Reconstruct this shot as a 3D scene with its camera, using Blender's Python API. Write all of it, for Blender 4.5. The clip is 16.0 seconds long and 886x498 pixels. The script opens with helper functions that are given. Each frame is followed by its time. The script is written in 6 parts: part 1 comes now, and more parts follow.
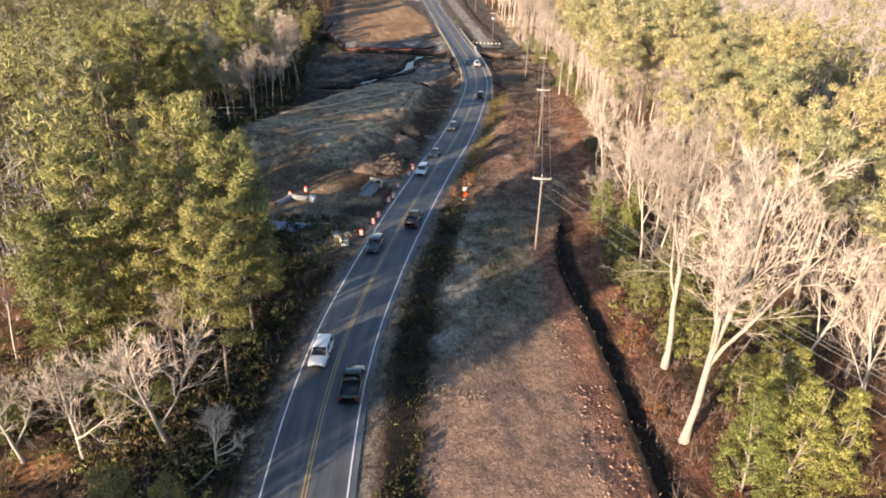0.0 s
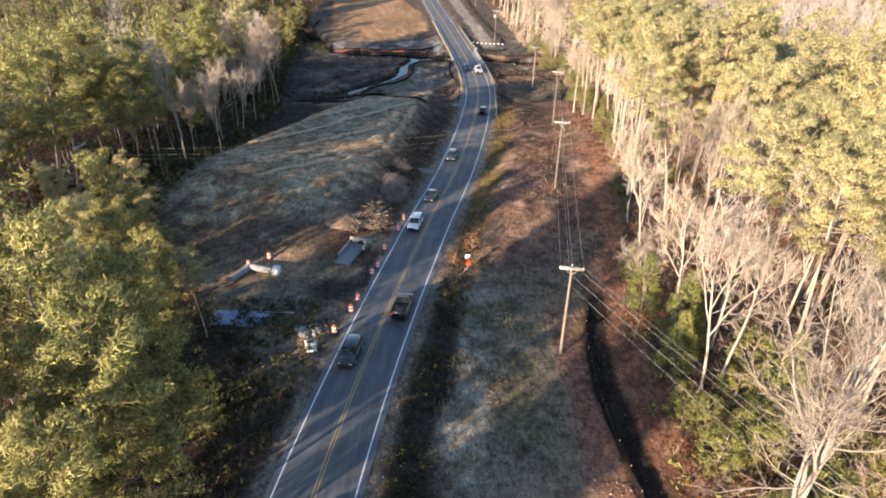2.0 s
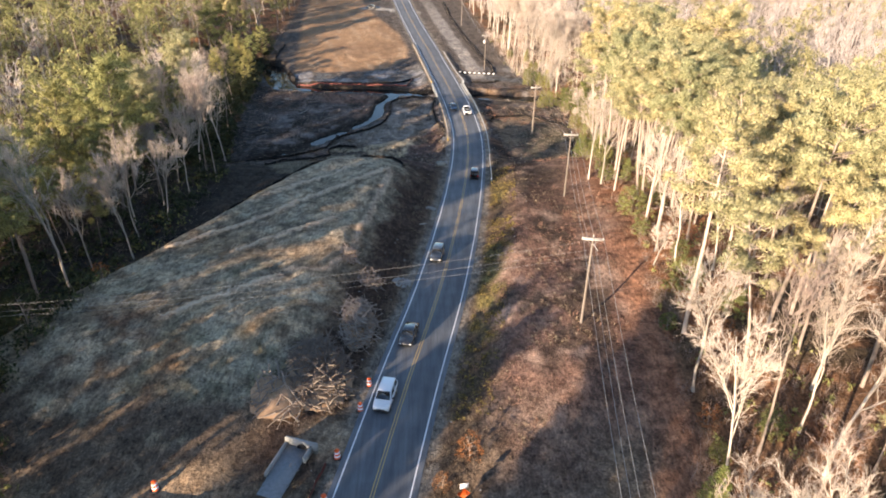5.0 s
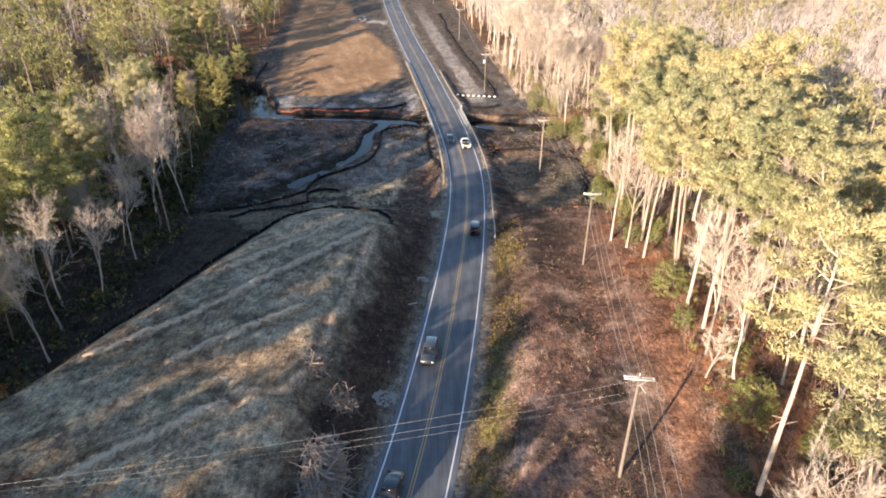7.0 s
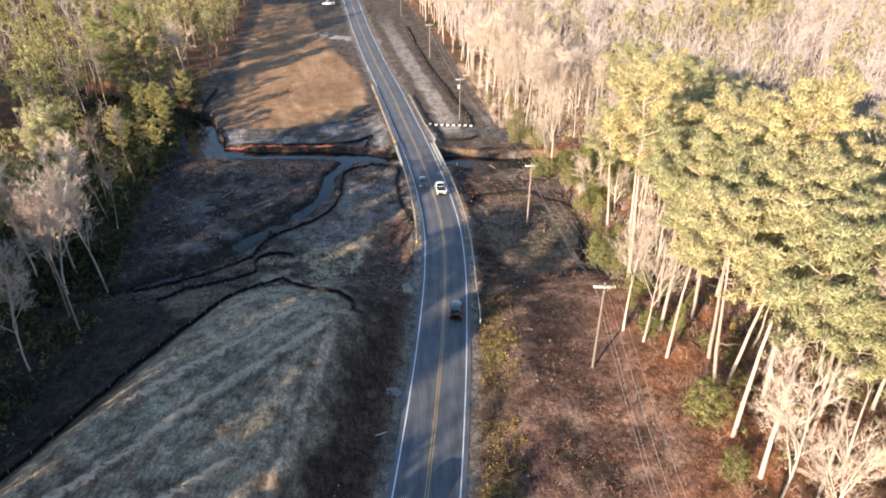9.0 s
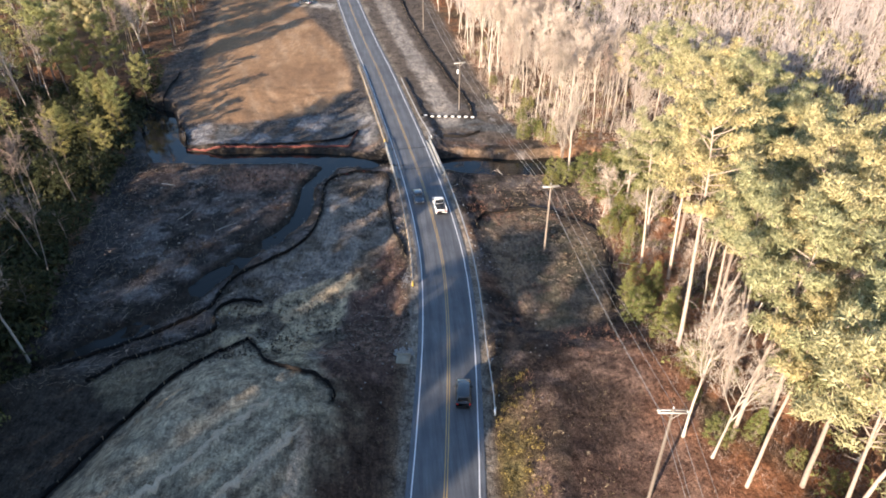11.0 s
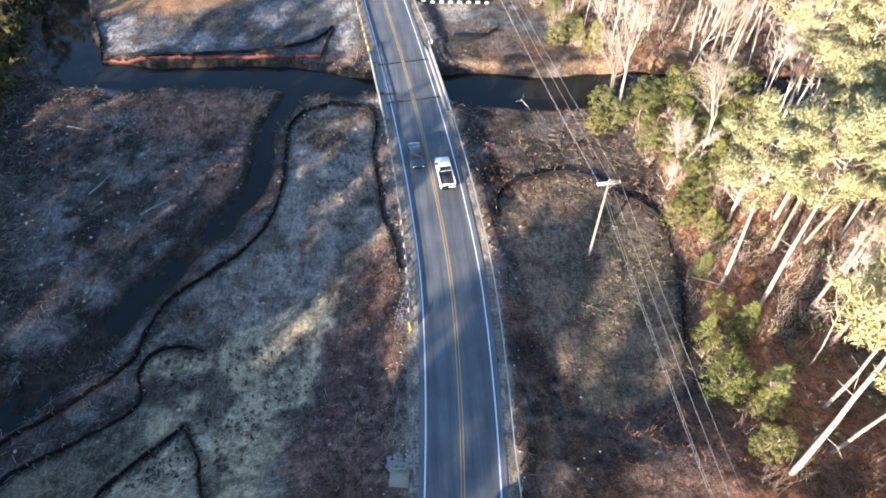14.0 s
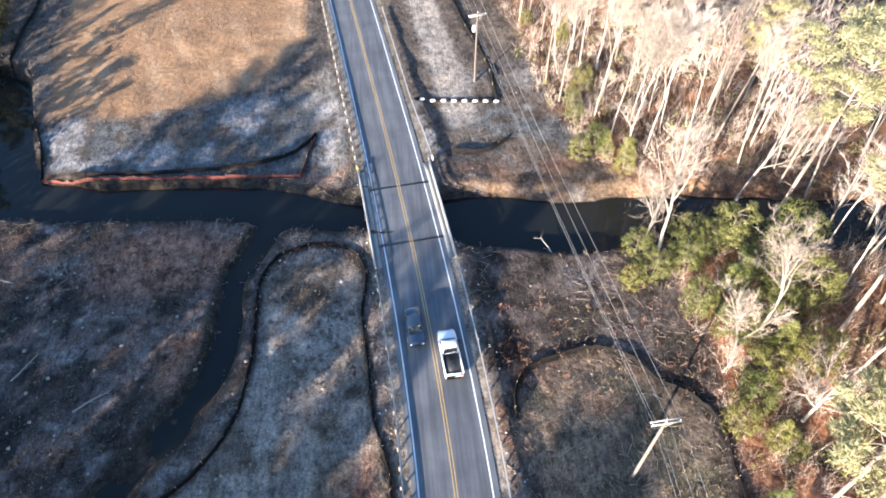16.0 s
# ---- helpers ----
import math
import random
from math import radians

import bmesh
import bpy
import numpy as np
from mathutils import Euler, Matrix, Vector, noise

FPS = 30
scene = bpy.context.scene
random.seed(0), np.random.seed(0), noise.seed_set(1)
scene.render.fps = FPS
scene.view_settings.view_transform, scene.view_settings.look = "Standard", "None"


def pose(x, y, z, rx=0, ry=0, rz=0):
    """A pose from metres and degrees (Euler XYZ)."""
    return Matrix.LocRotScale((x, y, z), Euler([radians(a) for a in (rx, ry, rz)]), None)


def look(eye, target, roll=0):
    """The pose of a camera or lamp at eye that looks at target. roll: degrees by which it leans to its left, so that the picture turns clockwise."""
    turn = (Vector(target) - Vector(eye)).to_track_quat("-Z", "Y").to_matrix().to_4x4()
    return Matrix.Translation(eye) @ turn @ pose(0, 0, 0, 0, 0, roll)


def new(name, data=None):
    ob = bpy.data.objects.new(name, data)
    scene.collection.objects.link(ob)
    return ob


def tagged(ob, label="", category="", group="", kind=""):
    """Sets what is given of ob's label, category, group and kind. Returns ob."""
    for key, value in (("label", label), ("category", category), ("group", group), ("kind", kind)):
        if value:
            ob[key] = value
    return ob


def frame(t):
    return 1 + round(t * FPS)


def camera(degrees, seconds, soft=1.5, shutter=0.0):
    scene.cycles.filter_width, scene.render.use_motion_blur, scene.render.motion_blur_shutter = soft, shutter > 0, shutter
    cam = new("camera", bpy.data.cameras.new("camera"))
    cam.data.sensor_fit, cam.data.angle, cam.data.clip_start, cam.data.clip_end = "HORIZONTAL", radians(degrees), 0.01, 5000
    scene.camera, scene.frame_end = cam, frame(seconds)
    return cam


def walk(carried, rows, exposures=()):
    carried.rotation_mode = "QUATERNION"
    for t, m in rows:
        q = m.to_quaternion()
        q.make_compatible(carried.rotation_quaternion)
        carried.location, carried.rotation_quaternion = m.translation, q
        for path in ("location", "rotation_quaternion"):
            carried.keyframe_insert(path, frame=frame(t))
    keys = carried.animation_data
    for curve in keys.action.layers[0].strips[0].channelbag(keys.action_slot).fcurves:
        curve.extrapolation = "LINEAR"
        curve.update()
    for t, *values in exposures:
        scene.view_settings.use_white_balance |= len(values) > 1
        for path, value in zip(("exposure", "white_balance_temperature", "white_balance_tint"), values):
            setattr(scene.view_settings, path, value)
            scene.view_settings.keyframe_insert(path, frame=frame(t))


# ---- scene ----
cam = camera(68.3, 16.0, soft=1.85)
METRES, EYE, TILT, LEAN, TURN = 200.0, 42.0, -28.5, -1.0, 0.0
ROWS = [
    (0.0, 0.0, 0.0, 0.0, -0.0, -0.0, 0.0),
    (0.5, 0.0002, 0.0274, 0.016, 0.01, -1.17, 0.02),
    (1.0, 0.0002, 0.0551, 0.0325, -0.01, -1.29, -0.01),
    (1.5, 0.0004, 0.0831, 0.049, -0.05, -1.28, -0.02),
    (2.0, 0.0004, 0.1112, 0.0656, -0.19, -1.28, 0.06),
    (2.5, 0.0007, 0.1395, 0.0818, -0.32, -1.25, 0.18),
    (3.0, 0.001, 0.167, 0.0982, -0.56, -1.25, 0.38),
    (3.5, 0.0017, 0.1941, 0.1139, -0.84, -1.22, 0.59),
    (4.0, 0.0029, 0.2204, 0.1292, -1.12, -1.21, 0.82),
    (4.5, 0.0039, 0.2461, 0.1447, -1.26, -1.23, 0.94),
    (7.0, 0.0121, 0.3726, 0.2169, -1.35, -1.13, 1.35),
    (7.5, 0.014, 0.3971, 0.2315, -1.78, -1.15, 1.64),
    (8.0, 0.0154, 0.4221, 0.2465, -2.44, -1.16, 2.03),
    (8.5, 0.0162, 0.4475, 0.262, -2.93, -1.19, 2.31),
    (9.0, 0.0175, 0.4736, 0.2776, -3.58, -1.2, 2.72),
    (9.5, 0.0189, 0.5001, 0.2935, -3.88, -1.23, 2.99),
    (12.0, 0.0266, 0.637, 0.3716, -4.05, -11.23, 3.31),
    (12.5, 0.0285, 0.6649, 0.3881, -4.08, -14.78, 3.25),
    (13.0, 0.0305, 0.6925, 0.4046, -4.13, -17.83, 3.3),
    (13.5, 0.0329, 0.7206, 0.421, -4.18, -20.64, 3.41),
    (14.0, 0.0349, 0.749, 0.4379, -4.29, -21.99, 3.47),
    (14.5, 0.0374, 0.7777, 0.4549, -4.34, -22.44, 3.53),
    (15.0, 0.04, 0.8061, 0.4721, -4.38, -22.41, 3.6),
    (15.5, 0.0422, 0.8341, 0.489, -4.46, -22.32, 3.63),
    (16.0, 0.0442, 0.8614, 0.5053, -4.51, -22.24, 3.61),
]
walk(cam, [(t, pose(0, 0, EYE, TILT, LEAN, TURN) @ pose(METRES * x, METRES * y, METRES * z, 90 + pitch, roll, yaw)) for t, x, y, z, yaw, pitch, roll in ROWS], exposures=((0.0, 1.52, 6900, 13), (3.5, 1.8, 6850, 13), (8.0, 1.76, 6650, 13), (12.0, 1.7, 6300, 12), (14.0, 2.2, 5980, 11), (16.0, 2.22, 5820, 10)))

# ---- world, sun ----
SUN_AZ, SUN_EL = 220.0, 14.5
world = bpy.data.worlds.new("sky")
scene.world = world
world.use_nodes = True
_wn = world.node_tree.nodes
_wn.clear()
_sky = _wn.new("ShaderNodeTexSky")
_sky.sky_type, _sky.sun_disc = "NISHITA", False
_sky.sun_elevation, _sky.sun_rotation = radians(SUN_EL), radians(SUN_AZ)
_sky.air_density, _sky.dust_density, _sky.ozone_density = 1.0, 0.3, 2.5
_bg = _wn.new("ShaderNodeBackground")
_bg.inputs["Strength"].default_value = 0.108
_out = _wn.new("ShaderNodeOutputWorld")
world.node_tree.links.new(_sky.outputs[0], _bg.inputs[0])
world.node_tree.links.new(_bg.outputs[0], _out.inputs[0])

sun = new("sun", bpy.data.lights.new("sun", "SUN"))
sun.data.energy, sun.data.angle, sun.data.color = 5.0, radians(0.6), (1.0, 0.82, 0.62)
_a, _e = radians(SUN_AZ), radians(SUN_EL)
sun.matrix_world = look((300 * math.sin(_a), 300 * math.cos(_a), 300 * math.tan(_e)), (0, 0, 0))

# ---- materials ----


class Nodes:
    """A small builder of node materials."""

    def __init__(self, name, rough=0.8, metal=0.0):
        self.mat = bpy.data.materials.new(name)
        self.mat.use_nodes = True
        self.tree = self.mat.node_tree
        self.bsdf = self.tree.nodes["Principled BSDF"]
        self.bsdf.inputs["Roughness"].default_value = rough
        self.bsdf.inputs["Metallic"].default_value = metal
        self.place = None

    def node(self, kind):
        return self.tree.nodes.new(kind)

    def link(self, a, b):
        self.tree.links.new(a, b)

    def coords(self):
        if self.place is None:
            self.place = self.node("ShaderNodeTexCoord").outputs["Object"]
        return self.place

    def noise(self, scale, detail=4.0, rough=0.6, stretch=None):
        n = self.node("ShaderNodeTexNoise")
        n.inputs["Scale"].default_value = scale
        n.inputs["Detail"].default_value = detail
        n.inputs["Roughness"].default_value = rough
        if stretch:
            m = self.node("ShaderNodeMapping")
            m.inputs["Scale"].default_value = stretch
            self.link(self.coords(), m.inputs[0])
            self.link(m.outputs[0], n.inputs["Vector"])
        else:
            self.link(self.coords(), n.inputs["Vector"])
        return n.outputs["Fac"]

    def ramp(self, fac, stops):
        r = self.node("ShaderNodeValToRGB")
        el = r.color_ramp.elements
        while len(el) < len(stops):
            el.new(0.5)
        for e, (p, c) in zip(el, stops):
            e.position = p
            e.color = (*c, 1.0)
        self.link(fac, r.inputs[0])
        return r.outputs[0]

    def mix(self, a, b, fac, how="MIX"):
        m = self.node("ShaderNodeMix")
        m.data_type, m.blend_type = "RGBA", how
        for sock, v in ((m.inputs[0], fac), (m.inputs[6], a), (m.inputs[7], b)):
            if isinstance(v, (int, float)):
                sock.default_value = v
            elif isinstance(v, tuple):
                sock.default_value = (*v, 1.0)
            else:
                self.link(v, sock)
        return m.outputs[2]

    def colour(self, c):
        if isinstance(c, tuple):
            self.bsdf.inputs["Base Color"].default_value = (*c, 1.0)
        else:
            self.link(c, self.bsdf.inputs["Base Color"])
        return self

    def bump(self, fac, strength=0.4, distance=0.05):
        b = self.node("ShaderNodeBump")
        b.inputs["Strength"].default_value = strength
        b.inputs["Distance"].default_value = distance
        self.link(fac, b.inputs["Height"])
        self.link(b.outputs[0], self.bsdf.inputs["Normal"])
        return self

    def random(self):
        return self.node("ShaderNodeObjectInfo").outputs["Random"]

    def island(self):
        return self.node("ShaderNodeNewGeometry").outputs["Random Per Island"]

    def attribute(self, name):
        a = self.node("ShaderNodeAttribute")
        a.attribute_name = name
        return a.outputs["Color"]


def mottled(name, dark, light, scale=4.0, rough=0.85, metal=0.0, bump=0.3, by="", depth=0.02):
    """Two tones broken up at two scales; by='object' or 'island' shifts the tone from piece to piece."""
    n = Nodes(name, rough, metal)
    big, fine = n.noise(scale * 0.18, 3.0), n.noise(scale, 6.0)
    c = n.ramp(fine, [(0.3, dark), (0.7, light)])
    mid = tuple((a + b) * 0.5 for a, b in zip(dark, light))
    c = n.mix(c, mid, n.ramp(big, [(0.35, (0, 0, 0)), (0.65, (0.8, 0.8, 0.8))]))
    if by:
        r = n.random() if by == "object" else n.island()
        c = n.mix(c, n.ramp(r, [(0.0, (0.62, 0.6, 0.58)), (1.0, (1.35, 1.3, 1.25))]), 1.0, "MULTIPLY")
    n.colour(c)
    if bump:
        n.bump(fine, bump, depth)
    return n.mat


def foliage(name, dark, light, far=False):
    """Leaves or needles: tone differs from leaf to leaf, mottled, and light comes through."""
    n = Nodes(name, 0.6)
    tone = n.ramp(n.island(), [(0.0, dark), (0.55, tuple((a + b) / 2 for a, b in zip(dark, light))), (1.0, light)])
    fine = n.noise(4.5, 3.0, 0.7)
    tone = n.mix(tone, n.ramp(fine, [(0.4, (0.62, 0.64, 0.6)), (0.5, (1.0, 1.0, 1.0)), (0.62, (1.35, 1.3, 1.25))]), 1.0, "MULTIPLY")
    if not far:
        tone = n.mix(tone, n.ramp(n.random(), [(0.0, (0.7, 0.78, 0.75)), (0.5, (1.0, 1.0, 1.0)), (1.0, (1.12, 1.04, 0.95))]), 1.0, "MULTIPLY")
    n.colour(tone)
    n.bsdf.inputs["Specular IOR Level"].default_value = 0.08
    t = n.node("ShaderNodeBsdfTranslucent")
    n.link(tone, t.inputs[0])
    m = n.node("ShaderNodeMixShader")
    m.inputs[0].default_value = 0.3
    n.link(n.bsdf.outputs[0], m.inputs[1])
    n.link(t.outputs[0], m.inputs[2])
    n.link(m.outputs[0], n.tree.nodes["Material Output"].inputs[0])
    return n.mat


def ground_material():
    n = Nodes("soil", 0.95)
    base = n.attribute("tone")
    fine, mid, wide = n.noise(4.5, 5.0, 0.7), n.noise(1.3, 6.0, 0.66), n.noise(0.42, 6.0, 0.66)
    fibre = n.noise(2.6, 5.0, 0.66, (1.0, 0.3, 1.0))
    chips, clumps = n.noise(7.5, 2.0, 0.5), n.noise(2.1, 4.0, 0.75)
    c = n.mix(base, n.ramp(fine, [(0.34, (0.62, 0.6, 0.59)), (0.5, (1, 1, 1)), (0.66, (1.45, 1.42, 1.38))]), 1.0, "MULTIPLY")
    c = n.mix(c, n.ramp(mid, [(0.36, (0.55, 0.53, 0.52)), (0.46, (0.95, 0.95, 0.95)), (0.56, (1.02, 1.02, 1.02)), (0.68, (1.42, 1.38, 1.32))]), 1.0, "MULTIPLY")
    c = n.mix(c, n.ramp(wide, [(0.38, (0.66, 0.63, 0.62)), (0.5, (1, 1, 1)), (0.64, (1.3, 1.26, 1.2))]), 1.0, "MULTIPLY")
    c = n.mix(c, n.ramp(fibre, [(0.4, (0.76, 0.75, 0.74)), (0.6, (1.24, 1.22, 1.18))]), 1.0, "MULTIPLY")
    c = n.mix(c, n.ramp(clumps, [(0.33, (0.42, 0.4, 0.38)), (0.41, (1, 1, 1))]), 1.0, "MULTIPLY")
    c = n.mix(c, n.ramp(chips, [(0.66, (1, 1, 1)), (0.71, (1.9, 1.85, 1.75))]), 1.0, "MULTIPLY")
    rough = n.node("ShaderNodeAttribute")
    rough.attribute_name = "tone"
    c = n.mix(base, c, rough.outputs["Alpha"])
    n.colour(c)
    n.bsdf.inputs["Specular IOR Level"].default_value = 0.1
    n.bump(n.mix(mid, fine, 0.35), 0.85, 0.5)
    return n.mat


def asphalt_material():
    n = Nodes("asphalt", 0.72)
    fine, patch = n.noise(26.0, 6.0, 0.7), n.noise(0.25, 4.0, 0.6)
    streak = n.noise(1.2, 4.0, 0.6, (2.6, 0.09, 1.0))
    c = n.ramp(fine, [(0.3, (0.07, 0.076, 0.087)), (0.7, (0.136, 0.143, 0.157))])
    c = n.mix(c, n.ramp(patch, [(0.35, (0.8, 0.8, 0.82)), (0.65, (1.16, 1.15, 1.12))]), 1.0, "MULTIPLY")
    c = n.mix(c, n.ramp(streak, [(0.35, (0.8, 0.8, 0.8)), (0.6, (1.1, 1.1, 1.1))]), 1.0, "MULTIPLY")
    c = n.mix(c, n.attribute("wear"), 1.0, "MULTIPLY")
    n.colour(c)
    n.bump(fine, 0.25, 0.01)
    return n.mat


def paint_material(name, c):
    n = Nodes(name, 0.6)
    worn = n.noise(7.0, 6.0, 0.7)
    n.colour(n.mix(n.ramp(worn, [(0.3, tuple(v * 0.55 for v in c)), (0.46, c)]), (0.13, 0.13, 0.135), n.ramp(n.noise(1.1, 5.0, 0.7), [(0.58, (0, 0, 0)), (0.75, (0.55, 0.55, 0.55))])))
    return n.mat


def water_material():
    n = Nodes("creek_water", 0.03)
    n.colour((0.012, 0.013, 0.012))
    n.bsdf.inputs["IOR"].default_value = 1.33
    n.bsdf.inputs["Specular IOR Level"].default_value = 0.34
    n.bump(n.noise(1.6, 4.0, 0.55), 0.06, 0.05)
    return n.mat


def glossy(name, c, rough=0.25, metal=0.0, coat=0.0):
    n = Nodes(name, rough, metal)
    dust = n.noise(3.0, 4.0)
    n.colour(n.mix(c, tuple(min(1, v * 0.75 + 0.03) for v in c), n.ramp(dust, [(0.45, (0, 0, 0)), (0.75, (0.5, 0.5, 0.5))])))
    n.bsdf.inputs["Coat Weight"].default_value = coat
    return n.mat


SOIL = ground_material()
ASPHALT = asphalt_material()
WHITE_LINE = paint_material("white_line_paint", (0.78, 0.78, 0.76))
YELLOW_LINE = paint_material("yellow_line_paint", (0.5, 0.33, 0.11))
WATER = water_material()
CONCRETE = mottled("concrete", (0.22, 0.215, 0.2), (0.38, 0.37, 0.35), 3.0)
PALE_STONE = mottled("riprap_stone", (0.16, 0.155, 0.15), (0.36, 0.35, 0.33), 5.0, by="island")
STEEL = mottled("galvanized_steel", (0.36, 0.37, 0.38), (0.55, 0.56, 0.57), 6.0, rough=0.42, metal=0.75, bump=0.05)
RAKED = mottled("matted_straw", (0.36, 0.26, 0.17), (0.68, 0.52, 0.36), 5.0, bump=0.6, depth=0.06)
WOOD_POLE = mottled("weathered_pole_wood", (0.12, 0.1, 0.085), (0.27, 0.23, 0.195), 6.0, by="object")
PALE_WOOD = mottled("weathered_crossarm_wood", (0.38, 0.34, 0.3), (0.6, 0.56, 0.5), 6.0)
WIRE = mottled("power_line_metal", (0.3, 0.29, 0.28), (0.45, 0.43, 0.41), 4.0, rough=0.5, metal=0.4, bump=0)
PORCELAIN = glossy("insulator_porcelain", (0.62, 0.62, 0.6), 0.3)
BARK_PINE = mottled("pine_bark", (0.23, 0.185, 0.155), (0.48, 0.4, 0.345), 5.0, by="object", depth=0.05)
BARK_DARK = mottled("dark_pine_bark", (0.1, 0.078, 0.065), (0.27, 0.215, 0.18), 5.0, by="object", depth=0.05)
BARK_PALE = mottled("pale_bark", (0.25, 0.22, 0.19), (0.56, 0.51, 0.45), 3.0, by="object", depth=0.03)
BARK_GREY = mottled("grey_bark", (0.15, 0.12, 0.1), (0.36, 0.3, 0.25), 3.0, by="object", depth=0.03)
TWIG_PALE = mottled("pale_twigs", (0.31, 0.26, 0.22), (0.57, 0.49, 0.42), 0.6, bump=0, by="object")
TWIG_FAR = mottled("far_pale_twigs", (0.3, 0.255, 0.235), (0.48, 0.415, 0.38), 0.25, bump=0)
TWIG_GREY = mottled("grey_twigs", (0.19, 0.145, 0.125), (0.4, 0.31, 0.27), 0.6, bump=0, by="object")
NEEDLES = foliage("pine_needles", (0.26, 0.238, 0.124), (0.58, 0.526, 0.31))
NEEDLES_FAR = foliage("far_pine_needles", (0.19, 0.173, 0.08), (0.47, 0.42, 0.215), True)
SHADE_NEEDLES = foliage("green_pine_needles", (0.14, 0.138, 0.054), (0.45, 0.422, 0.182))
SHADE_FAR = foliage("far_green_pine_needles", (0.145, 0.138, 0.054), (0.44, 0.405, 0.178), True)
# Darker copy of the evergreen leaves, with the shade put into the colour.
SHADED_LEAVES = foliage("shaded_evergreen_leaves", (0.02, 0.024, 0.013), (0.095, 0.1, 0.048))
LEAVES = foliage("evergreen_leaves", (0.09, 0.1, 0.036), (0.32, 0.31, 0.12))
CEDAR = foliage("cedar_sprays", (0.12, 0.138, 0.044), (0.42, 0.41, 0.15))
RUST_LEAVES = foliage("dead_leaves", (0.12, 0.05, 0.02), (0.34, 0.16, 0.07))
OLIVE_WEED = foliage("olive_weeds", (0.07, 0.055, 0.02), (0.3, 0.235, 0.085))
RUST_STEMS = mottled("rusty_stems", (0.13, 0.06, 0.04), (0.34, 0.19, 0.13), 2.0, by="island", bump=0)
TAN_WEED = foliage("tan_weeds", (0.16, 0.115, 0.075), (0.44, 0.33, 0.235))
DARK_WEED = foliage("dark_marsh_weeds", (0.03, 0.025, 0.022), (0.13, 0.11, 0.095))
ROOF = mottled("red_brown_roof", (0.36, 0.17, 0.1), (0.55, 0.3, 0.2), 2.0)
SIDING = mottled("cream_siding", (0.5, 0.46, 0.4), (0.68, 0.64, 0.57), 2.0)
DRY_GRASS = foliage("dry_grass", (0.1, 0.075, 0.045), (0.36, 0.28, 0.17))
BLACK_FABRIC = mottled("black_geotextile", (0.008, 0.008, 0.008), (0.025, 0.021, 0.02), 4.0, rough=0.7)
ORANGE_FABRIC = mottled("faded_orange_mesh", (0.065, 0.017, 0.013), (0.19, 0.04, 0.027), 3.0, rough=0.7)
BLACK_FABRIC.node_tree.nodes["Principled BSDF"].inputs["Specular IOR Level"].default_value = 0.04
CLOD = mottled("dug_earth", (0.15, 0.085, 0.06), (0.36, 0.23, 0.17), 3.0, by="island")
WHITE_FABRIC = mottled("white_fabric", (0.55, 0.55, 0.53), (0.8, 0.8, 0.78), 3.0)
STAKE = mottled("wooden_stake", (0.26, 0.2, 0.13), (0.46, 0.37, 0.26), 8.0)
STRAW = foliage("raked_straw", (0.36, 0.27, 0.18), (0.72, 0.58, 0.42))
STICK = mottled("broken_branches", (0.16, 0.12, 0.09), (0.5, 0.42, 0.34), 2.0, by="island", bump=0)
ORANGE = glossy("safety_orange", (0.85, 0.13, 0.02), 0.45)
WHITE_BAND = glossy("reflective_white", (0.8, 0.8, 0.8), 0.35)
RUBBER = mottled("black_rubber", (0.012, 0.012, 0.012), (0.035, 0.035, 0.035), 8.0)
GLASS = glossy("dark_car_glass", (0.012, 0.014, 0.017), 0.05, 0.0, 0.5)
RIM = glossy("wheel_alloy", (0.42, 0.42, 0.43), 0.3, 0.8)
LAMP_RED = glossy("red_lamp_lens", (0.45, 0.01, 0.01), 0.2)
LAMP_CLEAR = glossy("clear_lamp_lens", (0.7, 0.7, 0.68), 0.15)
PLASTIC = glossy("black_trim", (0.02, 0.02, 0.021), 0.5)
PIPE = mottled("grey_culvert_concrete", (0.17, 0.18, 0.195), (0.3, 0.31, 0.325), 3.0)
TARP = mottled("blue_grey_plastic_sheet", (0.12, 0.16, 0.26), (0.2, 0.25, 0.36), 2.0, rough=0.35)
YELLOW = glossy("yellow_marker", (0.75, 0.5, 0.03), 0.5)
CAR_PAINTS = {
    "white": glossy("white_car_paint", (0.75, 0.76, 0.77), 0.25, 0.0, 0.8),
    "black": glossy("black_car_paint", (0.015, 0.015, 0.017), 0.2, 0.0, 0.9),
    "dark_green": glossy("dark_olive_car_paint", (0.035, 0.045, 0.036), 0.25, 0.1, 0.8),
    "grey": glossy("dark_grey_car_paint", (0.06, 0.065, 0.07), 0.25, 0.3, 0.8),
    "silver": glossy("silver_car_paint", (0.5, 0.51, 0.53), 0.25, 0.5, 0.8),
    "blue": glossy("dark_blue_car_paint", (0.025, 0.045, 0.075), 0.22, 0.2, 0.9),
}

# ---- mesh helpers ----


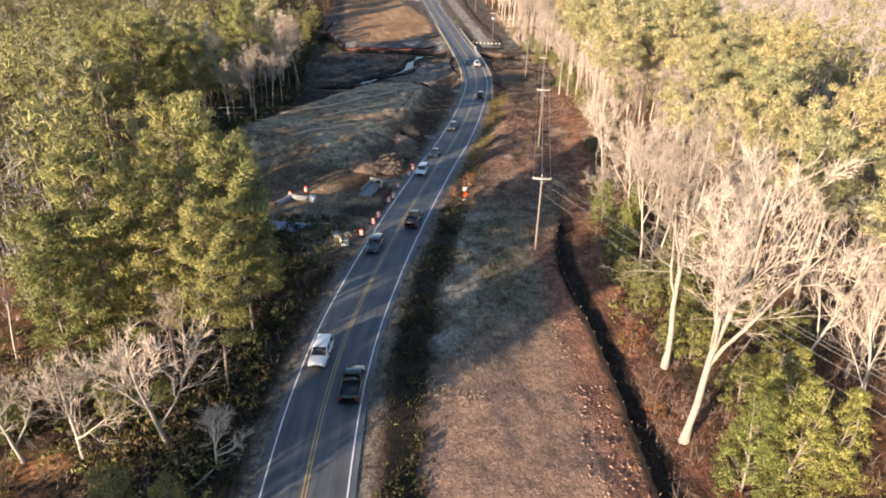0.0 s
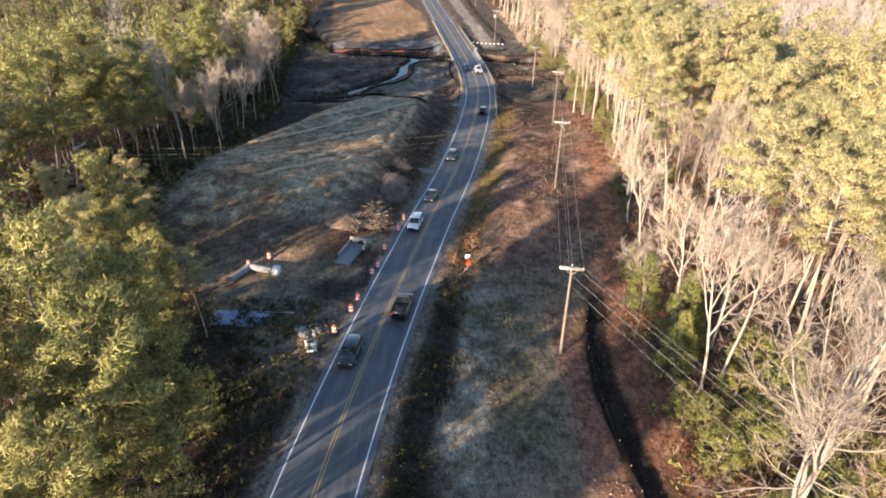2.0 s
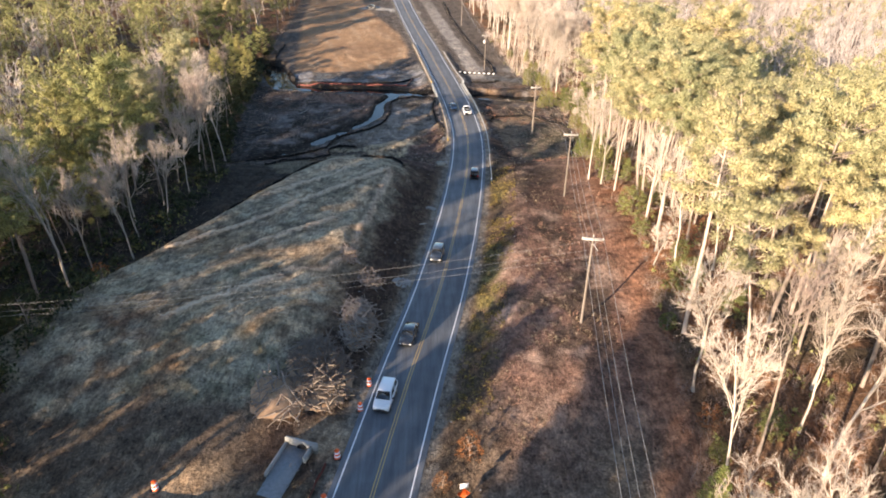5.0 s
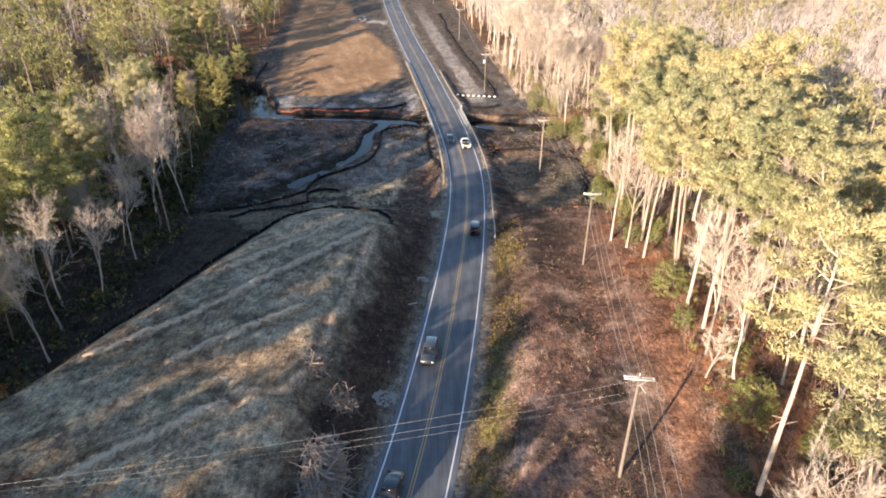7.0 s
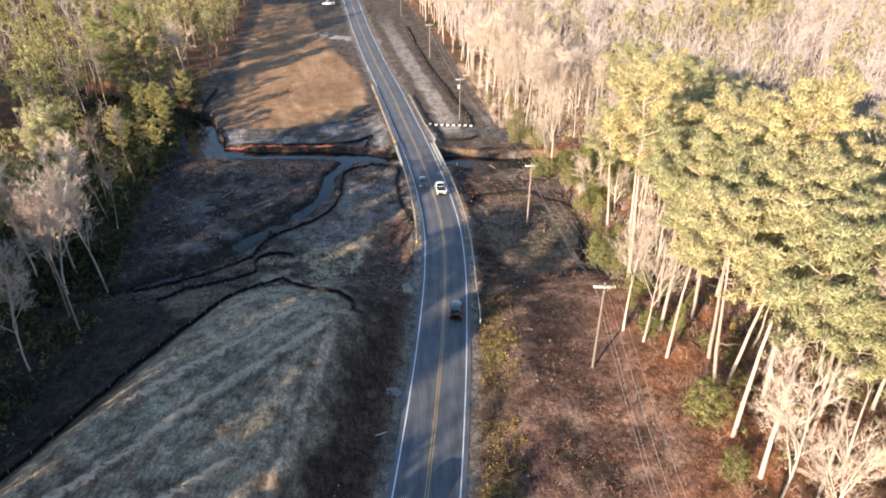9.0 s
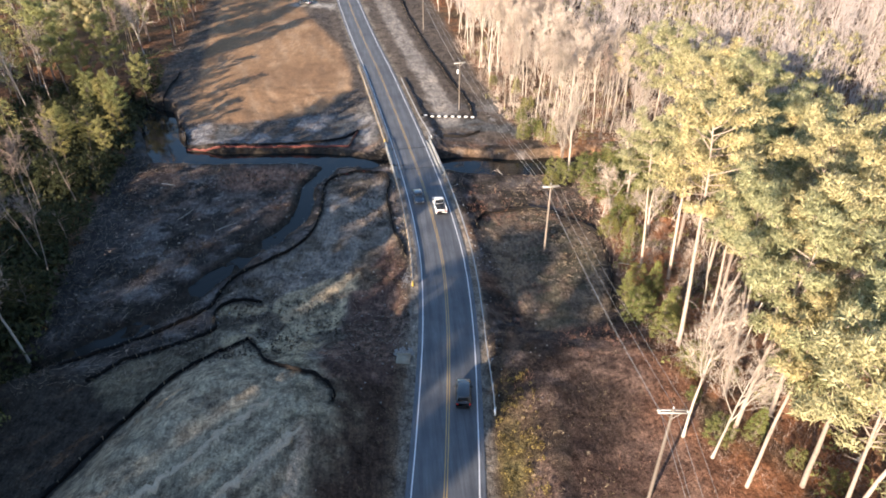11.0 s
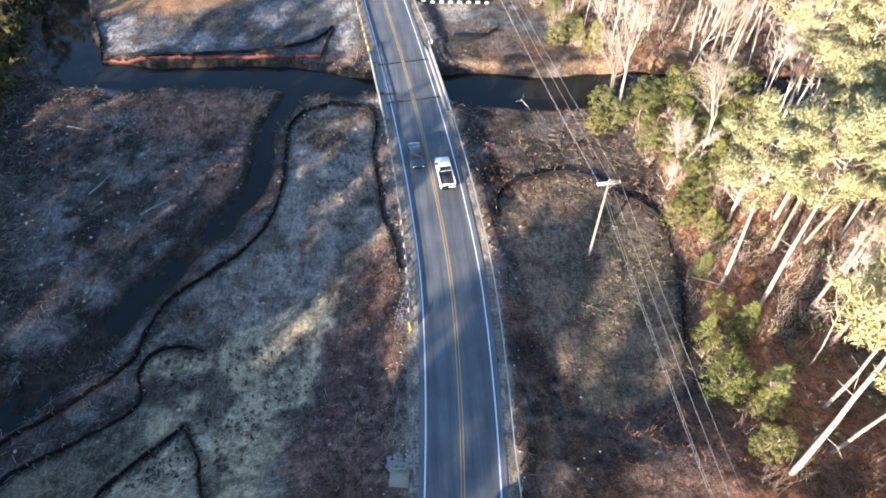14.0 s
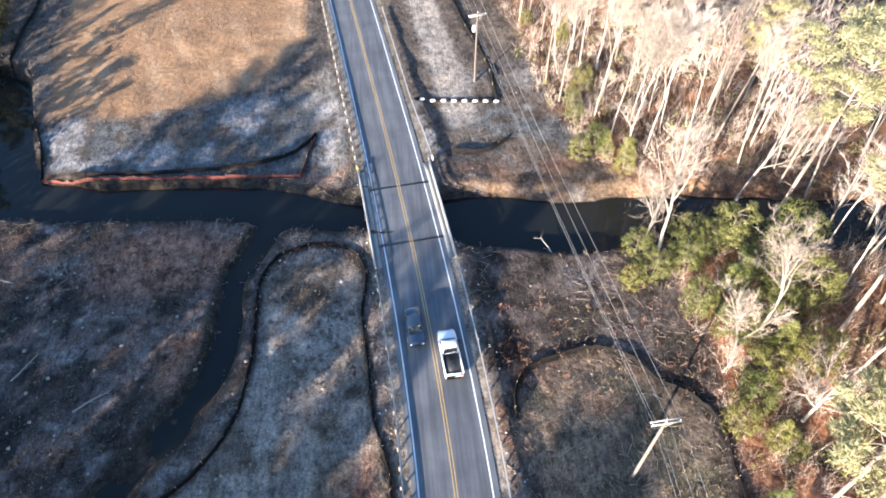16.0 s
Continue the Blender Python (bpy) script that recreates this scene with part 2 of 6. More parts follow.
class Geo:
    """Collects points, quads and triangles of one mesh."""

    def __init__(self):
        self.v, self.q, self.t, self.n = [], [], [], 0

    def add(self, verts, quads=None, tris=None):
        verts = np.asarray(verts, float).reshape(-1, 3)
        if quads is not None and len(quads):
            self.q.append(np.asarray(quads, int).reshape(-1, 4) + self.n)
        if tris is not None and len(tris):
            self.t.append(np.asarray(tris, int).reshape(-1, 3) + self.n)
        self.v.append(verts)
        self.n += len(verts)
        return self

    def arrays(self):
        v = np.concatenate(self.v) if self.v else np.zeros((0, 3))
        q = np.concatenate(self.q) if self.q else np.zeros((0, 4), int)
        t = np.concatenate(self.t) if self.t else np.zeros((0, 3), int)
        return v, q, t

    def mesh(self, name, material, smooth=False):
        v, q, t = self.arrays()
        me = bpy.data.meshes.new(name)
        me.vertices.add(len(v))
        me.vertices.foreach_set("co", v.astype(np.float32).ravel())
        me.loops.add(4 * len(q) + 3 * len(t))
        me.loops.foreach_set("vertex_index", np.concatenate([q.ravel(), t.ravel()]).astype(np.int32))
        me.polygons.add(len(q) + len(t))
        starts = np.concatenate([np.arange(len(q)) * 4, 4 * len(q) + np.arange(len(t)) * 3]).astype(np.int32)
        me.polygons.foreach_set("loop_start", starts)
        if smooth:
            me.polygons.foreach_set("use_smooth", np.ones(len(q) + len(t), bool))
        me.update(calc_edges=True)
        me.validate()
        me.materials.append(material)
        return me

    def tube(self, pts, radii, sides=6, cap=True):
        pts, radii = np.asarray(pts, float), np.asarray(radii, float)
        n = len(pts)
        d = np.gradient(pts, axis=0)
        d /= np.linalg.norm(d, axis=1)[:, None] + 1e-9
        ref = np.array([1.0, 0.0, 0.0]) if abs(d[:, 0]).max() < 0.9 else np.array([0.0, 1.0, 0.0])
        a = np.cross(d, ref)
        a /= np.linalg.norm(a, axis=1)[:, None] + 1e-9
        b = np.cross(d, a)
        th = np.arange(sides) * 2 * math.pi / sides
        ring = a[:, None, :] * np.cos(th)[None, :, None] + b[:, None, :] * np.sin(th)[None, :, None]
        v = (pts[:, None, :] + ring * radii[:, None, None]).reshape(-1, 3)
        i, j = np.meshgrid(np.arange(n - 1), np.arange(sides), indexing="ij")
        k = (j + 1) % sides
        quads = np.stack([i * sides + j, i * sides + k, (i + 1) * sides + k, (i + 1) * sides + j], -1).reshape(-1, 4)
        tris = []
        if cap:
            for base in (0, (n - 1) * sides):
                tris += [(base, base + s, base + s + 1) for s in range(1, sides - 1)]
        return self.add(v, quads, tris)

    def box(self, lo, hi, m=None):
        x0, y0, z0 = lo
        x1, y1, z1 = hi
        v = np.array([(x0, y0, z0), (x1, y0, z0), (x1, y1, z0), (x0, y1, z0), (x0, y0, z1), (x1, y0, z1), (x1, y1, z1), (x0, y1, z1)], float)
        if m is not None:
            v = np.array([m @ Vector(p) for p in v])
        return self.add(v, [(3, 2, 1, 0), (4, 5, 6, 7), (0, 1, 5, 4), (1, 2, 6, 5), (2, 3, 7, 6), (3, 0, 4, 7)])

    def blades(self, base, way, length, width, rng, out=None):
        """Thin pointed triangles, one from each base point along way; out: the way that they face."""
        n = len(base)
        side = np.cross(way, rng.normal(size=(n, 3)) if out is None else -out)
        side /= np.linalg.norm(side, axis=1)[:, None] + 1e-9
        w = np.broadcast_to(np.asarray(width, float), (n,))[:, None] * 0.5
        l = np.broadcast_to(np.asarray(length, float), (n,))[:, None]
        v = np.stack([base - side * w, base + side * w, base + way * l], 1).reshape(-1, 3)
        return self.add(v, None, np.arange(3 * n).reshape(-1, 3))

    def loft(self, rings, close=True):
        """Joins rings of equal length into a skin with capped ends."""
        rings = np.asarray(rings, float)
        n, k = rings.shape[:2]
        i, j = np.meshgrid(np.arange(n - 1), np.arange(k), indexing="ij")
        jj = (j + 1) % k
        quads = np.stack([i * k + j, i * k + jj, (i + 1) * k + jj, (i + 1) * k + j], -1).reshape(-1, 4)
        tris = []
        if close:
            for base in (0, (n - 1) * k):
                tris += [(base, base + s, base + s + 1) for s in range(1, k - 1)]
        return self.add(rings.reshape(-1, 3), quads, tris)


def part(name, geo, material, parent=None, label="", smooth=False):
    """Links a mesh as one object, under a thing or a part."""
    me = geo if isinstance(geo, bpy.types.Mesh) else geo.mesh(name, material, smooth)
    ob = new(name, me)
    if parent is not None:
        ob.parent = parent
    if label:
        ob["label"] = label
    return ob


def thing(name, m, label, category, group="", kind=""):
    ob = new(name)
    ob.empty_display_size = 0.2
    ob.matrix_basis = m
    return tagged(ob, label, category, group, kind)


def unit(v):
    return v / (np.linalg.norm(v, axis=-1, keepdims=True) + 1e-9)


def ease(a, b, x):
    t = np.clip((np.asarray(x, float) - a) / (b - a), 0, 1)
    return t * t * (3 - 2 * t)


def spline(x, px, py):
    """Smooth curve through the points px, py."""
    px, py = np.asarray(px, float), np.asarray(py, float)
    m = np.gradient(py, px)
    x = np.asarray(x, float)
    i = np.clip(np.searchsorted(px, x) - 1, 0, len(px) - 2)
    h = px[i + 1] - px[i]
    t = np.clip((x - px[i]) / h, 0, 1)
    return (2 * t**3 - 3 * t**2 + 1) * py[i] + (t**3 - 2 * t**2 + t) * h * m[i] + (-2 * t**3 + 3 * t**2) * py[i + 1] + (t**3 - t**2) * h * m[i + 1]


def grain(x, y, size, seed=0):
    """Smooth value noise in 0..1."""
    table = np.random.default_rng(seed).random((256, 256))
    x, y = np.asarray(x, float) / size, np.asarray(y, float) / size
    i, j = np.floor(x).astype(int), np.floor(y).astype(int)
    fx, fy = x - i, y - j
    fx, fy = fx * fx * (3 - 2 * fx), fy * fy * (3 - 2 * fy)
    i0, i1, j0, j1 = i % 256, (i + 1) % 256, j % 256, (j + 1) % 256
    return (table[i0, j0] * (1 - fx) + table[i1, j0] * fx) * (1 - fy) + (table[i0, j1] * (1 - fx) + table[i1, j1] * fx) * fy


def rough_noise(x, y, size, seed=0):
    return (grain(x, y, size, seed) * 0.5 + grain(x, y, size / 2.1, seed + 1) * 0.3 + grain(x, y, size / 4.3, seed + 2) * 0.2)


def to_path(x, y, pts):
    """Distance to a polyline, and the share of the way along it."""
    best, along = np.full(np.shape(x), 1e9), np.zeros(np.shape(x))
    n = len(pts) - 1
    for k, ((ax, ay), (bx, by)) in enumerate(zip(pts[:-1], pts[1:])):
        dx, dy = bx - ax, by - ay
        t = np.clip(((x - ax) * dx + (y - ay) * dy) / (dx * dx + dy * dy), 0, 1)
        d = np.hypot(x - ax - t * dx, y - ay - t * dy)
        along = np.where(d < best, (k + t) / n, along)
        best = np.minimum(best, d)
    return best, along


def inside(x, y, poly, soft=1.5):
    """1 inside a polygon, 0 outside, with a soft border."""
    odd = np.zeros(np.shape(x), bool)
    for (ax, ay), (bx, by) in zip(poly, poly[1:] + poly[:1]):
        odd ^= ((ay > y) != (by > y)) & (x < (bx - ax) * (y - ay) / (by - ay + 1e-12) + ax)
    d, _ = to_path(x, y, poly + poly[:1])
    return ease(-soft, soft, np.where(odd, d, -d))


def smooth_path(pts, step=0.8):
    """A polyline through pts, rounded and cut into even steps."""
    p = np.asarray(pts, float)
    s = np.concatenate([[0], np.cumsum(np.linalg.norm(np.diff(p, axis=0), axis=1))])
    t = np.linspace(0, s[-1], max(2, int(s[-1] / step) + 1))
    return np.stack([spline(t, s, p[:, 0]), spline(t, s, p[:, 1])], 1)

# ---- plan of the valley ----
ROAD_Y = [-400, -60, 20, 35, 47.6, 57, 70.5, 89, 106, 118, 140, 155, 167, 183, 204, 217, 230, 244, 260, 289, 304, 330, 377, 460, 700]
ROAD_X = [40, -3, -9.2, -10, -10.2, -9.8, -8.4, -5.8, -3, -0.9, 3.3, 5.7, 7.4, 9.4, 11.4, 11.9, 11.5, 10.5, 8.9, 5.3, 3.3, -0.8, -7.4, -17, -46]
GRADE_Y = [-400, -100, 0, 60, 102, 147, 191, 213, 243, 262, 290, 342, 400, 700]
GRADE_Z = [16, 8, 3.2, -0.4, -3.5, -6.8, -9.8, -10.7, -11.2, -11.4, -11, -8.8, -6, 4]
EDGE_R_Y = [-400, 30, 50, 78, 92, 110, 130, 145, 158, 169, 190, 224, 252, 262, 275, 300, 330, 380, 450, 700]
EDGE_R_X = [40, 20, 20.5, 22, 24, 28, 31, 33, 36, 34.5, 36, 40, 41, 36, 32, 29, 26, 20, 8, -25]
EDGE_L_Y = [-400, 30, 62, 75, 83, 92, 105, 113, 149, 167, 190, 205, 216, 240, 264, 283, 362, 450, 700]
EDGE_L_X = [14, -17, -17, -17, -21, -27, -37, -42, -41.5, -39.5, -40, -44, -46, -49, -50, -53, -54, -60, -90]
CREEK = [(-110, 330), (-70, 302), (-50, 288), (-46, 275), (-41, 264.5), (-33, 262.3), (-22, 261.7), (-10, 260.3), (4, 256.4), (16, 255), (23, 254.2), (30, 252.4), (38, 252.2), (45, 252.5), (60, 250), (110, 244)]
BROOK = [(-6, 258), (-8.5, 254), (-11.2, 248), (-11.4, 241), (-12.3, 235.5), (-15, 230.5), (-19, 225.5), (-23.5, 219.5), (-27, 213.5), (-33, 207), (-44, 199), (-70, 190)]
WATER_Z = -13.4
BROWN_FIELD = [(-41, 280), (-31, 278.5), (-19.6, 280.4), (-9.5, 285), (-4.6, 294), (-4.6, 305), (-9, 330), (-18, 352), (-24, 371), (-30, 400), (-34, 430), (-54, 430), (-48, 345), (-44, 309), (-42.4, 292)]

RIDGES = [[(-36.4, 144.8), (-31.8, 148.5), (-27.5, 153.2), (-23.0, 158.5), (-17.1, 167.2), (-11.4, 173.4), (-5.6, 181)], [(-25.9, 143.7), (-22.5, 147.6), (-16.9, 152.1), (-12.5, 156)], [(-26, 165.5), (-19.7, 173), (-15.3, 178.2), (-8.8, 185.8)], [(-17.1, 138.4), (-11.8, 138.9), (-9.2, 145), (-8.4, 155), (-6.6, 168), (-5.4, 180)], [(-30, 126), (-18, 137)]]

FENCES = [
    ([(-2, 252), (-5.7, 250.9), (-8, 247), (-8, 242), (-8.2, 235.7), (-9.2, 230), (-12, 225.3), (-16.3, 221.4), (-20, 218.3), (-21.4, 214.7), (-22.3, 211), (-26.7, 206.8), (-33.4, 202.1), (-38, 199)], "black", 0.55),
    ([(-2, 252), (1.8, 251), (4.2, 247), (3.8, 240.4), (4.3, 234), (4.7, 228.2), (5.8, 223), (6.2, 219)], "black", 0.55),
    ([(-14.9, 211.5), (-18, 212.4), (-20.6, 211.5), (-21.2, 209.3), (-20.4, 206.2), (-25.3, 202), (-29.7, 199.3), (-33, 194.7)], "black", 0.55),
    ([(-15.4, 202.7), (-20.7, 197), (-25.6, 188.4), (-34, 168), (-38, 150)], "black", 0.55),
    ([(-15.4, 202.7), (-13.3, 199), (-11, 193.6), (-7.6, 191.3), (-4.4, 189.5), (-2.8, 187.5), (-3, 185.5)], "black", 0.55),
    ([(18.6, 227), (18.9, 229.3), (20.2, 231.8), (23.9, 233.5), (28.9, 234.1), (31.6, 232.8), (33.8, 229.9), (37.1, 227.3), (38.6, 224.4), (38.4, 221), (37.8, 215), (35, 205)], "black", 0.55),
    ([(-38.6, 267.2), (-32.5, 266.2), (-25.1, 265.7), (-13.9, 264.8), (-4, 264)], "orange", 0.55),
    ([(-4, 264), (-3.2, 268), (-2.2, 271.8)], "orange", 0.55),
    ([(-34, 267.2), (-21.4, 266.6), (-11.1, 267), (-5.1, 269), (-2.1, 272.4)], "black", 0.55),
    ([(-38.6, 267.2), (-39.7, 272.4), (-44.6, 282), (-48.5, 287), (-49.7, 297), (-49.5, 310)], "black", 0.55),
    ([(24.4, 276.6), (24, 286), (21.7, 296), (19.5, 310), (17.5, 322), (13.5, 350), (10.5, 385)], "black", 0.55),
    ([(16.6, 266.7), (19, 266), (21.2, 266.1), (24.7, 268.3)], "black", 0.55),
    ([(19.2, 93), (17.6, 86), (16.8, 78), (17.4, 62), (17.8, 49), (17.6, 41), (17.4, 33)], "black", 0.55),
    ([(-4.6, 251.3), (-2.4, 252.1), (-0.4, 251.6)], "orange", 0.5),
    ([(-8.5, 94.5), (-9.3, 101), (-8.2, 106.5)], "orange", 0.4),
]


def road_x(y):
    return spline(y, ROAD_Y, ROAD_X)


def grade(y):
    return spline(y, GRADE_Y, GRADE_Z)


def edge_r(y):
    return np.interp(y, EDGE_R_Y, EDGE_R_X)


def edge_l(y):
    return np.interp(y, EDGE_L_Y, EDGE_L_X)


def mound(x, y):
    """The straw-covered bank beside the road, from 0 to 1."""
    u = x - road_x(y)
    d = (x + 38) * -0.92 + (y - 149) * 0.392
    return ease(100, 128, y) * ease(208, 180, y) * ease(-5, -17, u) * ease(5, -4, d)


def height(x, y):
    x, y = np.asarray(x, float), np.asarray(y, float)
    u, z = x - road_x(y), grade(y)
    road = z.copy()
    z = z + 4.4 * mound(x, y)
    z = z + 2.3 * ease(100, 125, y) * ease(205, 180, y) * ease(5, 12, u)
    z = z + 1.5 * ease(24, 34, x) * ease(120, 150, y) * ease(205, 190, y)
    z = z - 1.0 * ease(110, 95, y) * ease(5, 9, u) * ease(20, 60, y)
    v = ease(192, 208, y) * ease(300, 266, y)
    z = z + (-12.5 - z) * v * ease(-5, -9, u) + (-11.9 - z) * v * ease(5, 10, u)
    for ridge in RIDGES:
        z = z + 0.24 * ease(0.9, 0.1, to_path(x, y, ridge)[0]) * ease(0.3, 0.6, grain(x, y, 2.2, 63))
    far = ease(60, 260, abs(u)) * 14 * (rough_noise(x, y, 160, 5) - 0.35)
    z = z + far
    rough = ease(5, 8, abs(u))
    z = z + rough * (0.9 * (rough_noise(x, y, 9, 11) - 0.5) + 0.35 * (rough_noise(x, y, 1.9, 12) - 0.5))
    dc, _ = to_path(x, y, CREEK)
    half = 2.7 + 1.3 * ease(6, 18, x) + 0.8 * ease(-38, -44, x) - 0.5 * ease(-8, 2, x) * ease(14, 8, x) + 1.6 * (rough_noise(x, y, 7, 21) - 0.5)
    z = z + (-14.3 - z) * ease(1.5, -0.5, dc - half)
    db, a = to_path(x, y, BROOK)
    half = 0.95 + 0.85 * ease(0.3, 0.75, a) + 1.3 * (rough_noise(x, y, 5, 22) - 0.5)
    bed = -14.0 + 0.62 * ease(0.3, 0.5, a) + 0.7 * (rough_noise(x, y, 4, 27) - 0.5) * ease(0.25, 0.45, a)
    z = z + (bed - z) * ease(1.4, -0.3, db - half) * ease(-80, -60, x)
    flat = ease(6.2, 4.4, abs(u)) * (1 - ease(5.2, 3.4, dc))
    return z + (road - 0.14 - z) * flat


def tone(x, y):
    """The colour of the ground: soils, straw, litter and mud, with painted light and shade."""
    u = x - road_x(y)
    n1, n2, n3 = rough_noise(x, y, 14, 31), rough_noise(x, y, 4.5, 33), rough_noise(x, y, 1.6, 36)
    streak = rough_noise(x * 0.9 + y * 0.35, (y - x * 0.6) * 0.16, 1.6, 41)

    def lay(c, colour, m):
        return c + (np.asarray(colour) - c) * np.clip(m, 0, 1)[..., None]

    one = np.ones(np.shape(x))
    c = one[..., None] * np.array((0.15, 0.088, 0.055))
    c = lay(c, (0.085, 0.065, 0.045), ease(0.45, 0.62, n1))
    c = lay(c, (0.25, 0.12, 0.065), ease(0.55, 0.7, n2) * 0.8)
    open_land = ease(-1.5, 1.5, edge_r(y) - x + 3 * (n2 - 0.5)) * ease(-1.5, 1.5, x - edge_l(y) + 3 * (n2 - 0.5))
    c = lay(c, (0.12, 0.09, 0.066), open_land)
    # verge of grey straw and thin grass, redder soil farther on
    verge = open_land * ease(4.5, 6.5, u)
    c = lay(c, (0.19, 0.165, 0.125), verge * ease(125, 95, y + 30 * (n1 - 0.5)))
    c = lay(c, (0.105, 0.1, 0.062), verge * ease(125, 95, y) * ease(0.5, 0.66, n2) * 0.8)
    c = lay(c, (0.165, 0.1, 0.078), verge * ease(95, 125, y + 30 * (n1 - 0.5)) * ease(215, 200, y))
    c = lay(c, (0.07, 0.05, 0.042), verge * ease(155, 185, y) * ease(232, 222, y) * ease(26, 16, u + 8 * (n2 - 0.5)))
    c = lay(c, (0.065, 0.05, 0.04), verge * ease(0.52, 0.62, rough_noise(x * 1.3, y * 0.7, 7, 47)) * ease(105, 130, y) * ease(228, 215, y) * 0.8)
    c = lay(c, (0.34, 0.235, 0.185), verge * ease(0.52, 0.7, n2) * ease(100, 125, y) * (0.8 - 0.4 * ease(155, 180, y)))
    # Pinkish dirt with sunlight in its tone, up to the slanting shadow edge.
    c = lay(c, (0.3, 0.2, 0.15), verge * ease(64, 48, y - 0.9 * (x - 5)))
    c = lay(c, (0.24, 0.13, 0.095), verge * ease(5, 2, 17.4 - x + 2 * (n2 - 0.5)) * ease(100, 80, y))
    c = lay(c, (0.3, 0.3, 0.27), verge * ease(14, 11, u + 3 * (n1 - 0.5)) * ease(8.2, 9.2, u) * ease(48, 60, y) * ease(92, 84, y) * ease(0.5, 0.62, n3) * 0.8)
    c = lay(c, (0.3, 0.14, 0.075), ease(4.5, 6.5, u) * ease(-15, -10, edge_r(y) - x) * ease(3.5, 0.5, edge_r(y) - x + 3 * (n2 - 0.5)) * ease(110, 130, y) * ease(240, 225, y) * ease(0.36, 0.5, n2))
    c = lay(c, (0.24, 0.125, 0.08), verge * ease(6.5, 1.5, edge_r(y) - x + 4 * (n2 - 0.5)) * ease(235, 215, y))
    c = lay(c, (0.09, 0.065, 0.045), verge * ease(11, 6.5, u + 6 * (n2 - 0.5)) * ease(40, 60, y) * ease(215, 190, y))
    c = lay(c, (0.16, 0.135, 0.055), verge * ease(9.5, 7, u + 5 * (n3 - 0.5)) * ease(0.45, 0.6, n1) * ease(110, 130, y) * ease(190, 170, y))
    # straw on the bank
    # Dark litter and soil under the pines, blackened further by painted shade.
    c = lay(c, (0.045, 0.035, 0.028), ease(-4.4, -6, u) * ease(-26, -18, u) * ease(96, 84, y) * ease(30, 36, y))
    # Roadside ditch kept near-black, the shade of its hollow painted in.
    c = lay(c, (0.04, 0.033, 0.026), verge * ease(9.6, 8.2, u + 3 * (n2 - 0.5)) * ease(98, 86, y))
    c = lay(c, (0.4, 0.21, 0.1), ease(3.5, 1.5, np.hypot(x + 32, (y - 38) * 1.6) + 2.0 * (n2 - 0.5)))
    m = ease(0.35, 0.7, mound(x, y) / (0.2 + 0.8 * ease(212, 186, y)) + 0.9 * (n2 - 0.5) + 0.5 * (n3 - 0.5))
    c = lay(c, (0.33, 0.262, 0.18), m)
    c = lay(c, (0.235, 0.195, 0.135), m * ease(0.48, 0.6, n2) * 0.8)
    # Dark scallops of tuft size: shadows of the straw painted on.
    c = lay(c, (0.1, 0.086, 0.06), m * ease(0.56, 0.64, n3) * 0.75)
    c = lay(c, (0.13, 0.13, 0.085), m * ease(0.5, 0.66, rough_noise(x, y, 12, 55)) * ease(165, 135, y) * 0.6)
    c = lay(c, (0.15, 0.075, 0.045), m * ease(0.58, 0.7, rough_noise(x, y, 8, 57)) * ease(150, 125, y) * 0.7)
    c = lay(c, (0.33, 0.29, 0.215), m * ease(0.56, 0.66, 1 - n3) * 0.7)
    c = lay(c, (0.3, 0.255, 0.19), m * ease(0.55, 0.68, streak) * 0.6)
    c = lay(c, (0.15, 0.125, 0.1), m * ease(0.56, 0.7, 1 - streak) * 0.5)
    c = lay(c, (0.26, 0.165, 0.095), m * ease(0.55, 0.72, rough_noise(x, y, 9, 51)) * ease(165, 140, y) * 0.6)
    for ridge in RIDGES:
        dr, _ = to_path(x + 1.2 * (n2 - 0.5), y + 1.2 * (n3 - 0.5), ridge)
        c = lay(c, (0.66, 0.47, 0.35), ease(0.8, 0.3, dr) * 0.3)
        # Dark edge on both sides, painted as the shade at the ridge's foot.
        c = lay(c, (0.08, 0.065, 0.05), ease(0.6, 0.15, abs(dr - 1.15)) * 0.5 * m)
    # Dark wet soil beyond the bank, with deep shade painted into it.
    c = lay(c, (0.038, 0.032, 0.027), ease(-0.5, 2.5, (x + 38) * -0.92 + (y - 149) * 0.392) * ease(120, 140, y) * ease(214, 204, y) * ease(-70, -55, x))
    bank = ease(-5, -7, u) * ease(-14, -11, u) * ease(50, 70, y) * ease(200, 190, y)
    c = lay(c, (0.06, 0.04, 0.03), bank * (1 - m * 0.7))
    low = open_land * ease(-4.6, -6, u) * ease(108, 96, y)
    c = lay(c, (0.17, 0.145, 0.11), low * ease(70, 84, y))
    c = lay(c, (0.27, 0.19, 0.12), low * ease(70, 84, y) * ease(0.5, 0.66, n2) * 0.8)
    # marsh and its islands
    valley = ease(194, 206, y) * ease(268, 262, y) * open_land
    c = lay(c, (0.105, 0.087, 0.08), valley)
    c = lay(c, (0.045, 0.04, 0.036), valley * ease(0.5, 0.6, n2) * 0.9)
    c = lay(c, (0.16, 0.145, 0.14), valley * ease(0.56, 0.66, 1 - n2) * ease(0.42, 0.55, n3))
    c = lay(c, (0.03, 0.027, 0.025), valley * ease(0.54, 0.64, rough_noise(x, y, 2.6, 44)) * ease(0.4, 0.55, n1) * 0.9)
    c = lay(c, (0.24, 0.13, 0.09), valley * ease(7, 3, np.hypot((x + 20) * 0.6, y - 251) + 3 * (n2 - 0.5)) * 0.8)
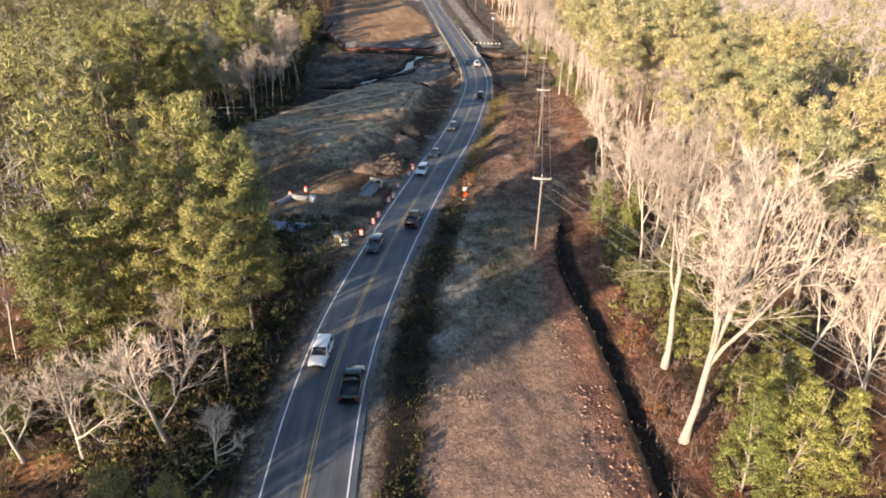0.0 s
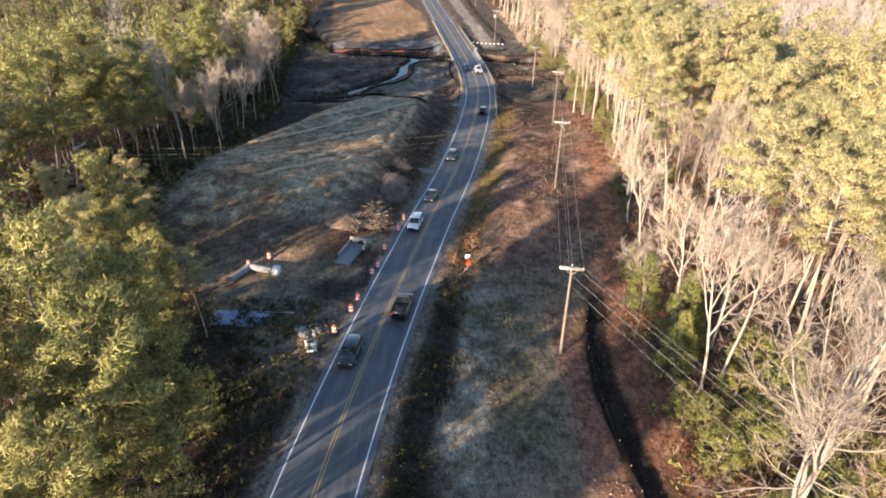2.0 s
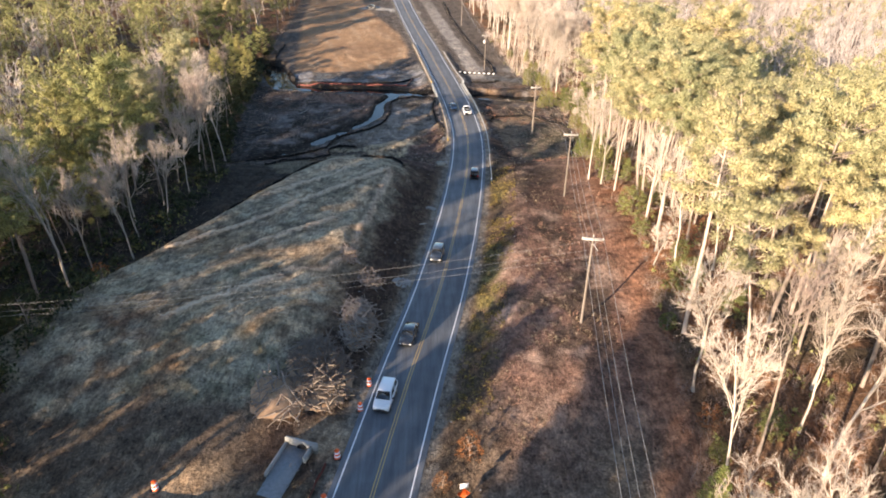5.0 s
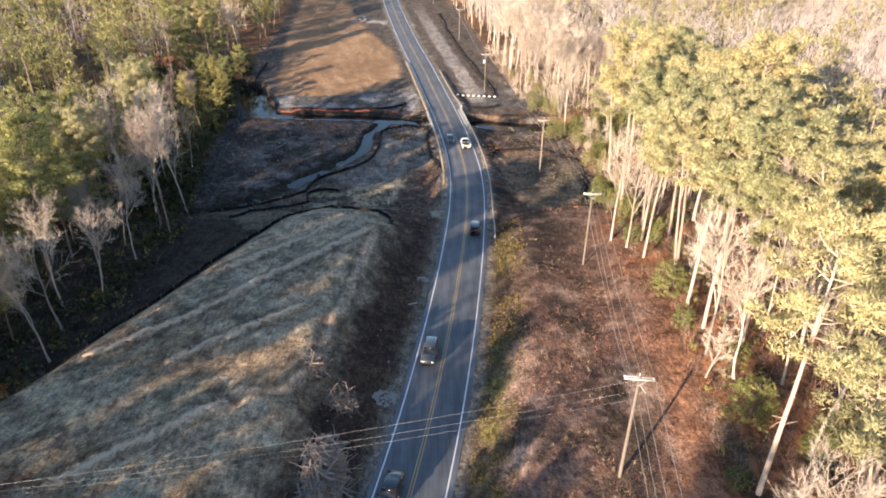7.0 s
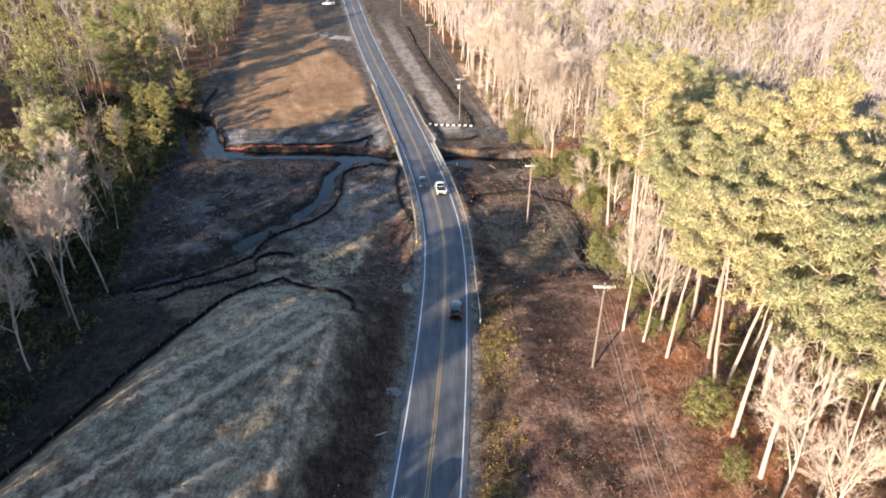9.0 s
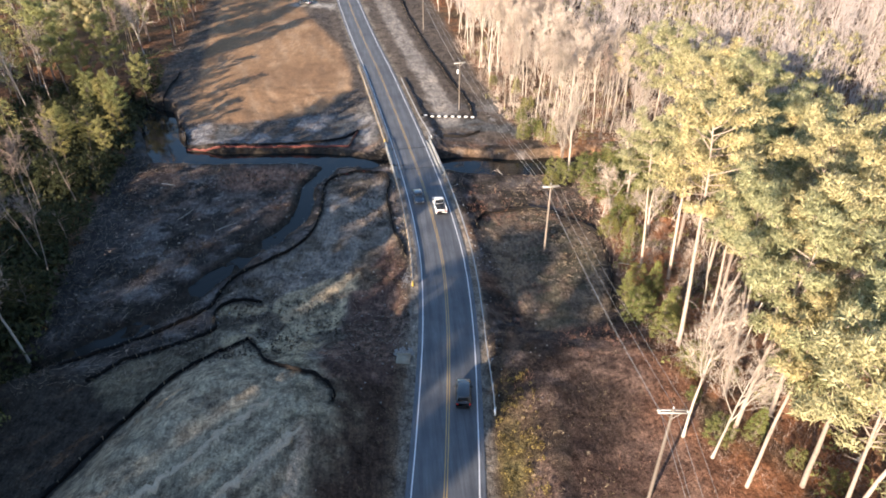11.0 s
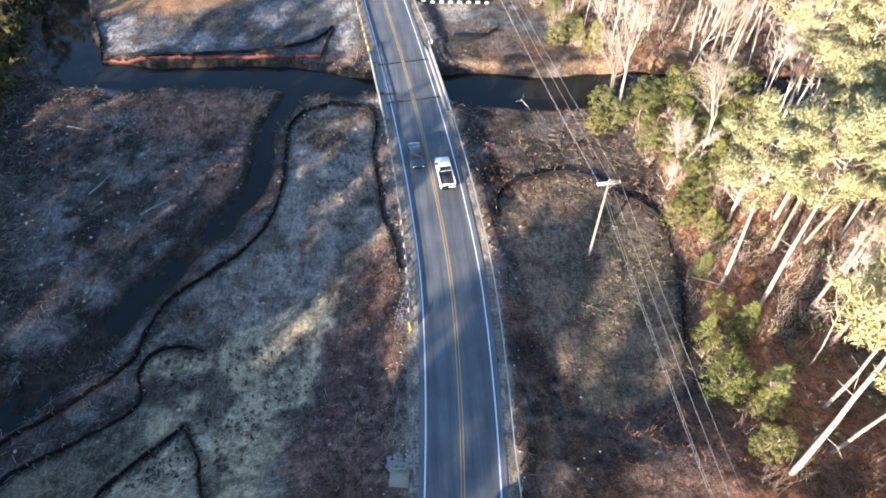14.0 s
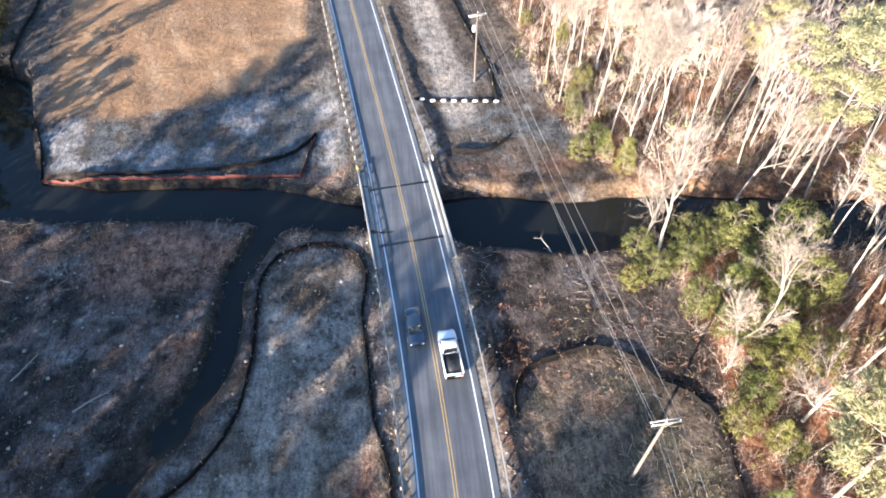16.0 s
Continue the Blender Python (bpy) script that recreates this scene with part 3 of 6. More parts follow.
    c = lay(c, (0.17, 0.105, 0.075), valley * ease(0.56, 0.7, n1) * ease(0.4, 0.6, n2))
    # Western marsh darkened in colour to stand for shade along the woods.
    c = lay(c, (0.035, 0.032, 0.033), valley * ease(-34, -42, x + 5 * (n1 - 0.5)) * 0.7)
    db, _ = to_path(x, y, BROOK)
    spit = inside(x, y, [(-2, 251.5), (-7.5, 247), (-7.5, 236), (-9.5, 229), (-14, 223.5), (-22, 214), (-21, 206), (-14, 203), (-4, 192), (3, 205), (5, 222), (3.5, 246)], 1.2)
    c = lay(c, (0.155, 0.134, 0.116), spit)
    hx, hy = x + 2.2 * (n2 - 0.5) + 1.0 * (n3 - 0.5), y + 2.2 * (n1 - 0.5) + 1.0 * (n3 - 0.5)
    hay = inside(hx, hy, [(-21.5, 211), (-18, 212), (-14.9, 210.6), (-11.6, 213.0), (-7.3, 215.2), (0.3, 219.2), (0.4, 215.5), (-2.0, 211), (-3.5, 205), (-5.5, 199), (-7.5, 192), (-11, 193.6), (-15.4, 202.7), (-18.5, 199.5), (-20.4, 206.2)], 0.45)
    c = lay(c, (0.14, 0.118, 0.082), inside(hx, hy, [(-18.5, 199.5), (-20.7, 197), (-25.6, 188.4), (-29, 190), (-33, 195.5), (-26, 201.5), (-20.4, 206.2)], 0.8) * 0.8)
    c = lay(c, (0.32, 0.256, 0.168), hay)
    c = lay(c, (0.24, 0.2, 0.132), hay * ease(0.5, 0.62, n1) * 0.7)
    c = lay(c, (0.1, 0.088, 0.068), hay * ease(0.57, 0.66, 0.5 * n2 + 0.5 * n3) * 0.75)
    c = lay(c, (0.33, 0.29, 0.22), hay * ease(0.58, 0.68, 1 - n2) * 0.7)
    redbank = inside(hx, hy, [(0.3, 219.2), (4.6, 226), (6.5, 216), (5.5, 205), (3.5, 190), (-4, 190), (-5.5, 199), (-3.5, 205), (-2.0, 211), (0.4, 215.5)], 0.8)
    c = lay(c, (0.085, 0.055, 0.045), redbank)
    c = lay(c, (0.19, 0.12, 0.09), redbank * ease(0.54, 0.66, n3) * 0.7)
    c = lay(c, (0.5, 0.3, 0.17), ease(1.3, 0.5, np.hypot(x + 5.4, y - 201.9) + 0.9 * (n3 - 0.5)) * 0.8)
    straw = inside(hx, hy, [(-15.4, 202.2), (-20.2, 196.5), (-25.1, 188), (-33.5, 168), (-36, 156), (-22, 160), (-6, 184), (-7.6, 191), (-11, 193), (-13.5, 199)], 0.45)
    c = lay(c, (0.3, 0.25, 0.18), straw * ease(165, 185, y))
    c = lay(c, (0.13, 0.11, 0.085), straw * ease(165, 185, y) * ease(0.57, 0.67, n3) * 0.7)
    c = lay(c, (0.215, 0.195, 0.175), spit * ease(0.54, 0.66, n2) * ease(222, 230, y) * 0.8)
    c = lay(c, (0.05, 0.042, 0.034), spit * ease(3.4, 1.6, np.hypot((x + 2.6) * 0.8, y - 244) + 2.0 * (n3 - 0.5)))
    c = lay(c, (0.085, 0.07, 0.055), spit * ease(0.55, 0.66, 1 - n2))
    knoll = inside(x, y, [(19, 229), (24, 233), (29, 233.5), (34, 229), (37.5, 224), (37, 212), (33, 202), (24, 200), (20, 212)], 1.5)
    c = lay(c, (0.18, 0.142, 0.11), knoll)
    c = lay(c, (0.24, 0.18, 0.128), knoll * ease(0.5, 0.66, n2))
    c = lay(c, (0.1, 0.095, 0.07), knoll * ease(0.55, 0.66, 1 - n2) * 0.8)
    # beyond the creek
    beyond = ease(262, 268, y) * open_land
    c = lay(c, (0.1, 0.086, 0.076), beyond)
    c = lay(c, (0.1, 0.105, 0.11), beyond * ease(0.5, 0.6, n2) * ease(292, 275, y))
    c = lay(c, (0.24, 0.238, 0.245), beyond * ease(0.56, 0.68, rough_noise(x, y, 6, 61)) * ease(290, 275, y) * 0.85)
    field = inside(x, y, BROWN_FIELD, 1.5)
    c = lay(c, (0.28, 0.175, 0.102), field)
    c = lay(c, (0.34, 0.23, 0.145), field * ease(0.54, 0.68, streak))
    c = lay(c, (0.22, 0.135, 0.08), field * ease(0.52, 0.68, n1) * 0.7)
    lane = ease(3.2, 1.8, abs(u - 11.5 + 1.5 * (n2 - 0.5))) * ease(268, 276, y) * ease(420, 340, y)
    c = lay(c, (0.3, 0.28, 0.26), lane * 0.8)
    c = lay(c, (0.36, 0.34, 0.31), ease(3.0, 1.8, abs(y - 368 + 0.3 * (x + 12)) + 2 * (n2 - 0.5)) * ease(-28, -24, x) * ease(2, -3, x))
    # shoulders of gravel and dead grass
    c = lay(c, (0.19, 0.17, 0.145), ease(5.6, 4.6, abs(u) + 1.2 * (n3 - 0.5)) * 0.8)
    dc, _ = to_path(x, y, CREEK)
    wet = np.maximum(ease(4.5, 2.6, dc - 0.6), ease(3.2, 1.6, db)) * ease(190, 200, y) * open_land
    c = lay(c, (0.035, 0.029, 0.024), wet * (1 - spit * 0.3))
    c = lay(c, (0.3, 0.2, 0.115), ease(3.6, 5.0, dc) * ease(7, 5.4, dc) * ease(14, 18, x) * ease(256, 259, y) * ease(0.35, 0.55, n2) * 0.6)
    # Contact shade painted on the ground along the foot of each fence.
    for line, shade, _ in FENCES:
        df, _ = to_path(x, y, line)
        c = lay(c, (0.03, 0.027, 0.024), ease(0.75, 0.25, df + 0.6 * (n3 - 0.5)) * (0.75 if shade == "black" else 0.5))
    # ditch east of the verge fence, its shaded hollow painted as a near-black strip
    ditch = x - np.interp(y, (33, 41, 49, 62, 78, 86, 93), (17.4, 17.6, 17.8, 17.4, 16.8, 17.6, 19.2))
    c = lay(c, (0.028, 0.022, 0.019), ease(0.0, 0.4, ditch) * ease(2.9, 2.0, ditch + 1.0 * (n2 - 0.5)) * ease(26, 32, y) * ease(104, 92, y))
    c = lay(c, (0.2, 0.1, 0.07), ease(2.4, 3.0, ditch + 1.0 * (n2 - 0.5)) * ease(8, 6, ditch) * ease(26, 32, y) * ease(104, 92, y) * ease(0.35, 0.5, n3))
    # churned dirt
    for px, py, r, col in ((-13.8, 114.5, 3.2, (0.36, 0.22, 0.12)), (-8.5, 110, 4.0, (0.26, 0.19, 0.13)), (-21, 101, 6.0, (0.25, 0.18, 0.12)), (-16, 88, 4.5, (0.09, 0.08, 0.07)), (-12.5, 95.5, 5.0, (0.05, 0.042, 0.036)), (6.5, 96, 4.0, (0.25, 0.22, 0.18))):
        c = lay(c, col, ease(r, r * 0.35, np.hypot(x - px, y - py) + 2.5 * (n2 - 0.5)))
    # Gains by region put differences of light into the ground's colour.
    return np.clip(c * (1 - 0.14 * verge * ease(140, 160, y) * ease(268, 250, y))[..., None] * (1 - 0.08 * valley * ease(-8, -16, x))[..., None] * (1 + (0.14 + 0.26 * ease(188, 205, y) * ease(-22, -10, x)) * ease(95, 120, y) * ease(268, 258, y) * (1 - verge * ease(130, 150, y)))[..., None], 0.01, 0.9)


def steps(*runs):
    """Grid lines: runs of (from, to, spacing)."""
    return np.unique(np.round(np.concatenate([np.arange(a, b + s * 0.5, s) for a, b, s in runs]), 3))


def build_ground():
    xs = steps((-3000, -400, 260), (-400, -130, 15), (-130, -60, 4), (-60, -36, 0.75), (-36, 22, 0.42), (22, 48, 0.75), (48, 130, 4), (130, 400, 15), (400, 3000, 260))
    ys = steps((-3000, -300, 270), (-300, 0, 15), (0, 24, 4), (24, 188, 0.75), (188, 272, 0.42), (272, 300, 0.75), (300, 440, 2.5), (440, 700, 13), (700, 3000, 230))
    gx, gy = np.meshgrid(xs, ys)
    z = height(gx, gy)
    nx, ny = len(xs), len(ys)
    i, j = np.meshgrid(np.arange(ny - 1), np.arange(nx - 1), indexing="ij")
    quads = np.stack([i * nx + j, i * nx + j + 1, (i + 1) * nx + j + 1, (i + 1) * nx + j], -1)
    g = Geo().add(np.stack([gx, gy, z], -1), quads)
    me = g.mesh("ground", SOIL, True)
    broken = 1 - 0.65 * inside(gx, gy, BROWN_FIELD, 2.0) - 0.35 * ease(66, 50, gy - 0.9 * (gx - 5)) * ease(4.5, 6.5, gx - road_x(gy)) * ease(19, 17, gx)
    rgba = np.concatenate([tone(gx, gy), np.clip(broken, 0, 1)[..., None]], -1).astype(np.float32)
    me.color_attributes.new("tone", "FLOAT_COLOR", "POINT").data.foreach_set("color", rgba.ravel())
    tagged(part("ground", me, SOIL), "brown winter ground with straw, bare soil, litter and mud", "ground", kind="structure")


build_ground()


def ribbon(ys, u0, u1, lift, material, name, thick=0.0, wear=False, across=2):
    """A strip along the road between the offsets u0 and u1."""
    ys = np.asarray(ys, float)
    cx, cz = road_x(ys), grade(ys)
    d = np.stack([np.gradient(cx, ys), np.ones(len(ys))], 1)
    d /= np.linalg.norm(d, axis=1)[:, None]
    side = np.stack([d[:, 1], -d[:, 0]], 1)
    us = np.linspace(u0, u1, across)
    crown = -0.015 * np.abs(us)
    v = np.zeros((len(ys), across, 3))
    v[..., 0] = cx[:, None] + side[:, None, 0] * us
    v[..., 1] = ys[:, None] + side[:, None, 1] * us
    v[..., 2] = cz[:, None] + crown + lift
    n = across
    i, j = np.meshgrid(np.arange(len(ys) - 1), np.arange(n - 1), indexing="ij")
    quads = np.stack([i * n + j, i * n + j + 1, (i + 1) * n + j + 1, (i + 1) * n + j], -1).reshape(-1, 4)
    g = Geo().add(v, quads)
    if thick:
        for col in (0, n - 1):
            e = v[:, col]
            w = np.stack([e, e - (0, 0, thick)], 1).reshape(-1, 3)
            k = np.arange(len(ys) - 1) * 2
            g.add(w, np.stack([k, k + 1, k + 3, k + 2], -1))
    me = g.mesh(name, material)
    if wear:
        au = np.abs(us)
        tracks = 1 - 0.2 * np.exp(-((au - 0.95) / 0.32) ** 2) - 0.22 * np.exp(-((au - 2.5) / 0.35) ** 2) + 0.14 * ease(3.2, 3.8, au)
        blotch = rough_noise(np.broadcast_to(us * 6, v.shape[:2]), np.broadcast_to(ys[:, None], v.shape[:2]), 9, 71)
        w = np.ones((len(me.vertices), 4), np.float32)
        flat = (tracks[None, :] + 0.25 * (blotch - 0.5)) 
        w[: flat.size, :3] = flat.reshape(-1, 1)
        me.color_attributes.new("wear", "FLOAT_COLOR", "POINT").data.foreach_set("color", w.ravel())
    return part(name, me, material)


ROAD_STEPS = steps((-300, 0, 10), (0, 420, 1.0), (420, 690, 10))
tagged(ribbon(ROAD_STEPS, -3.95, 3.95, 0.0, ASPHALT, "road", 0.2, True, 33), "two-lane road of worn grey asphalt", "road", kind="structure")
for u, w, mat, nm in ((-3.35, 0.13, WHITE_LINE, "white"), (3.35, 0.13, WHITE_LINE, "white"), (-0.14, 0.09, YELLOW_LINE, "yellow"), (0.14, 0.09, YELLOW_LINE, "yellow")):
    tagged(ribbon(ROAD_STEPS, u - w / 2, u + w / 2, 0.006, mat, "road_marking"), f"worn {nm} painted line on the asphalt", "road marking", kind="structure")


def build_water():
    xs, ys = np.linspace(-120, 115, 48), np.linspace(185, 335, 31)
    gx, gy = np.meshgrid(xs, ys)
    i, j = np.meshgrid(np.arange(30), np.arange(47), indexing="ij")
    quads = np.stack([i * 48 + j, i * 48 + j + 1, (i + 1) * 48 + j + 1, (i + 1) * 48 + j], -1)
    g = Geo().add(np.stack([gx, gy, np.full(gx.shape, WATER_Z)], -1), quads)
    tagged(part("water", g, WATER), "dark still water of a narrow creek", "creek", kind="structure")


build_water()


def along_road(y, u):
    """A place u metres to the side of the road's middle, and the road's heading in degrees."""
    s = (road_x(y + 0.5) - road_x(y - 0.5))
    k = math.hypot(1, s)
    return float(road_x(y) + u / k), float(y - u * s / k), float(grade(y)), -math.degrees(math.atan(s))


def build_bridge():
    y0, y1 = 247.0, 263.5
    ys = np.linspace(y0, y1, 12)
    base = thing("bridge", pose(0, 0, 0), "short concrete road bridge with low kerbs across a creek", "bridge")

    def slab(name, ua, ub, za, zb, mat, label="", yy=ys):
        rings = []
        for y in yy:
            p0, p1 = along_road(y, ua), along_road(y, ub)
            z = float(grade(y))
            rings.append([(p0[0], p0[1], z + za), (p1[0], p1[1], z + za), (p1[0], p1[1], z + zb), (p0[0], p0[1], z + zb)])
        return part(name, Geo().loft(rings), mat, base, label)

    slab("deck", -4.9, 4.9, -0.65, -0.085, CONCRETE)
    for s in (-1, 1):
        slab("shoulder", s * 3.97, s * 4.6, -0.08, -0.045, CONCRETE, "pale worn concrete edge of the deck")
        slab("kerb", s * 4.62, s * 4.9, -0.08, 0.26, CONCRETE)
        for u in (1.2, 3.4):
            slab("girder", s * u - 0.2, s * u + 0.2, -1.25, -0.66, CONCRETE)
    for y in (250.4, 260.0):
        slab("expansion_joint", -3.9, 3.9, -0.062, 0.003, PLASTIC, "dark sealed joint across the deck", np.array([y - 0.16, y + 0.16]))
        for u in (-3.4, 0, 3.4):
            x, yy, z, _ = along_road(y, u)
            part("pier", Geo().tube([(x, yy, -15.0), (x, yy, z - 1.7)], [0.3, 0.3], 10), CONCRETE, base)
        slab("pier_cap", -4.4, 4.4, -1.75, -1.26, CONCRETE, "", np.array([y - 0.4, y + 0.4]))
    for y in (y0 - 0.2, y1 + 0.2):
        slab("abutment", -4.9, 4.9, -4.2, -0.7, CONCRETE, "", np.array([y - 0.4, y + 0.4]))


build_bridge()


def guardrail(ya, yb, u, label):
    base = thing("guardrail", pose(0, 0, 0), label, "guardrail", "guardrails of the bridge approach")
    ys = np.arange(ya, yb, 1.0)
    prof = [(-0.03, 0.0), (0.05, 0.05), (0.05, 0.1), (-0.02, 0.155), (0.05, 0.21), (0.05, 0.26), (-0.03, 0.31), (-0.045, 0.31), (-0.045, 0.0)]
    s = -1 if u > 0 else 1
    rings = []
    for k, y in enumerate(ys):
        flare = 0.0
        if u > 0:
            flare = 0.5 * ease(ya + 14, ya, y)
        p = [along_road(y, u + np.sign(u) * flare + s * a) for a, _ in prof]
        rings.append([(q[0], q[1], q[2] + 0.42 + b) for q, (_, b) in zip(p, prof)])
    part("rail", Geo().loft(rings), STEEL, base)
    post = Geo().box((-0.06, -0.09, -0.5), (0.06, 0.09, 0.72)).mesh("post", STAKE)
    for y in np.arange(ya + 0.3, yb, 1.9):
        flare = 0.5 * ease(ya + 14, ya, y) if u > 0 else 0.0
        x, yy, z, h = along_road(y, u + np.sign(u) * (flare + 0.14))
        ob = part("post", post, STAKE, base)
        ob.matrix_basis = pose(x, yy, z, 0, 0, h)
    x, yy, z, h = along_road(ya - 0.3, u + (0.5 if u > 0 else 0))
    g = Geo().box((-0.09, -0.35, 0.25), (0.09, 0.3, 0.86))
    ob = part("end_terminal", g, YELLOW if u < 0 else WHITE_BAND, base, "painted end plate")
    ob.matrix_basis = pose(x, yy, z, 0, 0, h)


guardrail(185.5, 246.5, 4.75, "galvanized steel guardrail on wooden posts before the bridge")
guardrail(264, 301, 4.75, "galvanized steel guardrail on wooden posts past the bridge")
guardrail(211, 246.5, -4.75, "galvanized steel guardrail with a yellow end plate")
guardrail(264, 312, -4.75, "galvanized steel guardrail beside the brown field")
for u in (-4.75, 4.75):
    base = thing("bridge_rail", pose(0, 0, 0), "grey metal rail on posts along the bridge kerb", "railing", "bridge rails")
    for zz in (0.45, 0.75):
        pts = [along_road(y, u) for y in np.linspace(246.6, 263.9, 8)]
        part("rail", Geo().tube([(p[0], p[1], p[2] + zz) for p in pts], [0.07] * 8, 6), STEEL, base)
    post = Geo().box((-0.08, -0.1, 0.2), (0.08, 0.1, 0.8)).mesh("post", CONCRETE)
    for y in np.linspace(246.8, 263.7, 9):
        p = along_road(y, u)
        part("post", post, CONCRETE, base).matrix_basis = pose(p[0], p[1], p[2], 0, 0, p[3])

# ---- trees ----


def stem(rng, p, d, length, n, bend, lift):
    """A wandering line of n steps from p along d."""
    pts, d = [np.array(p, float)], np.array(d, float)
    for _ in range(n):
        d = d + rng.normal(size=3) * bend + np.array((0, 0, lift))
        d /= np.linalg.norm(d)
        pts.append(pts[-1] + d * length / n)
    return np.array(pts)


def at(pts, f):
    k = min(max(f, 0), 0.9999) * (len(pts) - 1)
    i = int(k)
    return pts[i] + (pts[i + 1] - pts[i]) * (k - i), unit(pts[i + 1] - pts[i])


def turned(rng, d, angle):
    """A direction that leaves d by about that many degrees."""
    s = unit(np.cross(d, rng.normal(size=3)))
    a = radians(angle)
    return unit(d * math.cos(a) + s * math.sin(a))


def tufts(crown, rng, c, r, per, size, heart):
    """Rounded tufts of needles at the places c, of the radii r, that face away from the tree's heart."""
    n = len(c) * per
    away = np.repeat(unit((c - heart) * (1, 1, 0.8)), per, 0)
    out = unit(rng.normal(size=(n, 3)) + away * 0.7 + (0, 0, 0.35))
    way = unit(np.cross(out, rng.normal(size=(n, 3))) + out * 0.45 + (0, 0, 0.2))
    base = np.repeat(c, per, 0) + out * (np.repeat(r, per) * rng.uniform(0.45, 1.0, n))[:, None] * (1, 1, 0.62)
    crown.blades(base - way * 0.12, way, size * rng.uniform(0.34, 0.72, n), size * rng.uniform(0.09, 0.17, n), rng, unit(out + away * 0.35))


def pine_meshes(rng, tall, low=0.5, spread=3.6, limbs=30, per=64, size=1.0):
    """A tall pine: bare trunk with limbs, and an uneven crown of rounded needle tufts."""
    wood, crown = Geo(), Geo()
    trunk = stem(rng, (0, 0, -0.4), (0, 0, 1), tall * 0.97 + 0.4, 9, 0.035, 0.03)
    r0 = 0.0094 * tall
    wood.tube(trunk, np.linspace(r0, 0.05, 10), 7)
    centres, radii = [], []
    az = rng.uniform(0, 6.28)
    for i in range(limbs):
        f = low + (0.985 - low) * (i + rng.random()) / limbs
        p, _ = at(trunk, f)
        s = (f - low) / (1 - low)
        reach = spread * (0.3 + 0.75 * math.sin(math.pi * (0.2 + 0.72 * s))) * rng.choice((0.55, 0.85, 1.0, 1.2))
        az += 2.4 + rng.normal(0, 0.5)
        limb = stem(rng, p, unit(np.array((math.cos(az), math.sin(az), rng.uniform(-0.1, 0.3) + 0.6 * s))), reach, 4, 0.15, 0.09)
        wood.tube(limb, [0.07, 0.055, 0.04, 0.028, 0.014], 3, False)
        for f2 in np.arange(1.0, 0.35, -0.95 / max(reach, 1.2)):
            q, d = at(limb, f2)
            side = unit(np.cross(d, (0, 0, 1)))
            centres.append(q + side * rng.normal() * 0.45 * (1.3 - f2) * reach * 0.5 + (0, 0, rng.uniform(0.0, 0.4)))
            radii.append(rng.uniform(0.55, 1.05) * (0.8 + 0.1 * spread))
    for _ in range(4):
        centres.append(trunk[-1] + rng.normal(size=3) * (0.4, 0.4, 0.35))
        radii.append(rng.uniform(0.5, 0.8))
    tufts(crown, rng, np.array(centres), np.array(radii), per, size, trunk[5] + (trunk[9] - trunk[5]) * 0.45)
    for _ in range(rng.integers(3, 8)):
        p, _ = at(trunk, rng.uniform(0.4 * low, low))
        a = rng.uniform(0, 6.28)
        wood.tube(stem(rng, p, (math.cos(a), math.sin(a), 0.1), rng.uniform(0.6, 1.8), 2, 0.2, 0.0), (0.04, 0.03, 0.01), 3, False)
    return wood, crown


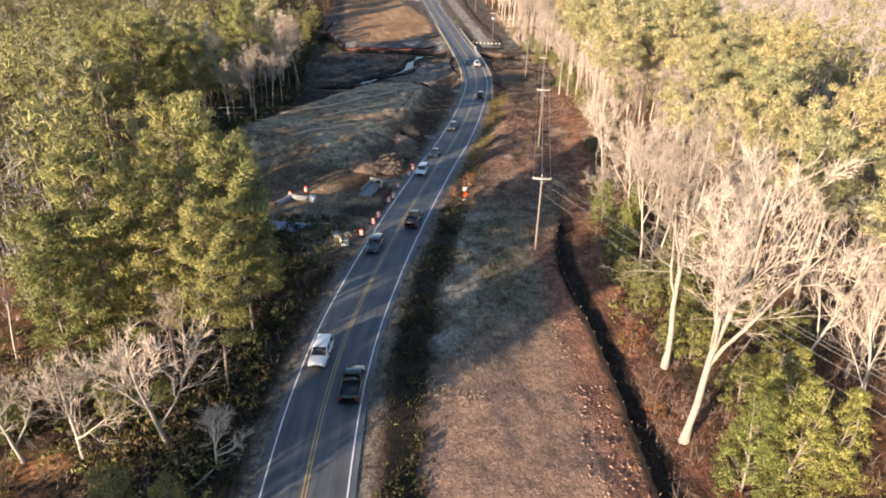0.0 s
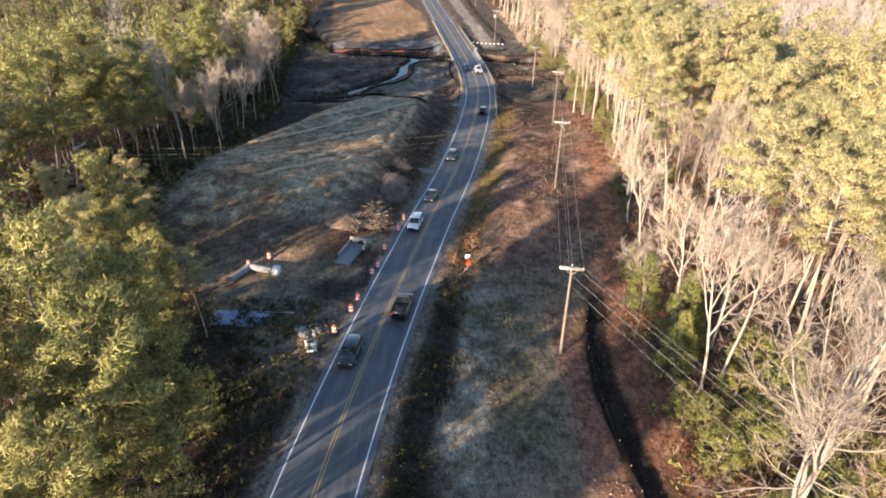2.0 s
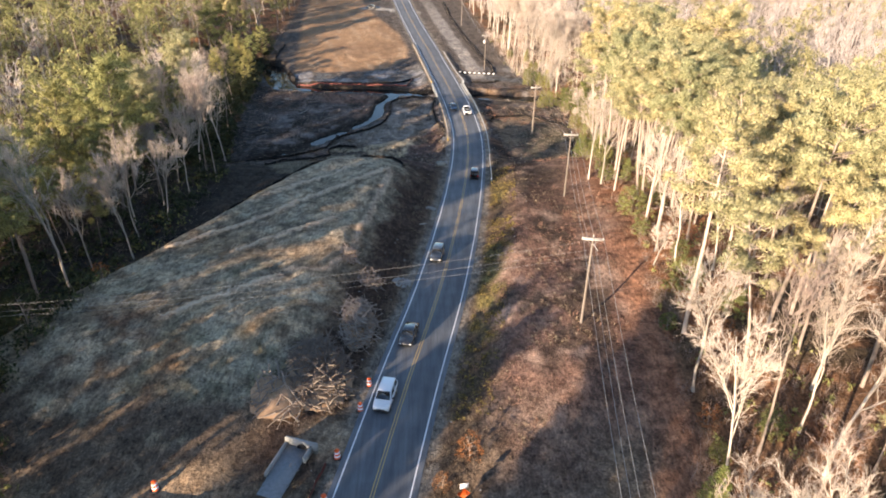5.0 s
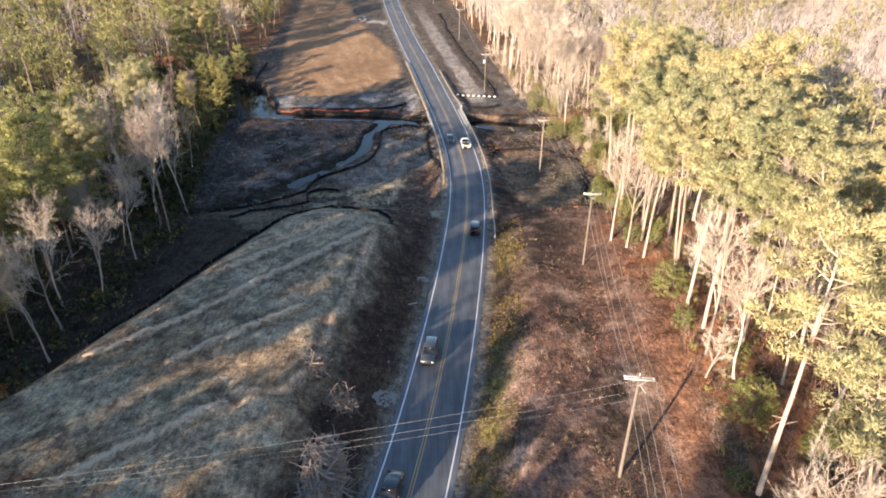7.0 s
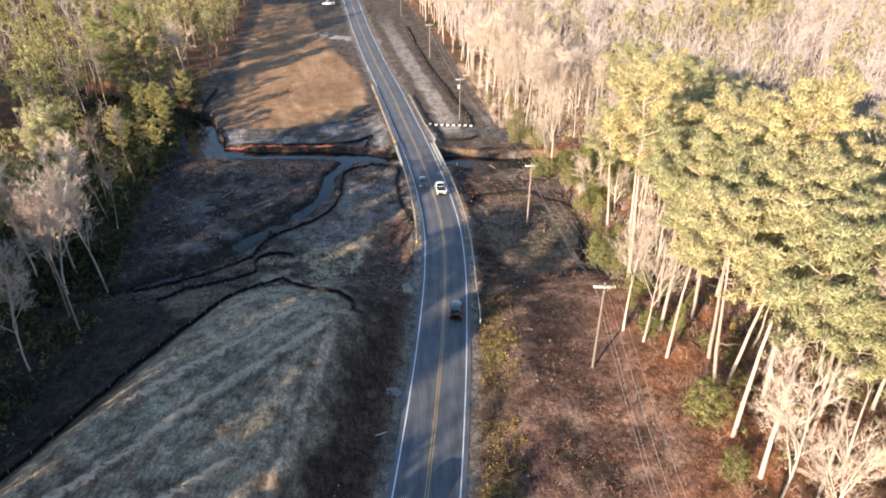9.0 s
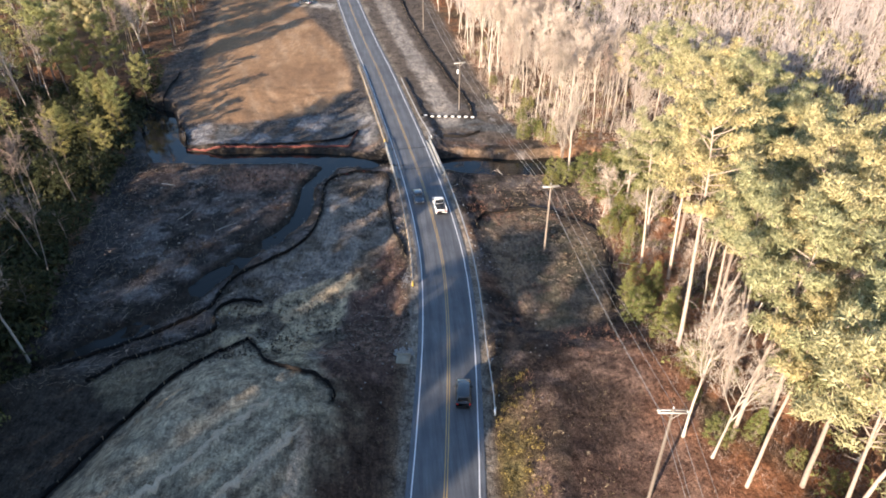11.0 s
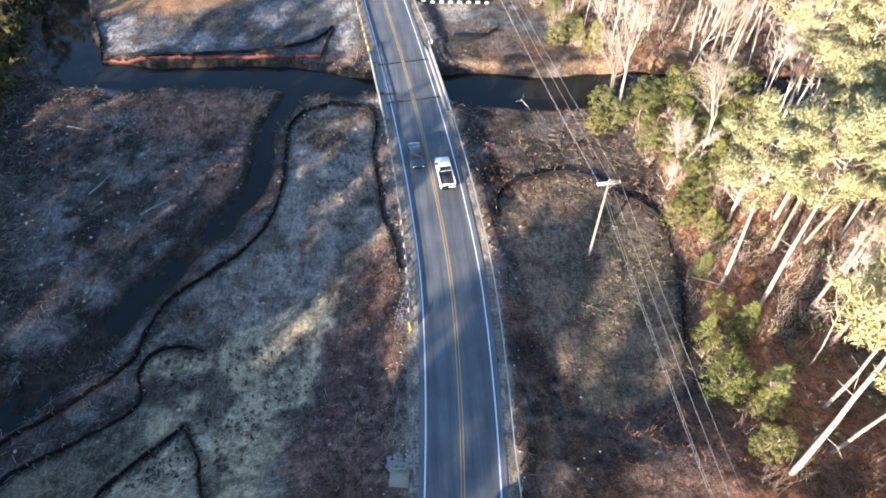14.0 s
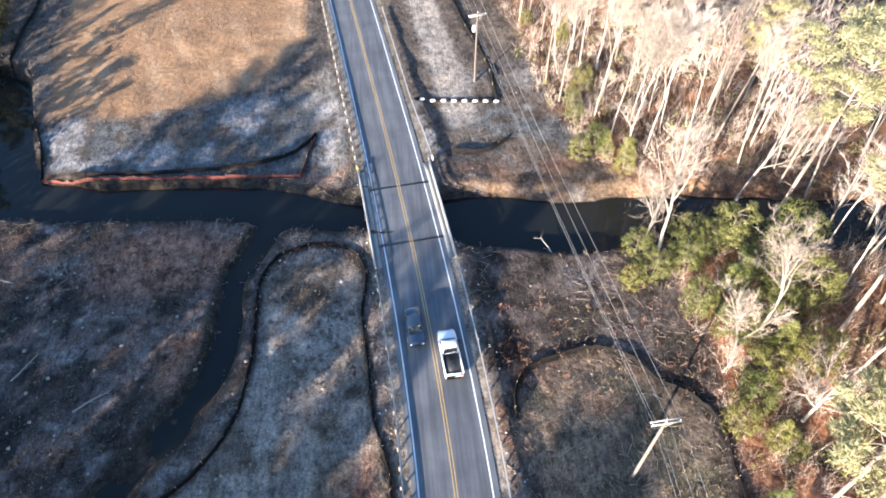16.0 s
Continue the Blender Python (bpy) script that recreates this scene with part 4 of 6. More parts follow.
def bare_meshes(rng, tall, spread=1.0, leaders=5, fork=0.4, fine=6, stout=0.64):
    """A leafless broadleaf tree: a trunk that forks into rising leaders, and a crown of branches and twigs."""
    wood, crown = Geo(), Geo()
    wander = 0.45 if spread < 0.72 else 1.0
    trunk = stem(rng, (0, 0, -0.4), unit(np.array((rng.normal() * 0.07 * wander, rng.normal() * 0.07 * wander, 1))), tall * 0.96, 10, 0.06 * wander, 0.04)
    r0 = 0.0115 * tall * stout
    girth = r0 * np.linspace(1, 0.1, 11) ** 0.85 + 0.012
    girth[0] *= 1.55
    wood.tube(trunk, girth, 8)
    base, way, size, wide = [], [], [], []
    stems = [(trunk, fork + 0.15, r0 * 0.5)]
    for i in range(leaders):
        f = fork + (0.72 - fork) * (i + rng.random() * 0.9) / leaders
        p, d = at(trunk, f)
        l1 = tall * (1.0 - f) * rng.uniform(0.72, 1.02)
        lead = stem(rng, p, turned(rng, d, rng.uniform(16, 40) * spread), l1, 7, 0.09, 0.07)
        r1 = r0 * (1.05 - f) * rng.uniform(0.62, 0.85)
        wood.tube(lead, r1 * np.linspace(1, 0.1, 8) ** 1.25 + 0.012, 6, False)
        stems.append((lead, 0.18, r1 * 0.6))
    for line, f0, r1 in stems:
        span = float(np.linalg.norm(line[-1] - line[0])) * (1 - f0 * 0.6)
        for j in range(9):
            f = f0 + (0.98 - f0) * (j + rng.random()) / 9
            p2, d2 = at(line, f)
            l2 = span * (0.52 - 0.34 * f) * rng.uniform(0.75, 1.25) * (0.6 + 0.4 * spread)
            b2 = stem(rng, p2, turned(rng, d2, rng.uniform(28, 58)), l2, 4, 0.14, 0.09)
            wood.tube(b2, max(0.026, r1 * 0.7 * (1.05 - f)) * np.linspace(1, 0.2, 5) + 0.006, 4, False)
            for k in range(fine):
                p3, d3 = at(b2, 0.12 + 0.88 * (k + rng.random()) / fine)
                l3 = rng.uniform(0.3, 0.55) * max(l2, 1.6)
                t3 = stem(rng, p3, turned(rng, d3, rng.uniform(22, 50)), l3, 2, 0.14, 0.1)
                crown.tube(t3, (0.02, 0.014, 0.006), 3, False)
                for m in range(11):
                    q, e = at(t3, rng.uniform(0.1, 1))
                    base.append(q)
                    way.append(unit(turned(rng, e, rng.uniform(15, 50)) + np.array((0, 0, 0.15))))
                    size.append(rng.uniform(0.35, 1.0))
                    wide.append(0.028)
    crown.blades(np.array(base), np.array(way), np.array(size), np.array(wide), rng)
    return wood, crown


def bush_meshes(rng, tall, wide, size=0.5, lobes=90, cone=0.0, per=44):
    """An evergreen shrub or cedar, leafy to the ground, in many small uneven sprays."""
    wood, crown = Geo(), Geo()
    main = stem(rng, (0, 0, -0.3), (0, 0, 1), tall * 0.95, 5, 0.06, 0.03)
    wood.tube(main, np.linspace(0.03 * wide + 0.03, 0.02, 6), 5)
    c, radii = [], []
    for i in range(lobes):
        h = (i + rng.random()) / lobes
        h = h ** (1.0 + 0.6 * cone)
        r = wide * ((1 - h) ** 0.85 * cone + (1 - cone) * (0.6 + 0.4 * math.sin(math.pi * min(1, 0.2 + h * 0.8)))) * rng.uniform(0.55, 1.12)
        a = i * 2.4 + rng.normal(0, 0.4)
        c.append((math.cos(a) * r * 0.78, math.sin(a) * r * 0.78, tall * (0.08 + 0.86 * h)))
        radii.append(wide * rng.uniform(0.15, 0.3) * (1 - 0.4 * h * cone))
        p, _ = at(main, max(0, h - 0.08))
        if i % 3 == 0:
            wood.tube(np.array([p, (p + c[-1]) / 2 + (0, 0, 0.1), c[-1]]), (0.04, 0.025, 0.01), 3, False)
    tufts(crown, rng, np.array(c), np.array(radii), per, size, np.array((0, 0, tall * 0.35)))
    return wood, crown


def variants(kind, n, make, bark, leaf, seed):
    rng = np.random.default_rng(seed)
    out = []
    for _ in range(n):
        w, c = make(rng)
        out.append((w.mesh(f"{kind}_trunk", bark, True), c.mesh(f"{kind}_crown", leaf)))
    return out


PINES = variants("pine", 6, lambda r: pine_meshes(r, 24, r.uniform(0.56, 0.7), r.uniform(3.9, 5.0), 26, 150, 0.82), BARK_PINE, NEEDLES, 1)
FULL_PINES = variants("pine", 4, lambda r: pine_meshes(r, 22, r.uniform(0.2, 0.34), r.uniform(4.2, 5.2), 42, 120, 0.9), BARK_PINE, NEEDLES, 2)
BARE = variants("bare_tree", 6, lambda r: bare_meshes(r, 22, r.uniform(0.75, 1.0), 5, r.uniform(0.3, 0.45), 7), BARK_PALE, TWIG_PALE, 3)
SLIM = variants("bare_tree", 4, lambda r: bare_meshes(r, 20, r.uniform(0.45, 0.6), 3, r.uniform(0.4, 0.55), 4, 0.55), BARK_GREY, TWIG_GREY, 4)
PALE_SLIM = variants("bare_tree", 5, lambda r: bare_meshes(r, 21, r.uniform(0.5, 0.7), 4, r.uniform(0.36, 0.5), 8, 0.42), BARK_PALE, TWIG_PALE, 16)
BIG_BARE = variants("bare_tree", 3, lambda r: bare_meshes(r, 26, 0.95, 6, 0.32, 8, 0.95), BARK_PALE, TWIG_PALE, 5)
LOW_BARE = variants("bare_tree", 3, lambda r: bare_meshes(r, 9, 1.5, 4, 0.2, 4, 1.6), BARK_PALE, TWIG_PALE, 6)
BUSHES = variants("shrub", 3, lambda r: bush_meshes(r, 4.5, 2.4, 0.55, 80, 0.0, 46), BARK_GREY, LEAVES, 7)
CEDARS = variants("cedar", 3, lambda r: bush_meshes(r, 8.5, 2.7, 0.5, 130, 0.8, 46), BARK_GREY, CEDAR, 8)
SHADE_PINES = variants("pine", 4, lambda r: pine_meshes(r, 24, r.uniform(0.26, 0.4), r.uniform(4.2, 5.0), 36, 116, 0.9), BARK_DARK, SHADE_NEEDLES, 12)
HIGH_PINES = variants("pine", 4, lambda r: pine_meshes(r, 27, r.uniform(0.46, 0.58), r.uniform(4.4, 5.4), 32, 124, 0.9), BARK_DARK, SHADE_NEEDLES, 14)
GREAT_PINES = variants("pine", 4, lambda r: pine_meshes(r, 22, r.uniform(0.16, 0.28), r.uniform(3.4, 4.4), 48, 130, 0.85), BARK_DARK, SHADE_NEEDLES, 15)
DARK_BUSHES = variants("shrub", 3, lambda r: bush_meshes(r, 5.5, 3.2, 0.8, 70, 0.0, 34), BARK_GREY, SHADED_LEAVES, 13)
RUSTY = variants("shrub", 2, lambda r: bush_meshes(r, 3.2, 1.7, 0.45, 50, 0.0, 20), BARK_GREY, RUST_LEAVES, 9)

TREE_TEXT = {
    "pine": ("pine_tree", "tall pine with a bare trunk and yellow-green needles", "pine tree", "pines of the roadside woods"),
    "full_pine": ("pine_tree", "full pine with dense green needles low on the trunk", "pine tree", "pines of the roadside woods"),
    "shade_pine": ("pine_tree", "tall dark green pine in the shaded woods", "pine tree", "pines of the roadside woods"),
    "short_pine": ("pine_tree", "young dark green pine in the shaded woods", "pine tree", "pines of the roadside woods"),
    "high_pine": ("pine_tree", "very tall pine with a long dark bare trunk", "pine tree", "pines of the roadside woods"),
    "great_pine": ("pine_tree", "broad dense pine with green boughs almost to the ground", "pine tree", "pines of the roadside woods"),
    "dark_bush": ("shrub", "dark evergreen shrub in the shade of the woods", "shrub", "shrubs at the wood's edge"),
    "bare": ("bare_tree", "leafless tree with pale bark and fine spreading twigs", "bare tree", "bare trees of the woods"),
    "pale": ("bare_tree", "slender leafless tree with a whitish trunk and fine pale twigs", "bare tree", "bare trees of the woods"),
    "slim": ("bare_tree", "slim leafless grey-brown tree in the woods", "bare tree", "bare trees of the woods"),
    "big": ("bare_tree", "large leafless tree with whitish forking trunk", "bare tree", "bare trees of the woods"),
    "low": ("bare_tree", "low crooked leafless tree with pale branches", "bare tree", "bare trees of the woods"),
    "bush": ("shrub", "dense dark evergreen shrub at the wood's edge", "shrub", "shrubs at the wood's edge"),
    "cedar": ("cedar_tree", "bright green cone-shaped cedar at the wood's edge", "cedar tree", "cedars at the wood's edge"),
    "rusty": ("shrub", "low shrub with rust-brown dead leaves", "shrub", "shrubs at the wood's edge"),
}
TREE_SETS = {"pine": PINES, "full_pine": FULL_PINES, "bare": BARE, "pale": PALE_SLIM, "slim": SLIM, "big": BIG_BARE, "low": LOW_BARE, "bush": BUSHES, "cedar": CEDARS, "rusty": RUSTY, "shade_pine": SHADE_PINES, "dark_bush": DARK_BUSHES, "short_pine": SHADE_PINES, "high_pine": HIGH_PINES, "great_pine": GREAT_PINES}


def tree(kind, x, y, rng, size=1.0, lean=None):
    name, label, category, group = TREE_TEXT[kind]
    trunk, crown = TREE_SETS[kind][rng.integers(len(TREE_SETS[kind]))]
    lx, ly = lean if lean else rng.normal(0, 2.0, 2)
    m = pose(x, y, float(height(x, y)) - 0.1, lx, ly, rng.uniform(0, 360)) @ Matrix.Diagonal((size, size, size, 1))
    base = thing(name, m, label, category, group)
    part("trunk", trunk, None, base)
    part("crown", crown, None, base)
    return base


def scatter(rng, n, x0, x1, y0, y1, gap, keep, taken):
    """Random places at least gap apart for which keep holds."""
    out = []
    for x, y in zip(rng.uniform(x0, x1, n), rng.uniform(y0, y1, n)):
        if keep(x, y) and all((x - a) ** 2 + (y - b) ** 2 > gap * gap for a, b in taken):
            taken.append((x, y))
            out.append((x, y))
    return out


def mix_right(x, y, r):
    """Which tree grows at a place to the right of the road."""
    deep = x - float(edge_r(y))
    if y < 88:
        return ("slim" if r < 0.15 else "bush" if r < 0.4 else "rusty" if r < 0.5 else "bare" if r < 0.9 else "pine") if deep < 18 else ("pine" if r < 0.6 else "bare")
    if y < 116:
        return "pine" if r < 0.45 and deep > 8 else "bare" if r < 0.8 else "slim"
    if y < 250:
        if y < 150 and deep < 9:
            return "bare" if r < 0.6 else "pine" if r < 0.8 else "bush"
        if y > 236:
            return "bush" if r < 0.25 else "pale" if r < 0.6 else "bare" if r < 0.85 else "pine"
        return "pine" if r < 0.76 else "pale" if r < 0.9 else "bare" if r < 0.95 else "bush"
    return "pale" if r < 0.72 else "bare" if r < 0.92 else "slim" if r < 0.96 else "pine"


def thin_row(x, y):
    """Rows along the sun's way where mostly bare trees grow and light comes through."""
    p = -0.766 * x + 0.643 * y
    return any(a < p < b for a, b in ((60, 66), (76, 85), (198, 240)))


def mix_left(x, y, r):
    if y < 105:
        if thin_row(x, y):
            return "slim" if r < 0.25 else "rusty" if r < 0.6 else "bush"
        return "full_pine" if r < 0.62 else "pine" if r < 0.8 else "bare" if r < 0.88 else "bush"
    deep = float(edge_l(y)) - x
    if y < 330:
        if thin_row(x, y):
            if y > 215:
                return "slim" if r < 0.35 else "short_pine" if r < 0.75 else "dark_bush"
            return "slim" if r < 0.2 else "dark_bush" if r < 0.5 else "short_pine"
        if y < 150 and deep >= 7:
            return "high_pine" if r < 0.75 else "slim" if r < 0.9 else "dark_bush"
        if deep < 7:
            return "slim" if r < 0.48 else "bare" if r < 0.6 and y > 125 else "dark_bush" if r < 0.85 else "rusty" if y < 160 else "shade_pine"
        return "shade_pine" if r < (0.55 if y < 215 else 0.3) else "slim" if r < 0.85 else "pine"
    return "slim"


def stature(kind, x, y, rng):
    """How large a tree grows at a place: lower along the gaps of the western woods."""
    p = -0.766 * x + 0.643 * y
    if kind == "short_pine":
        return 0.62 if y < 215 else 0.46
    if kind == "dark_bush":
        return 1.3
    if kind == "slim" and x < 0 and y > 215 and thin_row(x, y):
        return 0.6
    if x > 0:
        return 1.12 if kind == "pine" else 1.0
    if y < 105:
        return 0.9 if p < 57 else rng.uniform(0.48, 0.9)
    gap = 0.62 if any(a < p < b for a, b in ((127.5, 133), (136.5, 143), (160.5, 167.5))) else 1.0
    return gap * (0.95 if kind == "high_pine" else 1.02 if y < 200 else 0.95)


HERO = [
    ("big", 22.0, 42.6, 1.15), ("big", 23.8, 53.9, 1.1), ("slim", 25.6, 48.6, 1.0), ("bare", 34.2, 49.3, 0.95), ("bare", 35.8, 41.4, 0.8), ("pine", 41.0, 62.0, 1.0), ("pine", 46.0, 71.0, 1.05), ("pine", 39.5, 82.0, 1.0), ("pine", 36.0, 93.0, 1.05), ("pine", 44.0, 88.0, 1.1), ("cedar", 24.4, 36.4, 1.2), ("cedar", 28.0, 37.0, 1.35), ("cedar", 31.2, 37.5, 1.2), ("cedar", 26.4, 40.0, 1.0), ("bare", 27.4, 76.5, 0.95), 
    ("low", -22.3, 40.4, 1.35), ("low", -28.6, 38.8, 1.1), ("low", -17.5, 38.0, 0.7), ("low", -33.0, 38.0, 1.0), ("cedar", 25.5, 79.5, 1.0),
    ("cedar", 27.5, 40.5, 1.15), ("cedar", 31.0, 44.5, 1.1), ("bare", 30.5, 79.0, 0.9), ("cedar", 27.8, 86.0, 1.2), ("cedar", 33.5, 73.5, 1.2), ("bare", 33.0, 66.0, 1.0), ("bare", 31.5, 84.5, 0.9), ("bare", 42.5, 90.0, 1.0), ("bare", 29.0, 90.5, 0.85), ("bare", -43.0, 150.0, 0.72), ("bare", -45.0, 157.0, 0.8), ("bare", -43.0, 165.0, 0.7), ("bare", -46.0, 171.5, 0.8), ("bare", -43.5, 178.0, 0.7), ("bare", -48.0, 163.5, 0.85), ("bare", -46.5, 144.5, 0.8), ("bare", -47.5, 184.0, 0.75), ("bush", -28.0, 44.0, 0.9), ("bush", -31.5, 47.0, 1.0), ("bush", -24.5, 44.5, 0.7), ("bush", -36.0, 41.5, 0.9), ("bush", 29.0, 48.0, 1.1), ("bush", 27.0, 55.5, 1.2), ("bush", 30.5, 60.0, 1.3), ("bush", 33.0, 50.5, 1.2), ("bush", 28.5, 67.0, 1.2), ("bush", 35.5, 64.0, 1.3), ("bush", 31.0, 70.0, 1.1), ("bush", 37.5, 57.0, 1.3), ("bush", 34.0, 80.5, 1.2), ("bush", 30.0, 74.5, 1.0), ("low", 27.5, 96.0, 1.1), ("cedar", 26.0, 93.0, 1.0), ("big", 39.2, 246.3, 0.72), ("big", 38.0, 248.4, 0.6), ("bare", -48.1, 199.2, 1.08), ("bare", -43.4, 202.0, 1.0), ("bare", -48.8, 205.2, 1.05), ("bare", -53.5, 202.2, 1.1), ("pine", 36.9, 155.7, 1.1), ("pine", 43.0, 161.2, 1.12), ("pine", 36.9, 160.6, 1.05), ("pine", 37.0, 175.6, 1.1), ("pine", 35.5, 169.7, 0.9), ("pine", 40.6, 169.3, 1.1), ("bare", 32.4, 176.4, 0.85), ("bare", 34.0, 173.4, 0.8), ("pine", 40.4, 164.0, 1.0), ("cedar", 41.2, 200.2, 0.75), ("cedar", 42.0, 208.2, 0.7), ("bush", 37.2, 201.2, 1.1), ("bush", 36.5, 246.5, 0.9), ("bush", 35.2, 158.5, 1.1),
    ("bush", 37.5, 243.0, 0.9), ("bush", 41.5, 244.0, 1.1), ("bush", 45.0, 246.5, 1.0), ("cedar", 45.5, 239.5, 0.8), ("bush", 49.0, 236.5, 1.2), ("bush", 41.0, 238.0, 1.0), ("cedar", 47.0, 231.5, 0.8), ("bush", 51.0, 243.0, 1.3), ("bush", 42.5, 226.5, 1.0), ("bush", 34.5, 242.0, 0.7), ("bush", 43.0, 248.0, 1.2), ("bush", 43.5, 234.5, 1.1), ("cedar", 43.0, 222.0, 0.6), ("bush", 48.0, 247.0, 1.4), ("bush", 47.5, 240.5, 1.3), ("bush", 53.0, 238.0, 1.5), ("bush", 44.5, 229.0, 1.1), ("bush", 50.0, 230.0, 1.3), ("bush", 55.0, 246.0, 1.6), ("bare", 47.0, 234.0, 0.8), ("bare", 53.0, 228.0, 0.9), ("bush", 33.5, 263.5, 0.8), ("bush", 36.0, 265.0, 0.9), ("low", 43.0, 232.0, 1.0), ("low", 47.0, 224.0, 1.1), ("bush", 38.5, 205.0, 0.9), ("cedar", 39.5, 198.0, 0.7), ("bush", 37.5, 186.0, 0.9),
    *(("great_pine", px, py, ps) for px, py, ps in ((-20.0, 49.0, 0.85), (-19.5, 57.0, 1.02), (-25.5, 51.0, 0.95), (-26.0, 58.0, 1.12), (-20.5, 64.0, 0.95), (-33.0, 47.5, 0.85), (-31.5, 51.5, 1.1), (-27.0, 77.5, 0.72), (-31.5, 81.0, 0.75), (-37.0, 93.0, 0.85))),
    # The row of nine pines is out of view, added to shade the near road.
    ("bush", 25.0, 66.0, 1.0), ("bush", 26.5, 58.0, 1.1), ("bush", 24.0, 72.0, 0.9), ("bush", 28.5, 84.0, 1.0), ("rusty", 21.5, 58.0, 1.0), ("rusty", 24.0, 88.0, 1.0), ("bush", -38.0, 62.0, 2.2), ("bush", -44.0, 66.0, 2.4), *(("pine", -30.0 - 5.2 * k, 14.5 - 5.4 * k + 2.0 * (k % 3), 0.95) for k in range(9)), ("low", -43.0, 40.0, 1.0), ("bush", -19.5, 33.5, 0.7), ("bush", -24.0, 34.0, 0.8), ("rusty", -15.5, 31.5, 0.8), ("bare", -33.0, 50.0, 0.6), ("bare", -24.0, 50.0, 0.55), ("bare", -29.0, 55.0, 0.7),
]
tree_rng = np.random.default_rng(21)
taken = [(h[1], h[2]) for h in HERO]
for kind, hx, hy, hs in HERO:
    tree(kind, hx, hy, tree_rng, hs)
NEAR_R = scatter(tree_rng, 5200, 18, 78, 125, 320, 4.4, lambda x, y: 0.8 < x - edge_r(y) < 20 and not (248 < y < 262 and x < 52), taken)
NEAR_R += scatter(tree_rng, 1800, 18, 78, 262, 320, 3.6, lambda x, y: 0.8 < x - edge_r(y) < 20, taken)
NEAR_R += scatter(tree_rng, 2500, 18, 78, 22, 125, 5.3, lambda x, y: 0.8 < x - edge_r(y) < 26 and not (y < 41 and x < 44), taken)
NEAR_L = scatter(tree_rng, 5200, -90, -14, 46, 320, 5.0, lambda x, y: 0.8 < edge_l(y) - x < (13 if 212 < y < 272 else 21) and not (y < 95 and edge_l(y) - x > 10 and (x * 7.3 + y * 3.1) % 1 < 0.6), taken)
for (hx, hy), pick in ((p, s) for ps, s in ((NEAR_R, mix_right), (NEAR_L, mix_left)) for p in ps):
    kind = pick(hx, hy, tree_rng.random())
    if hx < 0 and hy < 105 and -0.766 * hx + 0.643 * hy > 57 and tree_rng.random() < 0.12:
        continue
    tree(kind, hx, hy, tree_rng, tree_rng.uniform(0.75, 1.12) * stature(kind, hx, hy, tree_rng))

EDGE_BUSHES = scatter(tree_rng, 260, 18, 46, 36, 246, 3.2, lambda x, y: -0.6 < x - edge_r(y) < 9, list(taken[:60]))
EDGE_BUSHES = EDGE_BUSHES[:64] + scatter(tree_rng, 90, 24, 60, 259, 300, 3.0, lambda x, y: -0.5 < x - edge_r(y) < 9, list(taken[:60]))[:22]
for hx, hy in EDGE_BUSHES:
    pick = tree_rng.random()
    tree("bush" if pick < 0.55 else "rusty" if pick < 0.8 else "low" if pick < 0.92 else "cedar", hx, hy, tree_rng, tree_rng.uniform(0.4, 0.85))


